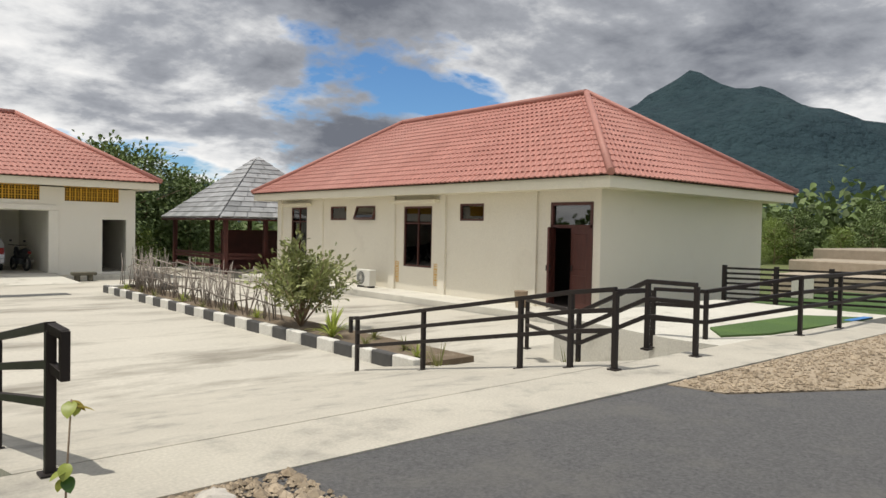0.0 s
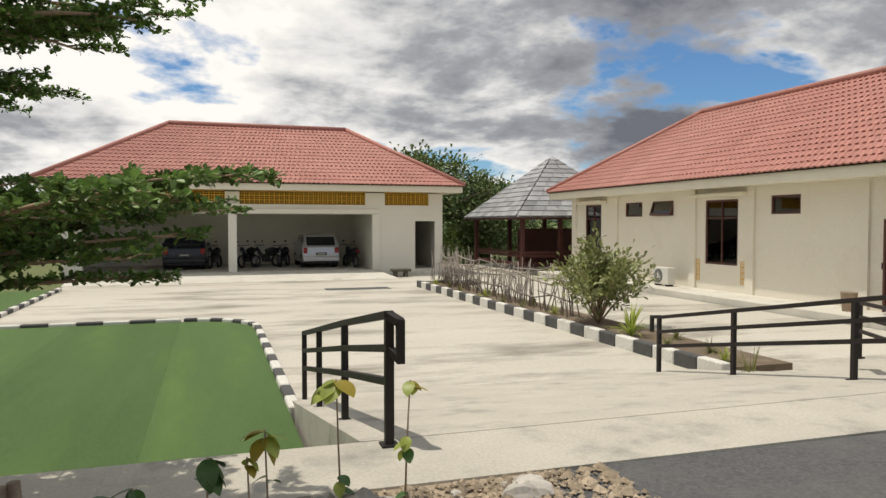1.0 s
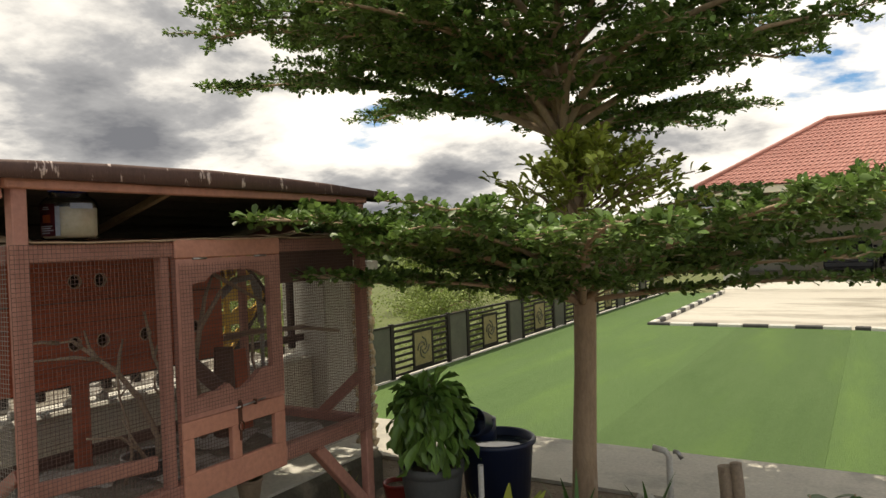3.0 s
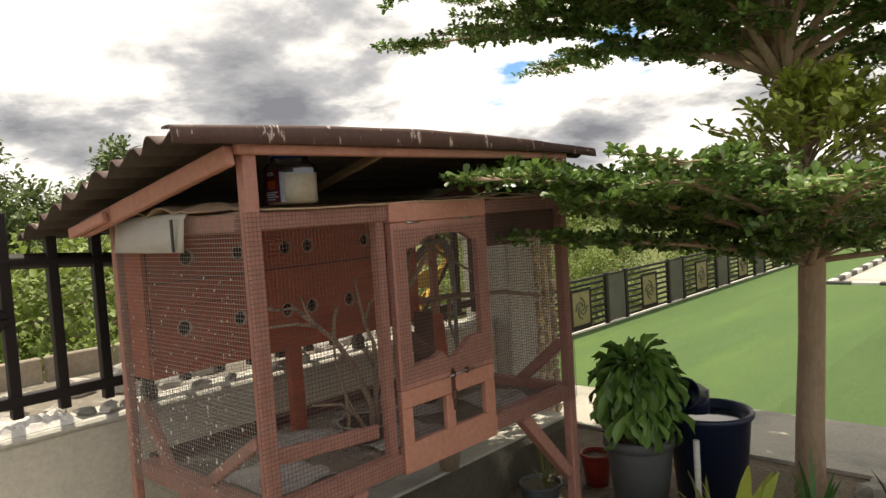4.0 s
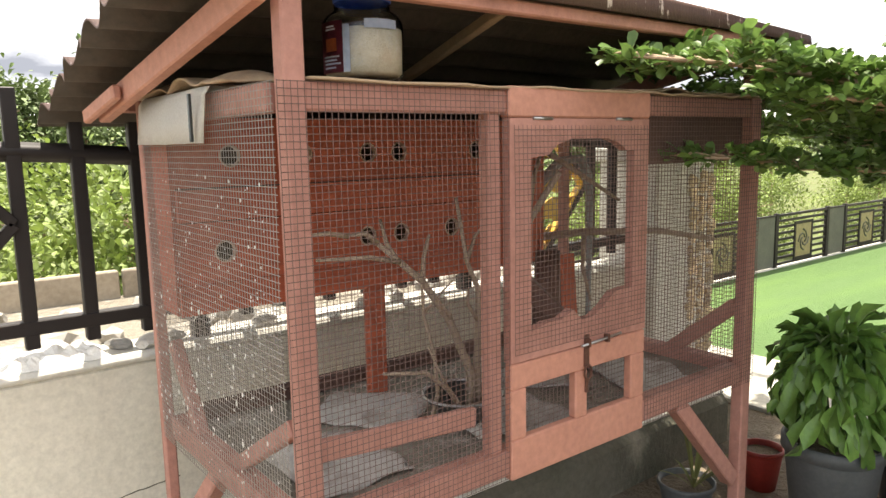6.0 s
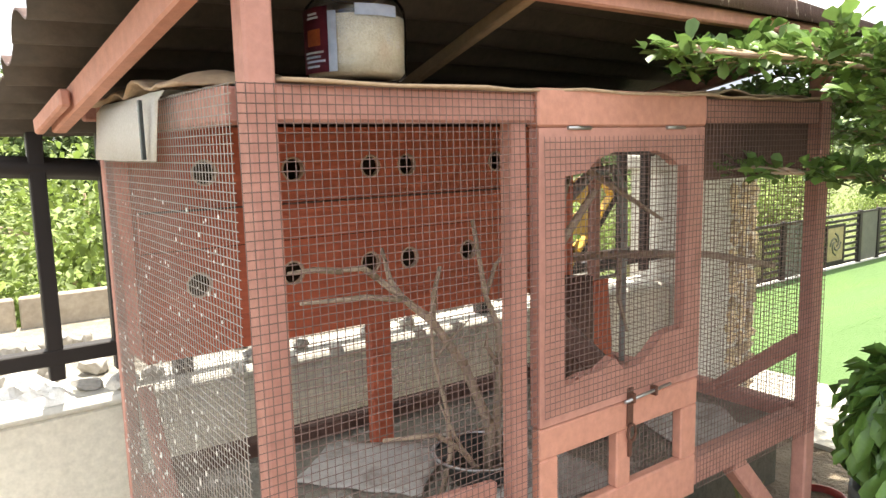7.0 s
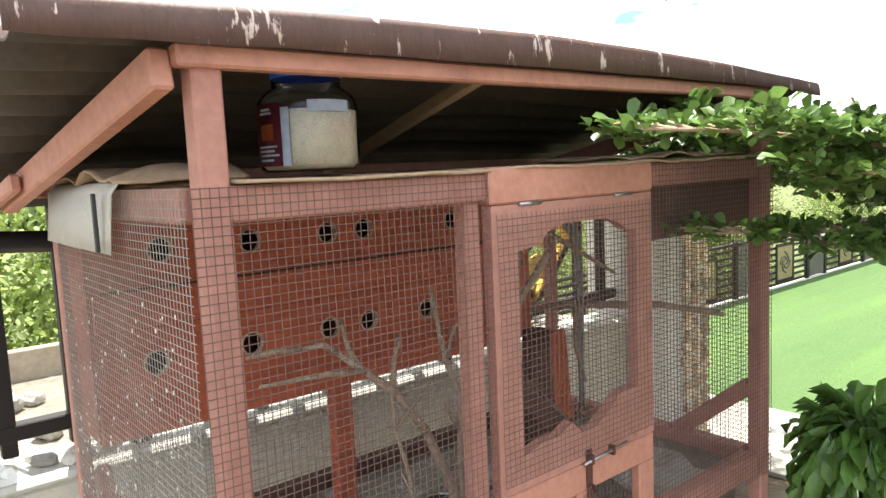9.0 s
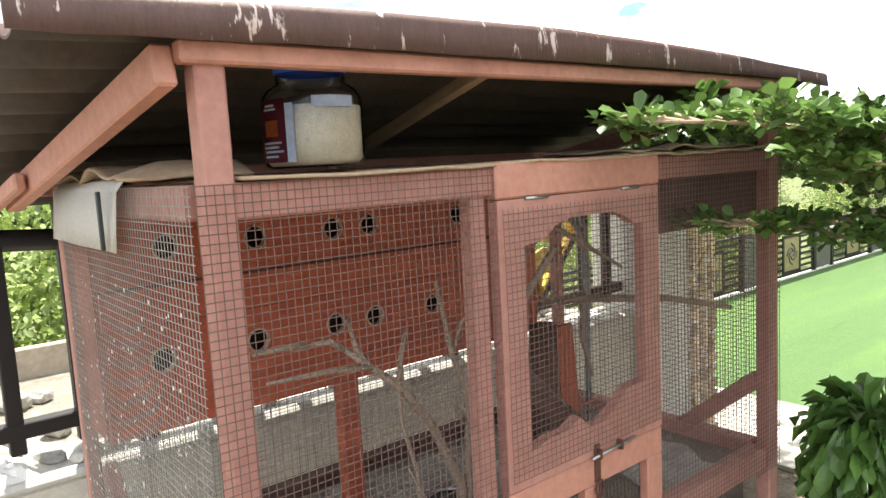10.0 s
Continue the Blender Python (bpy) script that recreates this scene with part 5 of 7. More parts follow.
# ---- lawn fence ----
lf = thing("lawn_fence", "black slatted steel fence with gold square ornaments and narrow grey panels", "fence")
GOLD_DULL = material("dull gold relief", (0.36, 0.30, 0.15), (0.22, 0.18, 0.09), rough=0.5, metal=0.2, scale=14, fine=60, bump=0.3)
PANEL_GREY = material("grey render panel", (0.13, 0.13, 0.10), (0.085, 0.085, 0.068), rough=0.8, scale=4, fine=50, bump=0.2)
FXL, Z0, Z1 = -7.42, -0.80, 0.08
y = 7.35
while y < 25:
    for yy in (y, y + 1.75):
        part("post", bbox(FXL - 0.03, FXL + 0.03, yy - 0.045, yy + 0.045, Z0, Z1 + 0.03, 0.004), BLACK_STEEL, lf)
    for k in range(8):
        z = Z0 + 0.08 + k * 0.10
        part("slat", bbox(FXL - 0.012, FXL + 0.012, y + 0.05, y + 1.70, z - 0.02, z + 0.02), BLACK_STEEL, lf)
    part("top_rail", bbox(FXL - 0.025, FXL + 0.025, y + 0.045, y + 1.705, Z1 - 0.03, Z1 + 0.01), BLACK_STEEL, lf)
    orn = part("ornament", bbox(FXL + 0.014, FXL + 0.026, y + 0.60, y + 1.15, Z0 + 0.14, Z0 + 0.70, 0.003), GOLD_DULL, lf, "gold relief ornament")
    for a in ((0.56, 0.61, 0.10, 0.74), (1.14, 1.19, 0.10, 0.74), (0.61, 1.14, 0.10, 0.15), (0.61, 1.14, 0.69, 0.74)):
        part("ornament_frame", bbox(FXL + 0.014, FXL + 0.036, y + a[0], y + a[1], Z0 + a[2], Z0 + a[3], 0.003), BLACK_STEEL, orn)
    for p in range(4):
        an = p * math.pi / 2 + 0.78
        part("scroll", tube(bmesh.new(), [(FXL + 0.03, y + 0.875 + (0.05 + 0.13 * t) * math.cos(an + 2.5 * t), Z0 + 0.42 + (0.05 + 0.13 * t) * math.sin(an + 2.5 * t)) for t in (0, 0.25, 0.5, 0.75, 1)], 0.014, 5), PANEL_GREY, orn)
    part("narrow_panel", bbox(FXL - 0.02, FXL + 0.01, y + 1.80, y + 2.40, Z0 + 0.05, Z1 - 0.02), PANEL_GREY, lf, "plain grey panel")
    part("panel_rail", bbox(FXL - 0.02, FXL + 0.02, y + 1.795, y + 2.405, Z1 - 0.02, Z1 + 0.01), BLACK_STEEL, lf)
    y += 2.45
part("footing", bbox(FXL - 0.08, FXL + 0.06, 5.2, 27, -1.3, Z0 + 0.035), PALE_CONCRETE, lf)

# ---- pots, bucket, bits ----
POT_GREY = material("grey plastic pot", (0.10, 0.105, 0.105), (0.07, 0.075, 0.075), rough=0.6, scale=8, fine=70, bump=0.1)
POT_TAN = material("tan clay pot", (0.36, 0.28, 0.20), (0.28, 0.21, 0.15), rough=0.8, scale=8, fine=70, bump=0.2)
POT_RED = material("red plastic pot", (0.32, 0.03, 0.02), rough=0.5, scale=8, fine=60, bump=0.05)
BUCKET = material("blue-black plastic", (0.010, 0.018, 0.052), (0.014, 0.022, 0.055), rough=0.38, scale=6, fine=60, bump=0.05)
WATER = material("still water", (0.02, 0.03, 0.035), rough=0.05, scale=4, fine=30, bump=0.04)
PVC = material("white pvc pipe", (0.62, 0.61, 0.57), rough=0.5, scale=10, fine=60, bump=0.05)


def pot(name, x, y, z, r, hgt, mat, label, seg=28):
    t = thing(name, label, "plant pot", loc=(x, y, z))
    bm = bmesh.new()
    lathe(bm, [(0.001, 0), (r * 0.68, 0), (r * 0.93, hgt * 0.86), (r * 0.93, hgt * 0.88), (r, hgt * 0.89), (r, hgt), (r * 0.92, hgt), (r * 0.86, hgt * 0.85)], seg)
    part("pot_body", bm, mat, t)
    bm = bmesh.new()
    lathe(bm, [(0.001, hgt * 0.88), (r * 0.88, hgt * 0.86)], seg)
    part("potting_soil", bm, SOIL, t)
    return t


POT_AT = (-2.68, 3.42)
pot("plant_pot", *POT_AT, -0.02, 0.155, 0.36, POT_GREY, "large grey plastic pot holding a drooping leafy plant")
pot("plant_pot", -3.37, 2.93, 0.205, 0.062, 0.115, POT_TAN, "small tan clay pot on the mossy ledge")
pot("plant_pot", -3.08, 3.22, -0.02, 0.10, 0.13, POT_GREY, "shallow dark pot with dry stalks on the soil")
pot("plant_pot", -3.02, 3.62, -0.02, 0.08, 0.16, POT_RED, "small red plastic pot on the soil")
bk = thing("water_bucket", "large blue-black plastic bucket full of water on the soil", "bucket", loc=(-2.47, 3.68, 0.02))
bm = bmesh.new()
lathe(bm, [(0.001, 0), (0.145, 0), (0.178, 0.37), (0.192, 0.375), (0.194, 0.39), (0.186, 0.40), (0.174, 0.395), (0.168, 0.34)], 36)
part("bucket_body", bm, BUCKET, bk)
bm = bmesh.new()
lathe(bm, [(0.001, 0.36), (0.172, 0.36)], 36)
part("water", bm, WATER, bk, "still water")
dp = thing("dipper", "dark blue plastic dipper standing in the bucket", "dipper", loc=(-2.50, 3.62, 0.42))
bm = bmesh.new()
lathe(bm, [(0.001, 0), (0.055, 0), (0.066, 0.12), (0.07, 0.125), (0.062, 0.122), (0.05, 0.012), (0.001, 0.012)], 28, Matrix.Translation((0, 0, 0.07)) @ Matrix.Rotation(radians(72), 4, "X"))
part("cup", bm, BUCKET, dp)
bm = bmesh.new()
lathe(bm, [(0.001, 0), (0.058, 0), (0.058, 0.10), (0.001, 0.10)], 20)
part("float_cup", bm, BUCKET, dp)
tagged(part("pipe", tube(bmesh.new(), [(-2.42, 3.42, -0.05), (-2.42, 3.42, 0.36)], 0.013, 10), PVC), "thin white plastic pipe standing in the soil", "pipe")
tap = thing("garden_tap", "white pipe standpipe with a tap beside the footpath", "tap")
part("standpipe", tube(bmesh.new(), [(-1.76, 4.15, -0.05), (-1.76, 4.15, 0.27), (-1.78, 4.15, 0.30), (-1.84, 4.15, 0.31)], 0.016, 10), PVC, tap)
part("spout", tube(bmesh.new(), [(-1.74, 4.15, 0.30), (-1.72, 4.15, 0.30), (-1.70, 4.15, 0.27)], 0.012, 8), STEEL, tap)
for x, hh, r in ((-1.50, 0.27, 0.035), (-1.45, 0.29, 0.03)):
    bm = bmesh.new()
    tube(bm, [(x, 4.12, -0.05), (x + 0.01, 4.12, hh * 0.5), (x, 4.12, hh)], [r, r * 0.95, r * 0.9], 10)
    tagged(part("wooden_stake", bm, TWIG), "short weathered wooden stake in the soil", "stake", "stakes by the footpath")
rng = random.Random(12)
for i in range(34):
    o = new("stone", rocks[i % 4])
    k = rng.uniform(0.5, 1.7)
    o.location, o.scale, o.rotation_euler = (rng.uniform(-2.0, 1.1), rng.uniform(4.0, 4.32), -0.01 + 0.015 * k), (k, k, k), (0, 0, rng.uniform(0, 6))
    tagged(o, "rough pale stone edging the garden bed", "stone", "stones edging the garden bed")
# loose gravel
verts, faces = [], []
oct_f = [(0, 2, 4), (2, 1, 4), (1, 3, 4), (3, 0, 4), (2, 0, 5), (1, 2, 5), (3, 1, 5), (0, 3, 5)]
for i in range(5200):
    if i % 4:
        x, y0 = rng.uniform(5.5, 14), 0
        lo = 3.75 - (x - 5.5) * 0.57 if x < 6.9 else 2.95 - (x - 6.9) * 0.13
        y = rng.uniform(lo, 4.27)
    else:
        x, y = rng.uniform(0.1, 1.5), rng.uniform(3.3, 4.3)
    s = rng.uniform(0.006, 0.028) * (1 if i % 30 else 2.2)
    k = len(verts)
    for d in ((1, 0, 0), (-1, 0, 0), (0, 1, 0), (0, -1, 0), (0, 0, 0.7), (0, 0, -0.7)):
        verts.append((x + d[0] * s * rng.uniform(0.6, 1.2), y + d[1] * s * rng.uniform(0.6, 1.2), d[2] * s * rng.uniform(0.6, 1.2) + 0.002))
    faces += [tuple(k + q for q in f) for f in oct_f]
tagged(raw("loose_gravel", verts, faces, GRAVEL), "scattered loose pebbles on the verge", "gravel", kind="stuff")

# ---- plants ----
BARK = material("brown bark", (0.44, 0.32, 0.215), (0.32, 0.225, 0.15), rough=0.9, scale=6, fine=60, bump=0.6, stretch=(1, 1, 0.4), stain=(0.54, 0.44, 0.33), stain_at=(0.56, 0.72), stain_scale=7)
LEAF = material("glossy green leaf", (0.165, 0.27, 0.065), (0.105, 0.19, 0.046), rough=0.42, scale=2, fine=30, bump=0, island=0.45, trans=0.32)
LEAF_YOUNG = material("young yellow-green leaf", (0.42, 0.48, 0.10), (0.32, 0.40, 0.075), rough=0.42, scale=2, fine=30, bump=0, island=0.35, trans=0.3)
LEAF_BUSH = material("dull shrub leaf", (0.22, 0.26, 0.09), (0.30, 0.31, 0.13), rough=0.5, scale=2, fine=30, bump=0, island=0.45, trans=0.2)
LEAF_DEEP = material("deep green leaf", (0.075, 0.17, 0.035), (0.05, 0.125, 0.028), rough=0.4, scale=4, fine=30, bump=0.1, island=0.4, trans=0.2)
LEAF_BROAD = material("broad soft green leaf", (0.18, 0.32, 0.068), (0.115, 0.235, 0.05), rough=0.36, scale=9, fine=60, bump=0.1, island=0.35, trans=0.25)
LEAF_WILD = material("wild foliage", (0.25, 0.32, 0.075), (0.15, 0.215, 0.052), rough=0.6, scale=0.25, fine=6, bump=0, island=0.5, trans=0.25)
LEAF_FAR = material("far foliage", (0.165, 0.22, 0.075), (0.10, 0.15, 0.055), rough=0.7, scale=0.2, fine=3, bump=0, island=0.45, trans=0.1)
YELLOW_LEAF = material("yellowing leaf", (0.42, 0.31, 0.03), (0.30, 0.27, 0.04), rough=0.5, scale=12, fine=60, bump=0, island=0.3, trans=0.3)
GRASSY = material("weed blades", (0.16, 0.19, 0.05), (0.26, 0.23, 0.09), rough=0.7, scale=3, fine=30, bump=0, island=0.4, trans=0.2)


def unit(v):
    return v / (np.linalg.norm(v, axis=-1, keepdims=True) + 1e-9)


def leaves(name, at, way, size, mat, parent, seed, width=0.46, droop=0.12, jitter=0.5):
    """Folded obovate leaves: at and way are arrays of bases and directions."""
    r = np.random.RandomState(seed)
    n = len(at)
    d = unit(way + r.normal(0, jitter, (n, 3)))
    up = unit(np.array([0, 0, 1.0]) + r.normal(0, 0.35, (n, 3)))
    side = unit(np.cross(d, up))
    nrm = np.cross(side, d)
    L = (size * r.uniform(0.7, 1.25, n))[:, None]
    W = L * width
    def spot(u, w, lift):
        return at + d * L * u + side * W * w + nrm * L * lift

    pts = np.stack([at, spot(0.25, 0.24, 0.03), spot(0.55, 0.46, 0.05), spot(0.83, 0.47, 0.02), spot(1.0, 0.0, -droop), spot(0.83, -0.47, 0.02), spot(0.55, -0.46, 0.05), spot(0.25, -0.24, 0.03), spot(0.6, 0.0, -0.03)], 1).reshape(-1, 3)
    k = np.arange(n)[:, None] * 9
    quads = np.concatenate([k + np.array([q]) for q in ((0, 1, 2, 8), (8, 2, 3, 4), (0, 8, 6, 7), (8, 4, 5, 6))], 0)
    faces = [tuple(q) for q in quads.tolist()]
    return raw(name, pts.tolist(), faces, mat, parent, smooth=True)


def tiered_tree():
    tx, ty = -2.12, 4.0
    t = thing("terminalia_tree", "tiered young tree with flat green leaf layers and brown trunk", "tree")
    rng = random.Random(21)
    pts = [(tx - 0.03, ty, -0.1), (tx - 0.02, ty, 0.3), (tx, ty, 0.7), (tx + 0.01, ty, 1.0), (tx + 0.03, ty - 0.01, 1.3), (tx - 0.03, ty, 1.6), (tx - 0.08, ty, 1.9), (tx - 0.08, ty, 2.3), (tx - 0.06, ty, 2.9), (tx - 0.06, ty, 3.5)]
    bm = bmesh.new()
    tube(bm, pts, [0.068, 0.060, 0.055, 0.056, 0.046, 0.042, 0.046, 0.036, 0.026, 0.012], 14)
    part("trunk", bm, BARK, t, "brown trunk with pale bark patches")
    limbs = bmesh.new()
    base, way, ybase, yway = [], [], [], []

    def rosette(p, d, n, young=False):
        for _ in range(n):
            a = rng.uniform(0, 2 * math.pi)
            v = Vector((math.cos(a), math.sin(a), rng.uniform(0.05, 0.8))) + d * 0.7
            q = p + Vector((rng.uniform(-1, 1), rng.uniform(-1, 1), rng.uniform(-0.6, 0.6))) * 0.022
            (ybase if young else base).append(tuple(q))
            (yway if young else way).append(tuple(v))

    def limb(start, az, length, rise, r, tw=0.42, dens=1.0, sag=0.0):
        d0 = Vector((math.cos(az), math.sin(az), 0))
        line = []
        for k in range(9):
            u = k / 8
            wob = Vector((-d0.y, d0.x, 0)) * 0.05 * math.sin(u * 5 + az * 3) * u
            line.append(start + d0 * length * u + wob + Vector((0, 0, rise * (1 - (1 - u) ** 1.8) - sag * u * u)))
        tube(limbs, line, [r * (1 - 0.8 * k / 8) for k in range(9)], 6)
        nt = int(length / 0.060 * dens)
        for k in range(nt):
            u = 0.16 + 0.84 * (k + rng.random()) / nt
            i = min(7, int(u * 8))
            p = line[i].lerp(line[i + 1], u * 8 - i)
            s = rng.choice((-1, 1))
            an = az + s * rng.uniform(0.55, 1.2)
            tl = tw * rng.uniform(0.45, 1.0) * (1.0 - 0.5 * u) * min(1, 0.4 + u * 1.6)
            e = p + Vector((math.cos(an), math.sin(an), rng.uniform(-0.10, 0.16))) * tl
            tube(limbs, [p, p.lerp(e, 0.5) + Vector((0, 0, 0.01)), e], [0.005, 0.004, 0.002], 4, False)
            m = max(2, int(tl / 0.048))
            for j in range(m):
                rosette(p.lerp(e, (j + 1) / m), (e - p).normalized(), 14)
        rosette(line[-1], d0, 8)

    c1 = Vector((tx, ty, 1.02))
    # lower tier
    for i in range(17):
        az = 2 * math.pi * i / 17 + rng.uniform(-0.12, 0.12)
        c, s = math.cos(az), math.sin(az)
        length = 1.30 + 0.35 * max(0, c) - 0.05 * max(0, s) + rng.uniform(-0.1, 0.1)
        rise = 0.30 + (0.14 * max(0, c)) + rng.uniform(-0.08, 0.08)
        limb(c1 + Vector((0, 0, rng.uniform(0.0, 0.24))), az, length, rise, 0.017, 0.46, 1.45)
    # boughs that reach the aviary
    for tip, st in (((-2.66, 2.38, 1.475), 1.15), ((-2.72, 2.74, 1.25), 1.06), ((-2.54, 2.52, 1.47), 1.12), ((-2.40, 2.66, 1.38), 1.1), ((-3.2, 3.52, 1.48), 1.15), ((-2.1, 2.62, 1.42), 1.1), ((-2.72, 2.62, 1.49), 1.14), ((-2.55, 2.85, 1.22), 1.04), ((-3.6, 3.5, 1.46), 1.1), ((-4.0, 3.7, 1.42), 1.1), ((-0.55, 4.0, 1.60), 1.15), ((-0.70, 3.7, 1.34), 1.1), ((-0.60, 4.35, 1.45), 1.1), ((-0.85, 4.0, 1.16), 1.05), ((-0.9, 3.5, 1.26), 1.1), ((-1.0, 4.6, 1.28), 1.1), ((-0.75, 3.9, 1.48), 1.2)):
        v = Vector(tip) - Vector((tx, ty, st))
        limb(Vector((tx, ty, st)), math.atan2(v.y, v.x), math.hypot(v.x, v.y), v.z, 0.016, 0.30, 1.05)
    # fresh shoots round the stem
    for i in range(90):
        a, r = rng.uniform(0, 6.28), rng.uniform(0.03, 0.58)
        p = Vector((tx + 0.11 + r * math.cos(a), ty - 0.08 + r * math.sin(a), 1.80 - 0.35 * r * r / 0.18 * rng.uniform(0.3, 1) + rng.uniform(-0.04, 0.10)))
        q = Vector((tx, ty, p.z - 0.22))
        tube(limbs, [q, q.lerp(p, 0.6) + Vector((0, 0, 0.05)), p], [0.006, 0.005, 0.003], 4, False)
        for j in range(4):
            rosette(q.lerp(p, 0.55 + 0.15 * j), (p - q).normalized(), 8, True)
    # upper tiers
    for z0, n, L0, rise0 in ((1.86, 16, 1.75, 0.55), (2.18, 15, 1.95, 0.62), (2.55, 12, 1.7, 0.6), (2.95, 9, 1.3, 0.5)):
        for i in range(n):
            az = 2 * math.pi * i / n + rng.uniform(-0.15, 0.15) + z0
            c, s = math.cos(az), math.sin(az)
            length = L0 * (1 + 0.32 * max(0, -c) - 0.30 * max(0, c)) * (1 - 0.62 * max(0, -s)) * rng.uniform(0.82, 1.08)
            limb(Vector((tx - 0.07, ty, z0 + rng.uniform(-0.05, 0.1))), az, length, rise0 * rng.uniform(0.75, 1.1) * (0.85 + 0.4 * max(0, -c)), 0.024, 0.60, 1.0, 0.10)
    # fuller boughs towards the garden wall
    for i in range(9):
        az = math.radians(112 + 16 * i) + rng.uniform(-0.08, 0.08)
        limb(Vector((tx - 0.07, ty, 2.02 + 0.07 * (i % 4))), az, rng.uniform(1.9, 2.5) * (1 - 0.45 * max(0, -math.sin(az))), rng.uniform(0.42, 0.75), 0.022, 0.62, 1.0, 0.08)
    tagged(part("branchwork", limbs, BARK, t, "brown spreading limbs and twigs"), kind="stuff")
    tagged(leaves("crown", np.array(base), np.array(way), 0.037, LEAF, t, 1, 0.54), "layered crown of small green leaves", kind="stuff")
    tagged(leaves("young_foliage", np.array(ybase), np.array(yway), 0.055, LEAF_YOUNG, t, 2, 0.46), "fresh yellow-green shoots", kind="stuff")


tiered_tree()


def clump_crown(rng, centre, radii, clumps, per, size, spread=0.30):
    """Bases and directions of leaves in many clumps round a centre, uneven, with gaps."""
    at, way = [], []
    for _ in range(clumps):
        v = np.array([rng.gauss(0, 1), rng.gauss(0, 1), rng.gauss(0, 1)])
        v /= np.linalg.norm(v)
        rad = rng.uniform(0.55, 1.08)
        c = np.array(centre) + v * np.array(radii) * rad
        for _ in range(per):
            o = np.array([rng.gauss(0, 1), rng.gauss(0, 1), rng.gauss(0, 0.7)]) * spread
            at.append(c + o)
            way.append(v + o / spread * 0.6 + np.array([0, 0, -0.1]))
    return np.array(at), np.array(way)


def leafy_tree(seed, height, r, mat, clumps, per, size, spread, base=0.25, name="tree", label="", loc=(0, 0, 0)):
    rng = random.Random(seed)
    t = thing(name, label, "tree", loc=loc)
    bm = bmesh.new()
    tube(bm, [(0, 0, -0.3), (0.05, 0.02, height * 0.35), (-0.05, 0.05, height * 0.7), (0, 0, height * 0.95)], [height * 0.028, height * 0.02, height * 0.013, height * 0.004], 8)
    for i in range(9):
        a, z = rng.uniform(0, 6.28), height * rng.uniform(base, 0.8)
        e = Vector((math.cos(a) * r * 0.75, math.sin(a) * r * 0.75, z + height * 0.13))
        tube(bm, [(0, 0, z), e * 0.5 + Vector((0, 0, z * 0.5 + 0.02)), e], [height * 0.010, height * 0.006, height * 0.002], 5)
    part("trunk", bm, BARK, t)
    at, way = [], []
    for k in range(4):
        zc = height * (base + (1 - base) * (k + 0.6) / 4.2)
        w = r * (0.75, 1.0, 0.85, 0.5)[k] * rng.uniform(0.85, 1.15)
        a, b = clump_crown(rng, (rng.uniform(-0.2, 0.2) * r, rng.uniform(-0.2, 0.2) * r, zc), (w, w, height * (1 - base) * 0.17), clumps // 4, per, size, spread)
        at.append(a)
        way.append(b)
    leaves("crown", np.concatenate(at), np.concatenate(way), size, mat, t, seed, 0.55, 0.15, 0.7)
    return t


# woods beyond the garden wall and behind the houses
W1 = leafy_tree(5, 4.3, 1.9, LEAF_WILD, 160, 44, 0.125, 0.34, 0.12, "woodland_tree", "leafy green woodland tree on the slope behind the wall", (-13.0, 3.2, -3.3))
W2 = leafy_tree(6, 6.1, 2.2, LEAF_FAR, 120, 34, 0.24, 0.36, 0.25, "woodland_tree", "tall dark green woodland tree on the slope", (-27.0, 7.2, -3.4))
W3 = leafy_tree(8, 3.2, 1.7, LEAF_WILD, 140, 46, 0.105, 0.26, 0.05, "woodland_bush", "bright green wild bush behind the garden wall", (-9.5, 3.0, -2.1))
W4 = leafy_tree(9, 7.6, 1.5, LEAF_FAR, 70, 22, 0.34, 0.32, 0.55, "woodland_tree", "tall thin tree with a high crown above the woods", (-34.0, 9.0, -1.5))
for o in (W1, W2, W3, W4):
    o["group"] = "woodland trees"
rng = random.Random(77)
ROT = lambda: rng.uniform(0, 360)
for x, y, k in ((-10.5, 0.5, 0.9), (-15, 6.5, 1.0), (-12.5, 6.6, 0.85), (-16, 1.5, 1.1), (-18, 10.5, 1.05), (-14, 10, 0.8), (-17, 15, 0.85), (-13.5, 14.5, 0.62), (-12.5, 19, 0.6), (-16, 24, 0.8), (-13, 29, 0.7), (-20, 36, 0.9), (-11, -2.5, 1.0)):
    copy_thing(W1, pose(x, y, -2.3 - 0.9 * (y < 8), 0, 0, ROT())).scale = (k, k, k)
for x, y, k in ((-27, 4.6, 0.85), (-28.5, 9.4, 0.82), (-25.5, 6.0, 0.72), (-29, 7.6, 0.86), (-26.5, 3.4, 0.9), (-24, 10, 0.75), (-27, 15, 0.75), (-25, 3.0, 0.7), (-30, 22, 0.8), (-26, 29, 0.75), (-30, 5.5, 0.85), (9.8, 44, 1.15), (12.5, 47, 1.3), (15.5, 46, 0.8), (18, 50, 0.85), (22, 52, 0.8), (-14, 46, 0.7), (26, 48, 0.7), (11.0, 41.5, 1.15), (13.5, 43, 1.2), (16.5, 44, 1.0)):
    copy_thing(W2, pose(x, y, -2.0, 0, 0, ROT())).scale = (k, k, k)
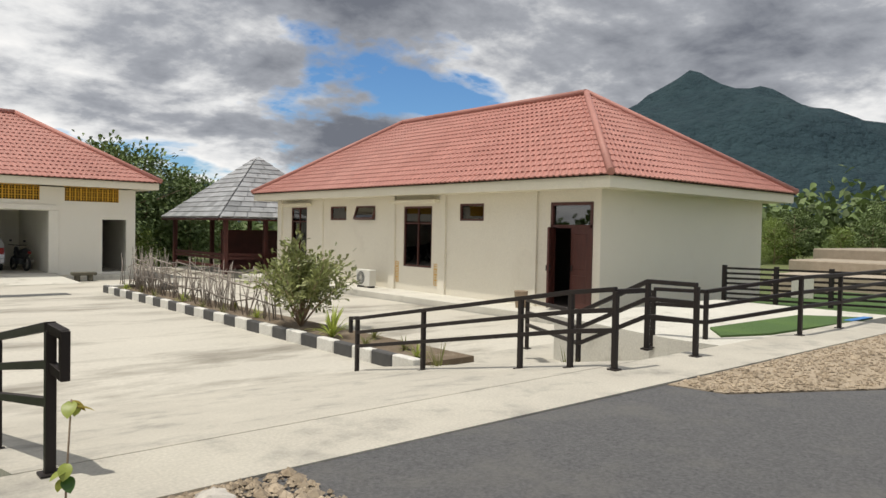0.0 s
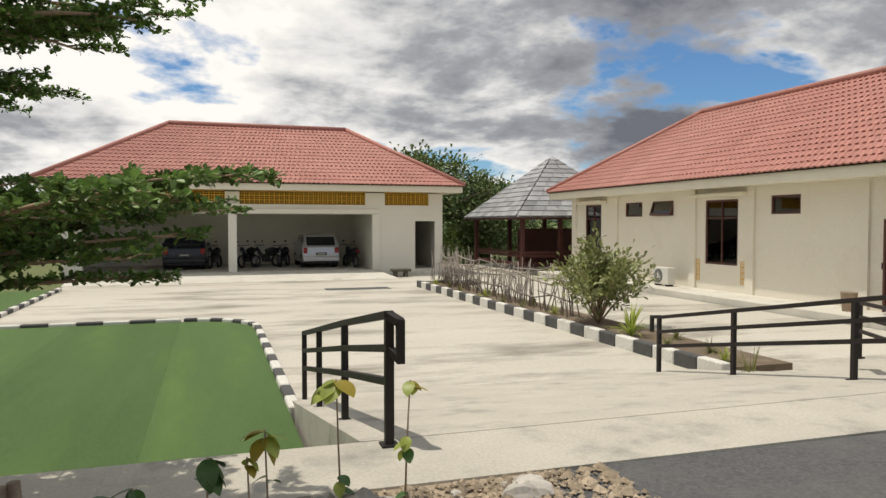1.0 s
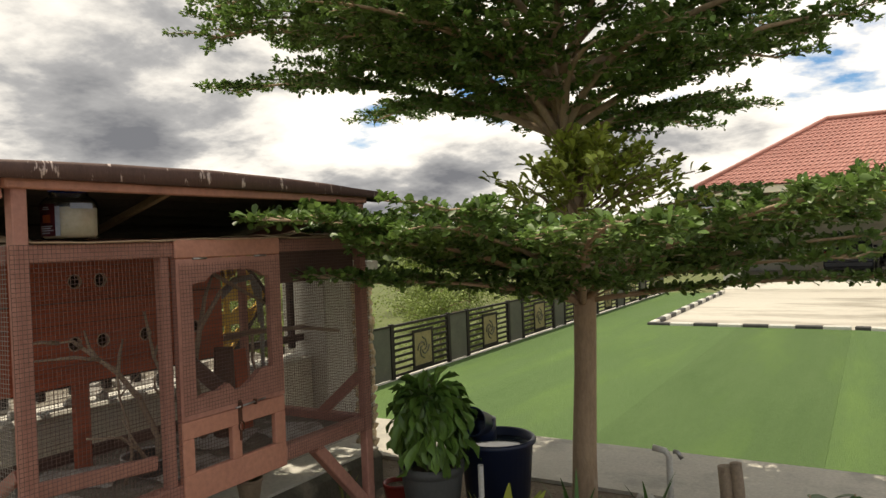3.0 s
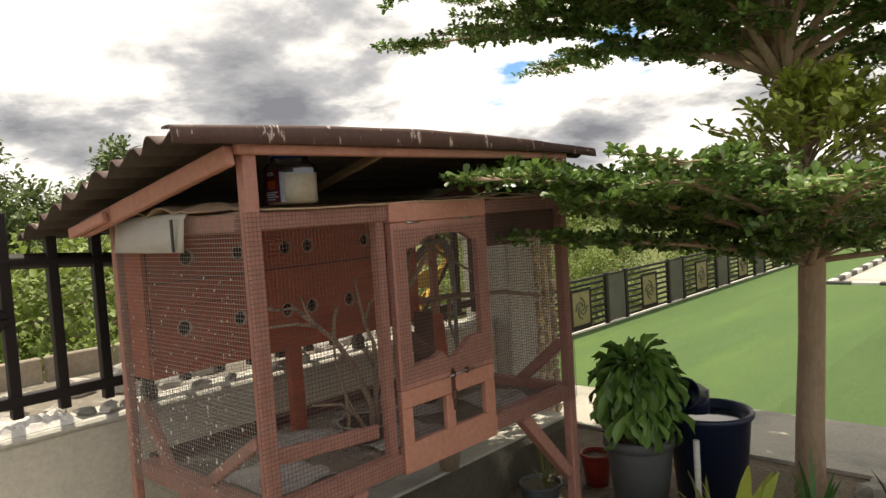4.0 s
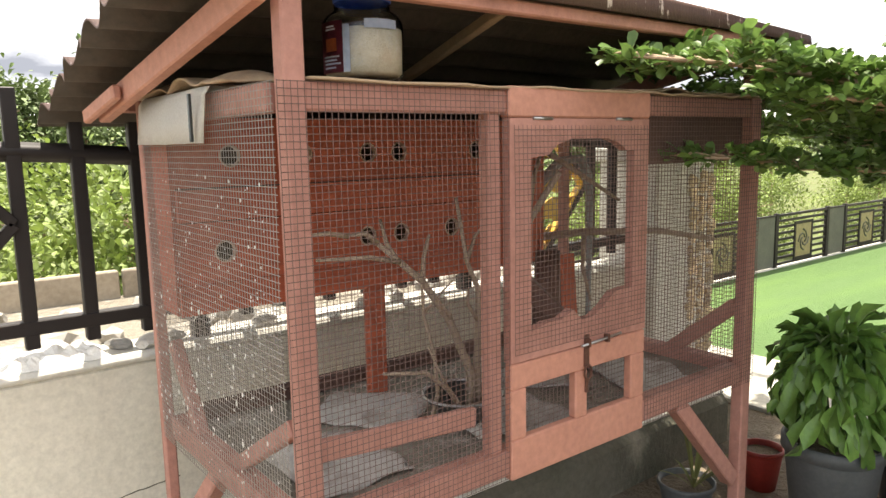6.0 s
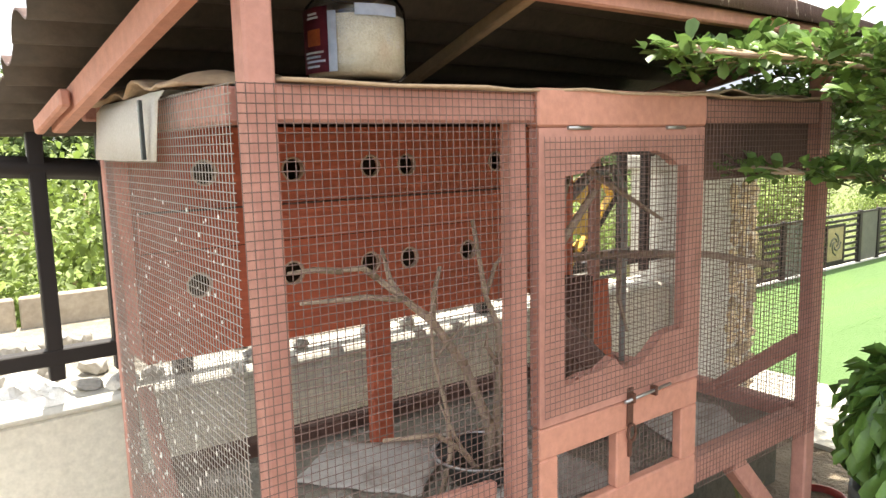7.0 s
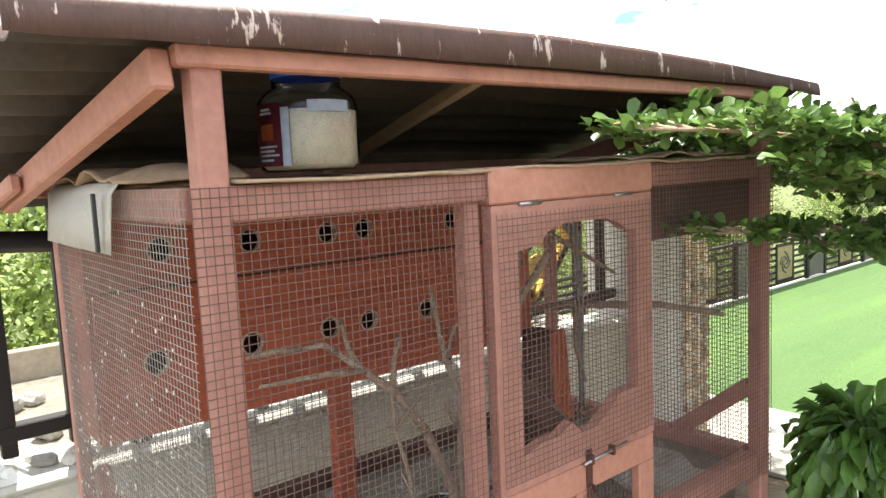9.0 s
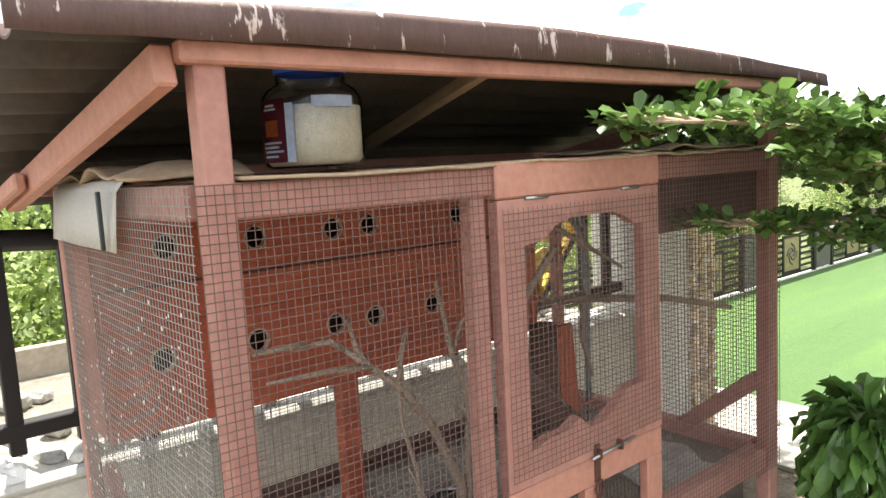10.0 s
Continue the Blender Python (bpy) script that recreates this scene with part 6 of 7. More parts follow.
for x, y, k in ((-9.0, 0.8, 0.95), (-8.6, 5.2, 0.8), (-10.2, 6.8, 1.0), (-9.4, 9.0, 0.62), (-9.8, 11.5, 0.6), (-9.2, 14.2, 0.55), (-10, 17, 0.6), (-9.6, 20, 0.55), (-10.2, 23.5, 0.6), (-8.2, 3.4, 0.72), (-8.4, -0.9, 0.85), (-11.0, 4.6, 1.05), (-7.2, 1.9, 0.6), (10.3, 40.5, 0.9), (12.0, 39.8, 0.8)):
    copy_thing(W3, pose(x, y, -1.5 - 0.5 * (y < 8), 0, 0, ROT())).scale = (k, k, k)
for x, y, k in ((-33, 14.5, 0.8), (20.5, 56, 0.85)):
    copy_thing(W4, pose(x, y, -1.0, 0, 0, ROT())).scale = (k, k, k)
# woods to the far side of the house
for i in range(22):
    a = i / 21
    x, y = 62 + 40 * a + rng.uniform(-6, 6), 44 - 34 * a + rng.uniform(-7, 7)
    k = rng.uniform(0.75, 1.15)
    copy_thing((W2, W1)[i % 2], pose(x, y, -2.0, 0, 0, ROT())).scale = (k, k, k)


def far_wood(name, x0, y0, x1, y1, depth, z, top, n, label):
    """Distant woods: many tapered clumps of leaves in one mesh."""
    r = np.random.RandomState(n)
    u, v = r.uniform(0, 1, n), r.uniform(0, 1, n)
    c = np.stack([x0 + (x1 - x0) * u + (y1 - y0) * 0 + depth * (v - 0.5), y0 + (y1 - y0) * u + depth * (r.uniform(0, 1, n) - 0.5), z + top * r.uniform(0.1, 1, n) * (0.6 + 0.4 * np.sin(u * 37) * np.sin(u * 11))], 1)
    at = np.repeat(c, 9, 0) + r.normal(0, 0.9, (n * 9, 3)) * np.array([1, 1, 0.8])
    ob = leaves(name, at, unit(r.normal(0, 1, (n * 9, 3))), 1.3, LEAF_FAR, None, n, 0.7, 0.1, 0.3)
    tagged(ob, label, "woods", kind="stuff")


far_wood("far_woods", -60, 10, -45, 75, 14, -2, 5.5, 900, "distant mixed green woods behind the lawn")
far_wood("far_woods", -45, 75, 40, 78, 14, -2, 6.5, 900, "distant mixed green woods behind the garage")
far_wood("far_woods", 70, 66, 150, 10, 18, -2, 11.5, 1300, "distant mixed green woods behind the house")

# the mountain and the low hills, their distance haze painted as blue colour
def hill(name, cx, cy, peak, width, depth, ang, mat, seed, label, power=1.25, rough=0.10):
    verts, faces = [], []
    n, m = 90, 30
    ca, sa = math.cos(ang), math.sin(ang)
    for j in range(m + 1):
        for i in range(n + 1):
            u, v = i / n * 2 - 1, j / m * 2 - 1
            d = math.hypot(u, v * 0.9)
            h = max(0, 1 - d) ** power
            ridge = noise.fractal(Vector((u * 3.2 + seed, v * 3.2, seed)), 1.0, 2.0, 5)
            z = peak * (h * (1 + rough * ridge * 2.2) + rough * 0.35 * abs(ridge) * min(1, h * 8)) - 12
            x, y = u * width, v * depth
            verts.append((cx + x * ca - y * sa, cy + x * sa + y * ca, z))
    for j in range(m):
        for i in range(n):
            a = j * (n + 1) + i
            faces.append((a, a + 1, a + n + 2, a + n + 1))
    tagged(raw(name, verts, faces, mat, None, True), label, "mountain", kind="structure")


hill("mountain", 1985, 1165, 500, 1350, 900, math.atan2(-1947, 1200), HAZY_MOUNTAIN, 3.3, "blue-green haze-tinted forested mountain peak on the horizon", 0.95, 0.10)
hill("far_hill", 620, 1650, 120, 1300, 500, math.atan2(-620, 1650), HAZY_MOUNTAIN, 8.1, "low blue forested hills on the horizon", 0.8, 0.12)

# ---- planted things ----
def bush(x, y, z):
    rng = random.Random(31)
    t = thing("planter_shrub", "rounded open shrub with dull green leaves in the planter", "shrub", loc=(x, y, z))
    bm = bmesh.new()
    at, way = [], []
    for i in range(34):
        a, lean = rng.uniform(0, 6.28), rng.uniform(0.08, 1.0)
        L = rng.uniform(1.1, 1.95)
        e = Vector((math.cos(a) * lean * 1.25, math.sin(a) * lean * 1.3, L * (1 - 0.36 * lean)))
        m = Vector((e.x * 0.35, e.y * 0.35, e.z * 0.45))
        tube(bm, [(0, 0, 0), m, e], [0.016, 0.011, 0.004], 5)
        for k in range(9):
            p = m.lerp(e, 0.12 + 0.88 * k / 8)
            for _ in range(11):
                o = Vector((rng.gauss(0, 1), rng.gauss(0, 1), rng.gauss(0, 0.8))) * 0.10
                at.append(tuple(p + o))
                way.append(tuple(o * 6 + e * 0.4 + Vector((0, 0, 0.3))))
    part("stem", bm, BARK, t)
    tagged(leaves("foliage", np.array(at), np.array(way), 0.125, LEAF_BUSH, t, 31, 0.48, 0.1, 0.5), "dull green leaves", kind="stuff")


bush(7.05, 13.9, YARD + 0.1)


def sapling(x, y, h, top, low, lab, seed, green=True, n=6):
    rng = random.Random(seed)
    t = thing("sapling", lab, "sapling", "saplings by the footpath", loc=(x, y, -0.02))
    lean = rng.uniform(-0.03, 0.03)
    part("stem", tube(bmesh.new(), [(0, 0, 0), (lean * 0.5, 0.01, h * 0.5), (lean, 0, h)], [0.006, 0.005, 0.004], 6), TWIG if not green else BARK, t)

    def big_leaf(p, az, size, mat, droop):
        bm = bmesh.new()
        n = 7
        rows = []
        for i in range(n):
            u = i / (n - 1)
            w = size * 0.40 * math.sin(math.pi * min(1, 0.08 + u * 0.92)) ** 0.7
            c = Vector((u * size, 0, -droop * size * u * u))
            rows.append([bm.verts.new(c + Vector((0, -w, 0.16 * w))), bm.verts.new(c), bm.verts.new(c + Vector((0, w, 0.16 * w)))])
        for a, b in zip(rows, rows[1:]):
            bm.faces.new((a[0], a[1], b[1], b[0])).smooth = True
            bm.faces.new((a[1], a[2], b[2], b[1])).smooth = True
        o = part("leaf", bm, mat, t)
        o.location, o.rotation_euler = p, (rng.uniform(-0.3, 0.3), rng.uniform(-0.2, 0.7), az)

    for k in range(n):
        big_leaf((lean, 0, h - 0.01 - 0.03 * (k // 3)), rng.uniform(0, 6.28), rng.uniform(0.7, 1.1) * top, (LEAF_YOUNG if k % 3 else YELLOW_LEAF) if not green else LEAF_DEEP, rng.uniform(0.2, 0.6))
    for k in range(low):
        big_leaf((lean * 0.4, 0, h * rng.uniform(0.08, 0.55)), rng.uniform(0, 6.28), 0.075, LEAF_YOUNG if k % 2 else LEAF_DEEP, 0.4)


sapling(-0.05, 4.12, 0.66, 0.13, 5, "thin sapling with a few large yellowing leaves", 1, False, 6)
sapling(0.27, 4.12, 0.63, 0.10, 6, "thin sapling with wilting yellow leaves", 2, False, 4)
sapling(-0.40, 4.02, 0.47, 0.11, 2, "thin sapling with mottled yellow-green leaves", 3, False, 7)
sapling(-0.48, 4.0, 0.36, 0.07, 1, "thin sapling with a withered leaf", 4, False, 4)
sapling(-0.67, 3.92, 0.40, 0.12, 9, "bushy sapling with dark green leaves", 5, True, 10)
sapling(-0.98, 3.92, 0.30, 0.10, 5, "short sapling with dark green leaves", 6, True, 7)
sapling(-1.12, 3.95, 0.26, 0.09, 5, "short sapling with dark green leaves", 7, True, 6)
sapling(-0.83, 3.95, 0.16, 0.09, 6, "short sapling with dark green leaves", 8, True, 6)


def strap_plant(name, x, y, z, n, length, width, mat, lab, seed, arch=0.9, lift=0.8, category="plant"):
    """Long arching leaves from one point, each a bent strip."""
    rng = random.Random(seed)
    verts, faces = [], []
    for i in range(n):
        az, L = rng.uniform(0, 6.28), length * rng.uniform(0.6, 1.1)
        tilt = rng.uniform(0.15, 1.0)
        d = Vector((math.cos(az), math.sin(az), 0))
        s = Vector((-d.y, d.x, 0))
        k = len(verts)
        seg = 6
        for j in range(seg + 1):
            u = j / seg
            c = d * L * (tilt * u + 0.25 * arch * u * u) * 0.8 + Vector((0, 0, L * (lift * u * (1.15 - 0.55 * tilt) - 0.75 * arch * tilt * u * u)))
            w = width * math.sin(math.pi * (0.10 + 0.88 * u)) ** 0.8 / 2
            verts += [tuple(c - s * w + Vector((0, 0, w * 0.3))), tuple(c), tuple(c + s * w + Vector((0, 0, w * 0.3)))]
        for j in range(seg):
            a = k + j * 3
            faces += [(a, a + 1, a + 4, a + 3), (a + 1, a + 2, a + 5, a + 4)]
    ob = raw(name, verts, faces, mat, None, True)
    ob.location = (x, y, z)
    return tagged(ob, lab, category)


strap_plant("strap_leaf_plant", -2.13, 3.05, -0.02, 26, 0.50, 0.065, LEAF_YOUNG, "clump of broad bright green strap leaves in the bed", 3, 0.6, 1.0)
strap_plant("strap_leaf_plant", -1.98, 3.45, -0.02, 34, 0.40, 0.022, LEAF_DEEP, "tuft of narrow green leaves in the bed", 4, 0.9, 1.0)
strap_plant("strap_leaf_plant", -1.75, 3.75, -0.02, 30, 0.34, 0.02, LEAF_DEEP, "tuft of narrow green leaves by the tree trunk", 5, 0.9, 1.0)
strap_plant("strap_leaf_plant", -2.35, 3.35, -0.02, 26, 0.30, 0.02, GRASSY, "tuft of narrow pale leaves by the bucket", 6, 0.9, 1.0)
strap_plant("planter_grass", 6.75, 12.2, YARD + 0.1, 60, 0.65, 0.035, LEAF_YOUNG, "tall bright green grass clump in the planter", 7, 0.8, 1.2)
strap_plant("dry_grass", 6.6, 6.4, YARD + 0.02, 50, 0.55, 0.02, GRASSY, "dry yellow-green grass clump in the courtyard", 8, 0.5, 1.3)
strap_plant("dry_grass", 6.1, 8.35, -0.78, 40, 0.5, 0.014, GRASSY, "dry weed clump beside the handrail", 9, 0.5, 1.3)
for i, (x, y) in enumerate(((6.7, 9.6), (7.0, 10.3), (6.6, 10.9), (6.9, 15.6), (6.6, 16.8), (6.7, 18.2), (6.8, 19.8), (6.6, 21.4), (6.8, 23.0), (6.7, 24.2), (7.3, 11.6), (7.2, 17.4), (7.2, 20.6))):
    strap_plant("planter_weed", x, y, YARD + 0.1, 46, 0.34, 0.016, GRASSY if i % 3 else LEAF_YOUNG, "low weed tuft in the planter", 20 + i, 0.8, 0.9)["group"] = "weeds in the planter"
for i, (x, y) in enumerate(((-3.05, 3.22), (-3.37, 2.93))):
    strap_plant("pot_stalks", x, y, (0.09, 0.28)[i], 12, (0.22, 0.09)[i], 0.012, (GRASSY, LEAF_DEEP)[i], "thin stalks growing in a small pot", 40 + i, 0.5, 1.2)

# drooping leafy plant in the large pot
rng = random.Random(9)
at, way = [], []
for i in range(560):
    a, r = rng.uniform(0, 6.28), rng.uniform(0.02, 0.16)
    zz = 0.70 - 2.4 * r * r - rng.uniform(0, 0.24) * (r / 0.17) ** 0.5
    at.append((POT_AT[0] + r * math.cos(a), POT_AT[1] + r * math.sin(a), zz))
    way.append((math.cos(a) * 0.6, math.sin(a) * 0.6, -1.1 if r > 0.08 else 0.1))
pl = thing("drooping_plant", "dense potted plant with broad drooping green leaves", "plant")
tagged(leaves("foliage", np.array(at), np.array(way), 0.115, LEAF_BROAD, pl, 9, 0.34, 0.30, 0.34), "broad drooping green leaves", kind="stuff")
bm = bmesh.new()
for i in range(14):
    a = rng.uniform(0, 6.28)
    tube(bm, [(POT_AT[0], POT_AT[1], 0.28), (POT_AT[0] + 0.06 * math.cos(a), POT_AT[1] + 0.06 * math.sin(a), 0.5), (POT_AT[0] + 0.15 * math.cos(a), POT_AT[1] + 0.15 * math.sin(a), 0.66)], [0.008, 0.006, 0.003], 5)
part("stem", bm, LEAF_DEEP, pl)

# twig fence along the planter
STICK = material("grey weathered sticks", (0.34, 0.30, 0.26), (0.22, 0.19, 0.165), rough=0.95, scale=3, fine=40, bump=0.3, objrand=0.25)
rng = random.Random(17)
tf = thing("twig_fence", "rickety fence of tangled grey dry sticks along the planter", "fence")
for i in range(120):
    y = rng.uniform(14.9, 24.6)
    x = 7.05 + rng.uniform(-0.2, 0.25)
    h = rng.uniform(0.8, 1.35)
    e = (x + rng.uniform(-0.25, 0.25), y + rng.uniform(-0.35, 0.35), YARD + h)
    part("stick", tube(bmesh.new(), [(x, y, YARD + 0.05), ((x + e[0]) / 2 + rng.uniform(-0.06, 0.06), (y + e[1]) / 2 + rng.uniform(-0.06, 0.06), YARD + h * 0.5), e], [0.016, 0.013, 0.007], 5), STICK, tf)
for z, n in ((0.45, 9), (0.85, 9), (1.1, 6)):
    for i in range(n):
        y0 = 15 + i * 9.4 / n
        y1 = y0 + 1.9
        part("rail_stick", tube(bmesh.new(), [(7.05, y0, YARD + z + rng.uniform(-0.12, 0.12)), (7.0, (y0 + y1) / 2, YARD + z + rng.uniform(-0.12, 0.12)), (7.08, y1, YARD + z + rng.uniform(-0.12, 0.12))], [0.02, 0.018, 0.012], 5), STICK, tf)
for i in range(46):
    y = rng.uniform(22.6, 25.2)
    x = 7.2 + rng.uniform(-0.5, 0.6)
    part("brush_stick", tube(bmesh.new(), [(x, y, YARD + 0.05), (x + rng.uniform(-0.2, 0.2), y + rng.uniform(-0.2, 0.2), YARD + rng.uniform(0.8, 1.5))], [0.014, 0.005], 4), STICK, tf)

# ---- gazebo ----
gz = thing("gazebo", "open red timber gazebo with a grey shingled pyramid roof", "gazebo")
GX, GYC, GH, GE, GP = 15.2, 32.4, 3.35, 1.75, 4.72
RED_TIMBER = material("dark red painted timber", (0.095, 0.022, 0.018), (0.055, 0.016, 0.013), rough=0.6, scale=3, fine=40, bump=0.2)
apex = Vector((GX, GYC, GP))
cor = [Vector((GX + a * GH, GYC + b * GH, GE)) for a, b in ((-1, -1), (1, -1), (1, 1), (-1, 1))]
for p, q in zip(cor, cor[1:] + cor[:1]):
    rows = 13
    side = part("roof_side", bmesh.new(), ROOF_GREY, gz, "grey weathered shingles")
    bm = bmesh.new()
    bm.faces.new([bm.verts.new(v - Vector((0, 0, 0.05))) for v in (p, q, apex)])
    bm.to_mesh(side.data)
    bm.free()
    if q is cor[3] or p is cor[1]:
        continue
    up = (apex - (p + q) / 2)
    nrm = (q - p).cross(up).normalized()
    for i in range(rows):
        lo, hi = i / rows, min(1, (i + 1.25) / rows)
        n = max(1, round((q - p).length * (1 - lo) / 0.62))
        for j in range(n):
            a0, a1 = p.lerp(apex, lo).lerp(q.lerp(apex, lo), (j + 0.03) / n), p.lerp(apex, lo).lerp(q.lerp(apex, lo), (j + 0.97) / n)
            b1, b0 = p.lerp(apex, hi).lerp(q.lerp(apex, hi), (j + 0.97) / n), p.lerp(apex, hi).lerp(q.lerp(apex, hi), (j + 0.03) / n)
            bm = bmesh.new()
            f = [bm.verts.new(v) for v in (a0 + nrm * 0.05, a1 + nrm * 0.05, b1 + nrm * 0.012, b0 + nrm * 0.012, a0 + nrm * 0.015, a1 + nrm * 0.015)]
            bm.faces.new(f[:4])
            bm.faces.new((f[4], f[5], f[1], f[0]))
            part("shingle", bm, ROOF_GREY, side)
part("eave_board", bbox(GX - GH, GX + GH, GYC - GH + 0.02, GYC - GH + 0.08, GE - 0.14, GE - 0.02), RED_TIMBER, gz)
part("eave_board", bbox(GX - GH + 0.02, GX - GH + 0.08, GYC - GH, GYC + GH, GE - 0.14, GE - 0.02), RED_TIMBER, gz)
for a in (-0.85, -0.3, 0.3, 0.85):
    for b in (-0.85, 0.85):
        part("column", bbox(GX + a * GH - 0.09, GX + a * GH + 0.09, GYC + b * GH - 0.09, GYC + b * GH + 0.09, YARD, GE - 0.02, 0.01), RED_TIMBER, gz)
for z in (-0.35, 0.0, 0.15):
    part("balustrade", bbox(GX - 0.85 * GH, GX + 0.85 * GH, GYC - 0.86 * GH, GYC - 0.84 * GH, z - 0.06, z + 0.06), RED_TIMBER, gz)
    part("balustrade", bbox(GX - 0.86 * GH, GX - 0.84 * GH, GYC - 0.85 * GH, GYC + 0.85 * GH, z - 0.06, z + 0.06), RED_TIMBER, gz)
part("inner_screen", bbox(GX - 0.5 * GH, GX + 0.8 * GH, GYC + 0.2, GYC + 0.3, YARD, 1.2), RED_TIMBER, gz)
part("floor_slab", bbox(GX - GH, GX + GH, GYC - GH, GYC + GH, -1.2, YARD + 0.12), CONCRETE2, gz)

# ---- vehicles in the garage ----
TYRE = material("black rubber", (0.018, 0.018, 0.018), rough=0.8, scale=8, fine=60, bump=0.1)
CAR_SILVER = material("silver car paint", (0.50, 0.51, 0.53), (0.46, 0.47, 0.49), rough=0.3, metal=0.5, scale=2, fine=60, bump=0)
CAR_DARK = material("dark blue car paint", (0.015, 0.018, 0.028), rough=0.25, metal=0.3, scale=2, fine=60, bump=0)
CAR_GLASS = material("tinted car glass", (0.012, 0.014, 0.016), rough=0.08, scale=2, fine=30, bump=0)
LAMP_RED = material("red lamp lens", (0.30, 0.01, 0.01), rough=0.2, scale=8, fine=60, bump=0)
PLATE = material("plate", (0.05, 0.05, 0.05), rough=0.5)


def car(x, y, z, w, l, h, paint, label):
    """A hatchback seen from behind; its tail points to -y."""
    t = thing("car", label, "car", "cars in the garage", loc=(x, y, z))
    prof = [(0, 0.32), (0.0, 0.62), (0.06, 0.92), (0.10, 1.0), (0.42, h * 0.98), (0.9, h), (2.0, h), (2.75, 1.02), (l - 0.15, 0.86), (l, 0.62), (l, 0.30), (l - 0.3, 0.22), (0.2, 0.24)]
    bm = bmesh.new()
    ringL, ringR = [], []
    for yy, zz in prof:
        tuck = 0.16 * max(0, (zz - 0.95) / (h - 0.95))
        ringL.append(bm.verts.new((-w / 2 + tuck, yy, zz)))
        ringR.append(bm.verts.new((w / 2 - tuck, yy, zz)))
    n = len(prof)
    for i in range(n):
        j = (i + 1) % n
        bm.faces.new((ringL[i], ringL[j], ringR[j], ringR[i]))
    bm.faces.new(ringL[::-1])
    bm.faces.new(ringR)
    bevelled(bm, 0.05, 2)
    part("body", bm, paint, t)
    part("rear_window", bbox(-w / 2 + 0.20, w / 2 - 0.20, 0, 0.012, 0, 0.46, 0.004, Matrix.Translation((0, 0.085, 1.02)) @ Matrix.Rotation(-0.62, 4, "X")), CAR_GLASS, t)
    part("bumper", bbox(-w / 2 + 0.02, w / 2 - 0.02, -0.07, 0.06, 0.30, 0.52, 0.03), paint, t)
    part("lower_valance", bbox(-w / 2 + 0.10, w / 2 - 0.10, -0.05, 0.05, 0.20, 0.30, 0.02), TYRE, t)
    for s in (-1, 1):
        part("tail_lamp", bbox(s * (w / 2 - 0.13) - 0.09, s * (w / 2 - 0.13) + 0.09, -0.015, 0.05, 0.66, 0.92, 0.02), LAMP_RED, t)
        part("side_window", bbox(s * (w / 2 - 0.10) - 0.012, s * (w / 2 - 0.10) + 0.012, 0.6, 2.3, 1.02, h - 0.12, 0.005), CAR_GLASS, t)
        part("mirror", bbox(s * (w / 2 + 0.08) - 0.08, s * (w / 2 + 0.08) + 0.08, 2.5, 2.6, 0.98, 1.10, 0.02), paint, t)
        for yy in (0.62, l - 0.75):
            wh = part("wheel", bmesh.new(), TYRE, t)
            bm = bmesh.new()
            lathe(bm, [(0.17, -0.09), (0.29, -0.10), (0.31, -0.06), (0.31, 0.06), (0.29, 0.10), (0.17, 0.09)], 24, Matrix.Translation((s * (w / 2 - 0.10), yy, 0.31)) @ Matrix.Rotation(math.pi / 2, 4, "Y"))
            bm.to_mesh(wh.data)
            bm.free()
            bm = bmesh.new()
            lathe(bm, [(0.001, 0.03), (0.15, 0.05), (0.18, 0.08), (0.18, -0.08), (0.001, -0.06)], 20, Matrix.Translation((s * (w / 2 - 0.10), yy, 0.31)) @ Matrix.Rotation(math.pi / 2, 4, "Y"))
            part("rim", bm, STEEL, wh)
    part("number_plate", bbox(-0.24, 0.24, -0.10, -0.07, 0.58, 0.70, 0.005), PLATE, t)
    part("plate_bar", bbox(-0.18, 0.18, -0.104, -0.10, 0.62, 0.66), PALE_CONCRETE, t)
    return t


car(4.05, 33.0, GF, 1.66, 3.7, 1.50, CAR_SILVER, "silver hatchback parked in the garage, tail outwards")
car(-1.75, 33.2, GF, 1.75, 4.2, 1.66, CAR_DARK, "dark blue car parked in the garage, tail outwards")


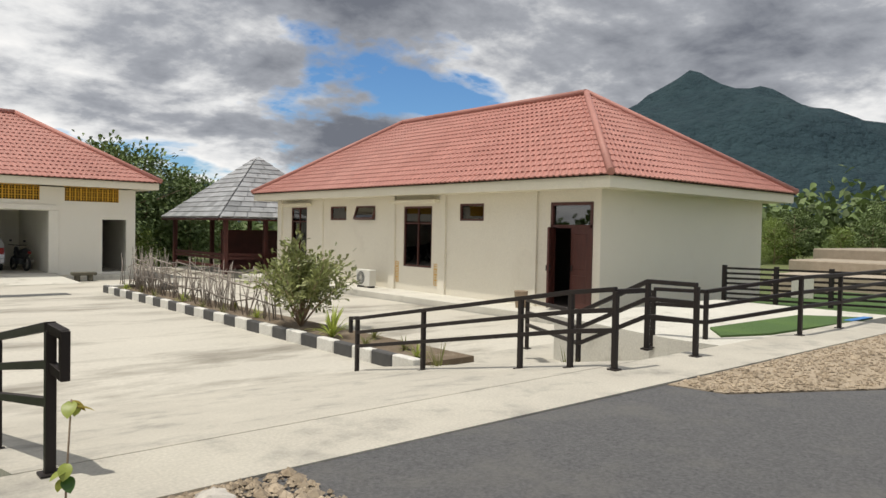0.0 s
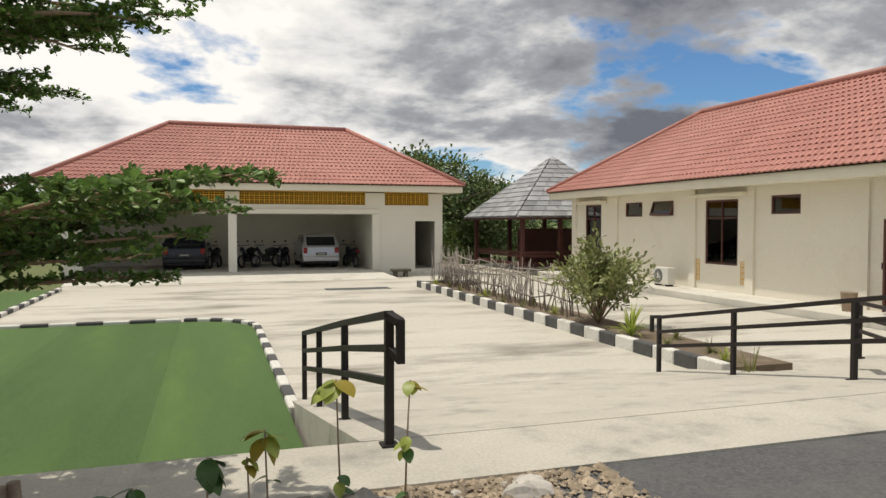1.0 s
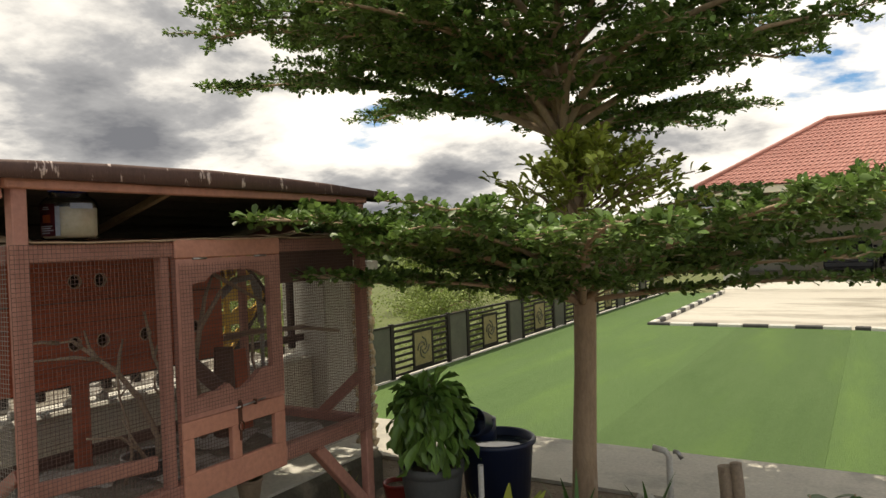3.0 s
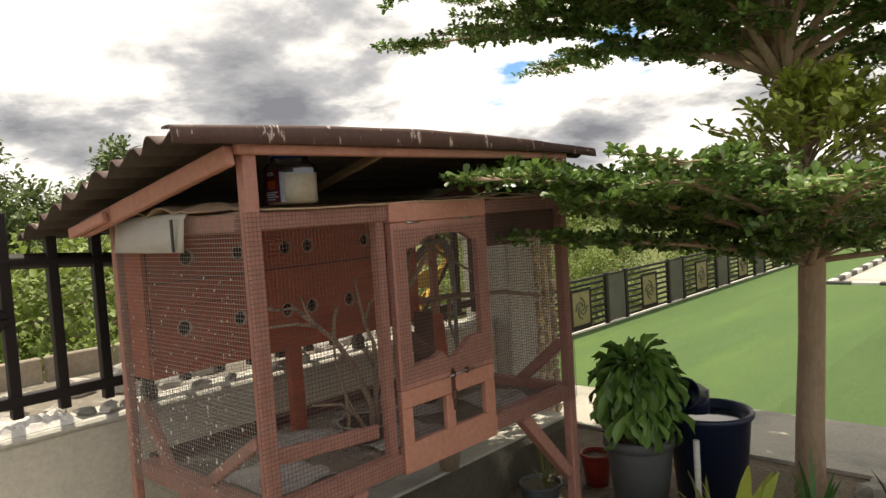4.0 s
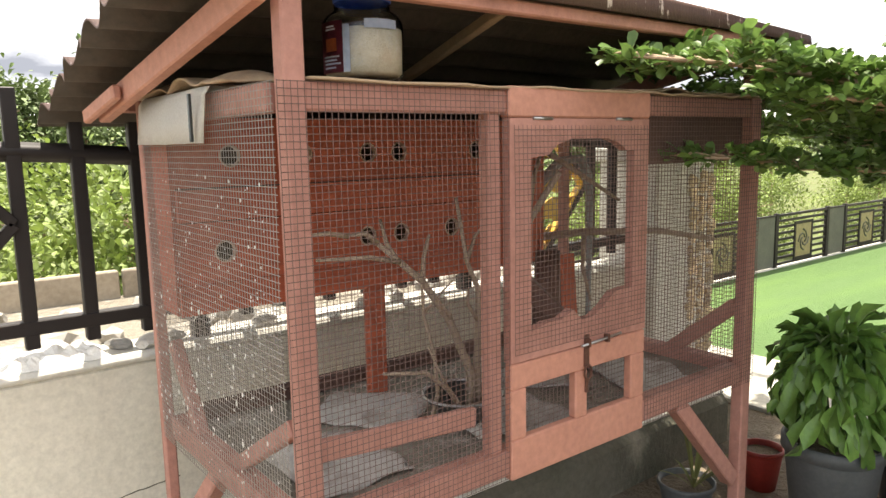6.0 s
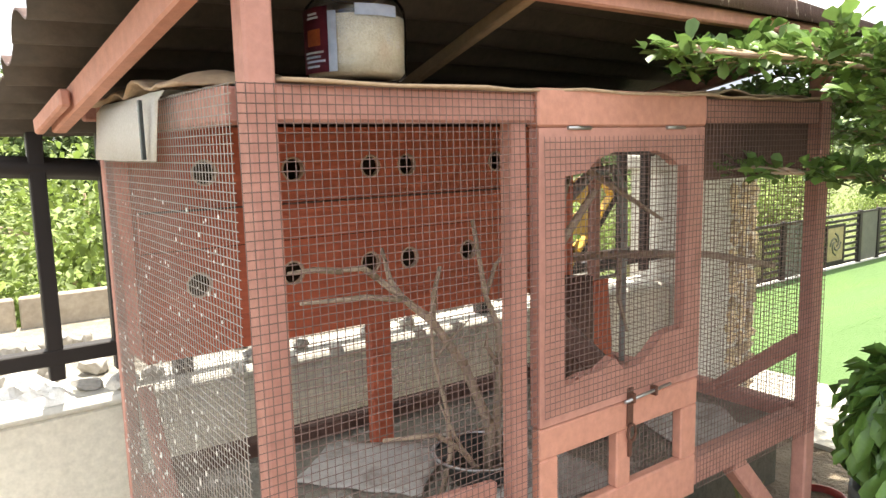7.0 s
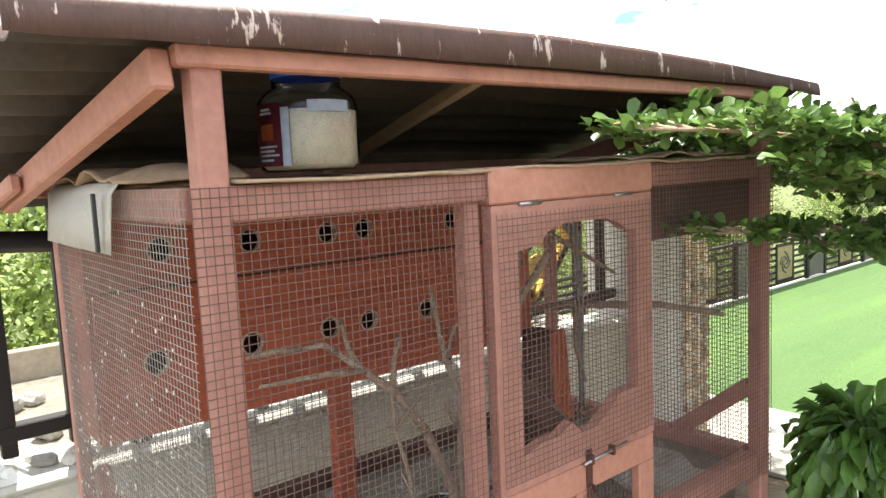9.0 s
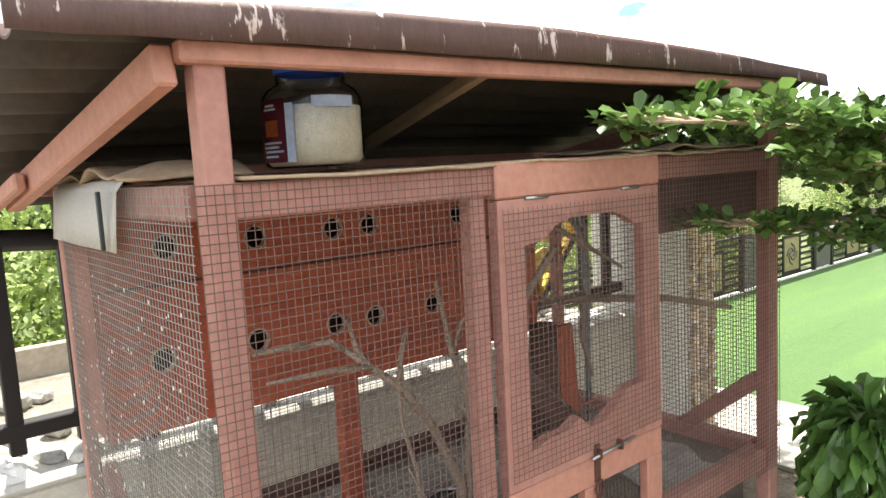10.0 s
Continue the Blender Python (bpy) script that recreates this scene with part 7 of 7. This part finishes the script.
def motorbike(x, y, z, ang, paint, label):
    t = thing("motorbike", label, "motorbike", "motorbikes in the garage", loc=(x, y, z))
    t.rotation_euler = (0, 0.06, ang)
    for yy in (-0.6, 0.6):
        w = part("wheel", bmesh.new(), TYRE, t)
        bm = bmesh.new()
        m = Matrix.Translation((0, yy, 0.29)) @ Matrix.Rotation(math.pi / 2, 4, "Y")
        lathe(bm, [(0.22, -0.04), (0.28, -0.04), (0.29, 0), (0.28, 0.04), (0.22, 0.04), (0.22, -0.04)], 22, m)
        bm.to_mesh(w.data)
        bm.free()
        bm = bmesh.new()
        lathe(bm, [(0.03, -0.03), (0.03, 0.03)], 10, m)
        for k in range(6):
            a = k * math.pi / 3
            tube(bm, [(0, yy, 0.29), (0, yy + 0.22 * math.cos(a), 0.29 + 0.22 * math.sin(a))], 0.012, 5)
        part("spokes", bm, STEEL, w)
    body = bmesh.new()
    tube(body, [(0, -0.75, 0.72), (0, -0.45, 0.66), (0, -0.1, 0.56), (0, 0.2, 0.48), (0, 0.42, 0.72), (0, 0.5, 0.92)], [0.05, 0.13, 0.12, 0.10, 0.11, 0.07], 10)
    part("body", body, paint, t)
    part("seat", tube(bmesh.new(), [(0, -0.72, 0.80), (0, -0.4, 0.80), (0, -0.02, 0.74)], [0.06, 0.12, 0.09], 10), TYRE, t)
    part("engine", bbox(-0.11, 0.11, -0.2, 0.2, 0.25, 0.48, 0.03), DARK_STEEL, t)
    part("fork", tube(bmesh.new(), [(0, 0.6, 0.29), (0, 0.46, 0.95)], 0.035, 8), STEEL, t)
    part("handlebar", tube(bmesh.new(), [(-0.34, 0.36, 1.02), (-0.1, 0.45, 1.0), (0.1, 0.45, 1.0), (0.34, 0.36, 1.02)], 0.016, 8), DARK_STEEL, t)
    for s in (-1, 1):
        part("mirror", bbox(s * 0.26 - 0.05, s * 0.26 + 0.05, 0.38, 0.40, 1.14, 1.22, 0.008), DARK_STEEL, t)
    part("exhaust", tube(bmesh.new(), [(0.14, 0.0, 0.26), (0.16, -0.4, 0.32), (0.16, -0.75, 0.42)], 0.045, 8), STEEL, t)
    part("tail_lamp", bbox(-0.06, 0.06, -0.80, -0.74, 0.70, 0.78, 0.01), LAMP_RED, t)
    return t


for x, y, a, m in ((0.95, 34.6, 2.6, CAR_DARK), (1.75, 34.4, 2.2, TYRE), (2.55, 34.5, 2.75, CAR_DARK), (5.45, 33.4, 0.2, TYRE), (-0.5, 34.4, 2.8, CAR_DARK)):
    motorbike(x, y, GF, a, m, "dark step-through motorbike parked in the garage bay")

# ---- small things by the houses ----
AC_WHITE = material("white enamel", (0.68, 0.67, 0.62), (0.60, 0.59, 0.54), rough=0.5, scale=4, fine=60, bump=0.05)
ac = thing("air_conditioner_unit", "white outdoor air conditioner unit standing by the house wall", "air conditioner", loc=(13.35, 20.6, -0.6))
part("casing", bbox(-0.14, 0.14, -0.40, 0.40, 0.06, 0.60, 0.015), AC_WHITE, ac)
bm = bmesh.new()
lathe(bm, [(0.001, 0.0), (0.19, 0.0), (0.21, 0.012), (0.22, 0.0)], 28, Matrix.Translation((-0.142, 0.10, 0.33)) @ Matrix.Rotation(-math.pi / 2, 4, "Y"))
part("fan_grille", bm, POT_GREY, ac)
for k in range(8):
    a = k * math.pi / 8
    part("grille_bar", beam_bm((-0.155, 0.10 - 0.2 * math.cos(a), 0.33 - 0.2 * math.sin(a)), (-0.155, 0.10 + 0.2 * math.cos(a), 0.33 + 0.2 * math.sin(a)), 0.008, 0.008, 0, (1, 0, 0)), AC_WHITE, ac)
for yy in (-0.3, 0.3):
    part("foot", bbox(-0.12, 0.12, yy - 0.04, yy + 0.04, 0, 0.06), BLACK_STEEL, ac)
for y in (17.6, 19.6):
    v = thing("wall_vent", "small yellow pierced vent block low in the wall", "vent", "vents in the house wall", loc=(WX - 0.012, y, -0.05))
    for i in range(4):
        piece("vent_block", vent_me, v, (0, 0.1, i * 0.17 - 0.3), (0, 0, -math.pi / 2), (0.9, 0.3, 0.8))
bn = thing("waste_bin", "small tan plastic bin beside the house door", "bin", loc=(13.25, 13.4, -0.6))
bm = bmesh.new()
lathe(bm, [(0.001, 0), (0.14, 0), (0.18, 0.42), (0.19, 0.44), (0.17, 0.44), (0.13, 0.02)], 20)
part("bin_body", bm, POT_TAN, bn)
bl = thing("bollard", "short dark stone bench end by the garage apron", "bench", loc=(6.9, 29.8, YARD))
part("seat", bbox(-0.42, 0.42, -0.2, 0.2, 0.22, 0.34, 0.02), MOSSY, bl)
part("leg", bbox(-0.30, -0.15, -0.14, 0.14, 0, 0.22, 0.01), MOSSY, bl)
part("leg", bbox(0.15, 0.30, -0.14, 0.14, 0, 0.22, 0.01), MOSSY, bl)
bm = bmesh.new()
box(bm, -1.1, 1.1, -0.35, 0.35, 0.0, 0.006)
d = setting("drain_cover", bm, POT_GREY, "dark iron drain cover in the yard", "drain")
d.location = (4.1, 24.8, YARD + 0.001)

# slatted fence and far buildings beyond the footpath's end
sf = thing("slatted_fence", "black slatted steel fence at the end of the turf strip", "fence")
for i in range(7):
    x, y = 17.2 + i * 0.42, 9.9 - i * 1.15
    part("post", bbox(x - 0.05, x + 0.05, y - 0.05, y + 0.05, -0.5, 0.62, 0.005), BLACK_STEEL, sf)
    if i < 6:
        for k in range(7):
            part("slat", beam_bm((x, y, -0.24 + k * 0.13), (x + 0.42, y - 1.15, -0.24 + k * 0.13), 0.03, 0.055, 0), BLACK_STEEL, sf)
        if i % 2:
            part("ornament", beam_bm((x + 0.115, y - 0.33, 0.12), (x + 0.275, y - 0.80, 0.12), 0.05, 0.50, 0.004), PALE_CONCRETE, sf, "pale square fence ornament")
for x, y, w, d, hh in ((58, 10.5, 9, 7, 3.4),):
    hb = thing("far_building", "small flat-roofed white building at the edge of the woods", "building")
    part("wall", bbox(x, x + w, y, y + d, -1.5, hh - 0.9), GARAGE_WHITE, hb)
    part("roof_slab", bbox(x - 0.4, x + w + 0.4, y - 0.4, y + d + 0.4, hh - 0.9, hh - 0.5), GARAGE_WHITE, hb)
    for k in range(3):
        part("window", bbox(x - 0.03, x + 0.02, y + 1 + k * 2, y + 2.2 + k * 2, 0.6, 1.7), CAR_GLASS, hb)
for i, (x, y, z) in enumerate(((30, 9.5, -0.2), (34, 10.5, 0.3), (38, 11.0, 0.8))):
    setting("terrace", bbox(x, x + 9, y - 3, y + 5, -2, z, 0.05), BLOCK, "weathered concrete terrace step beyond the lawn", "terrace")
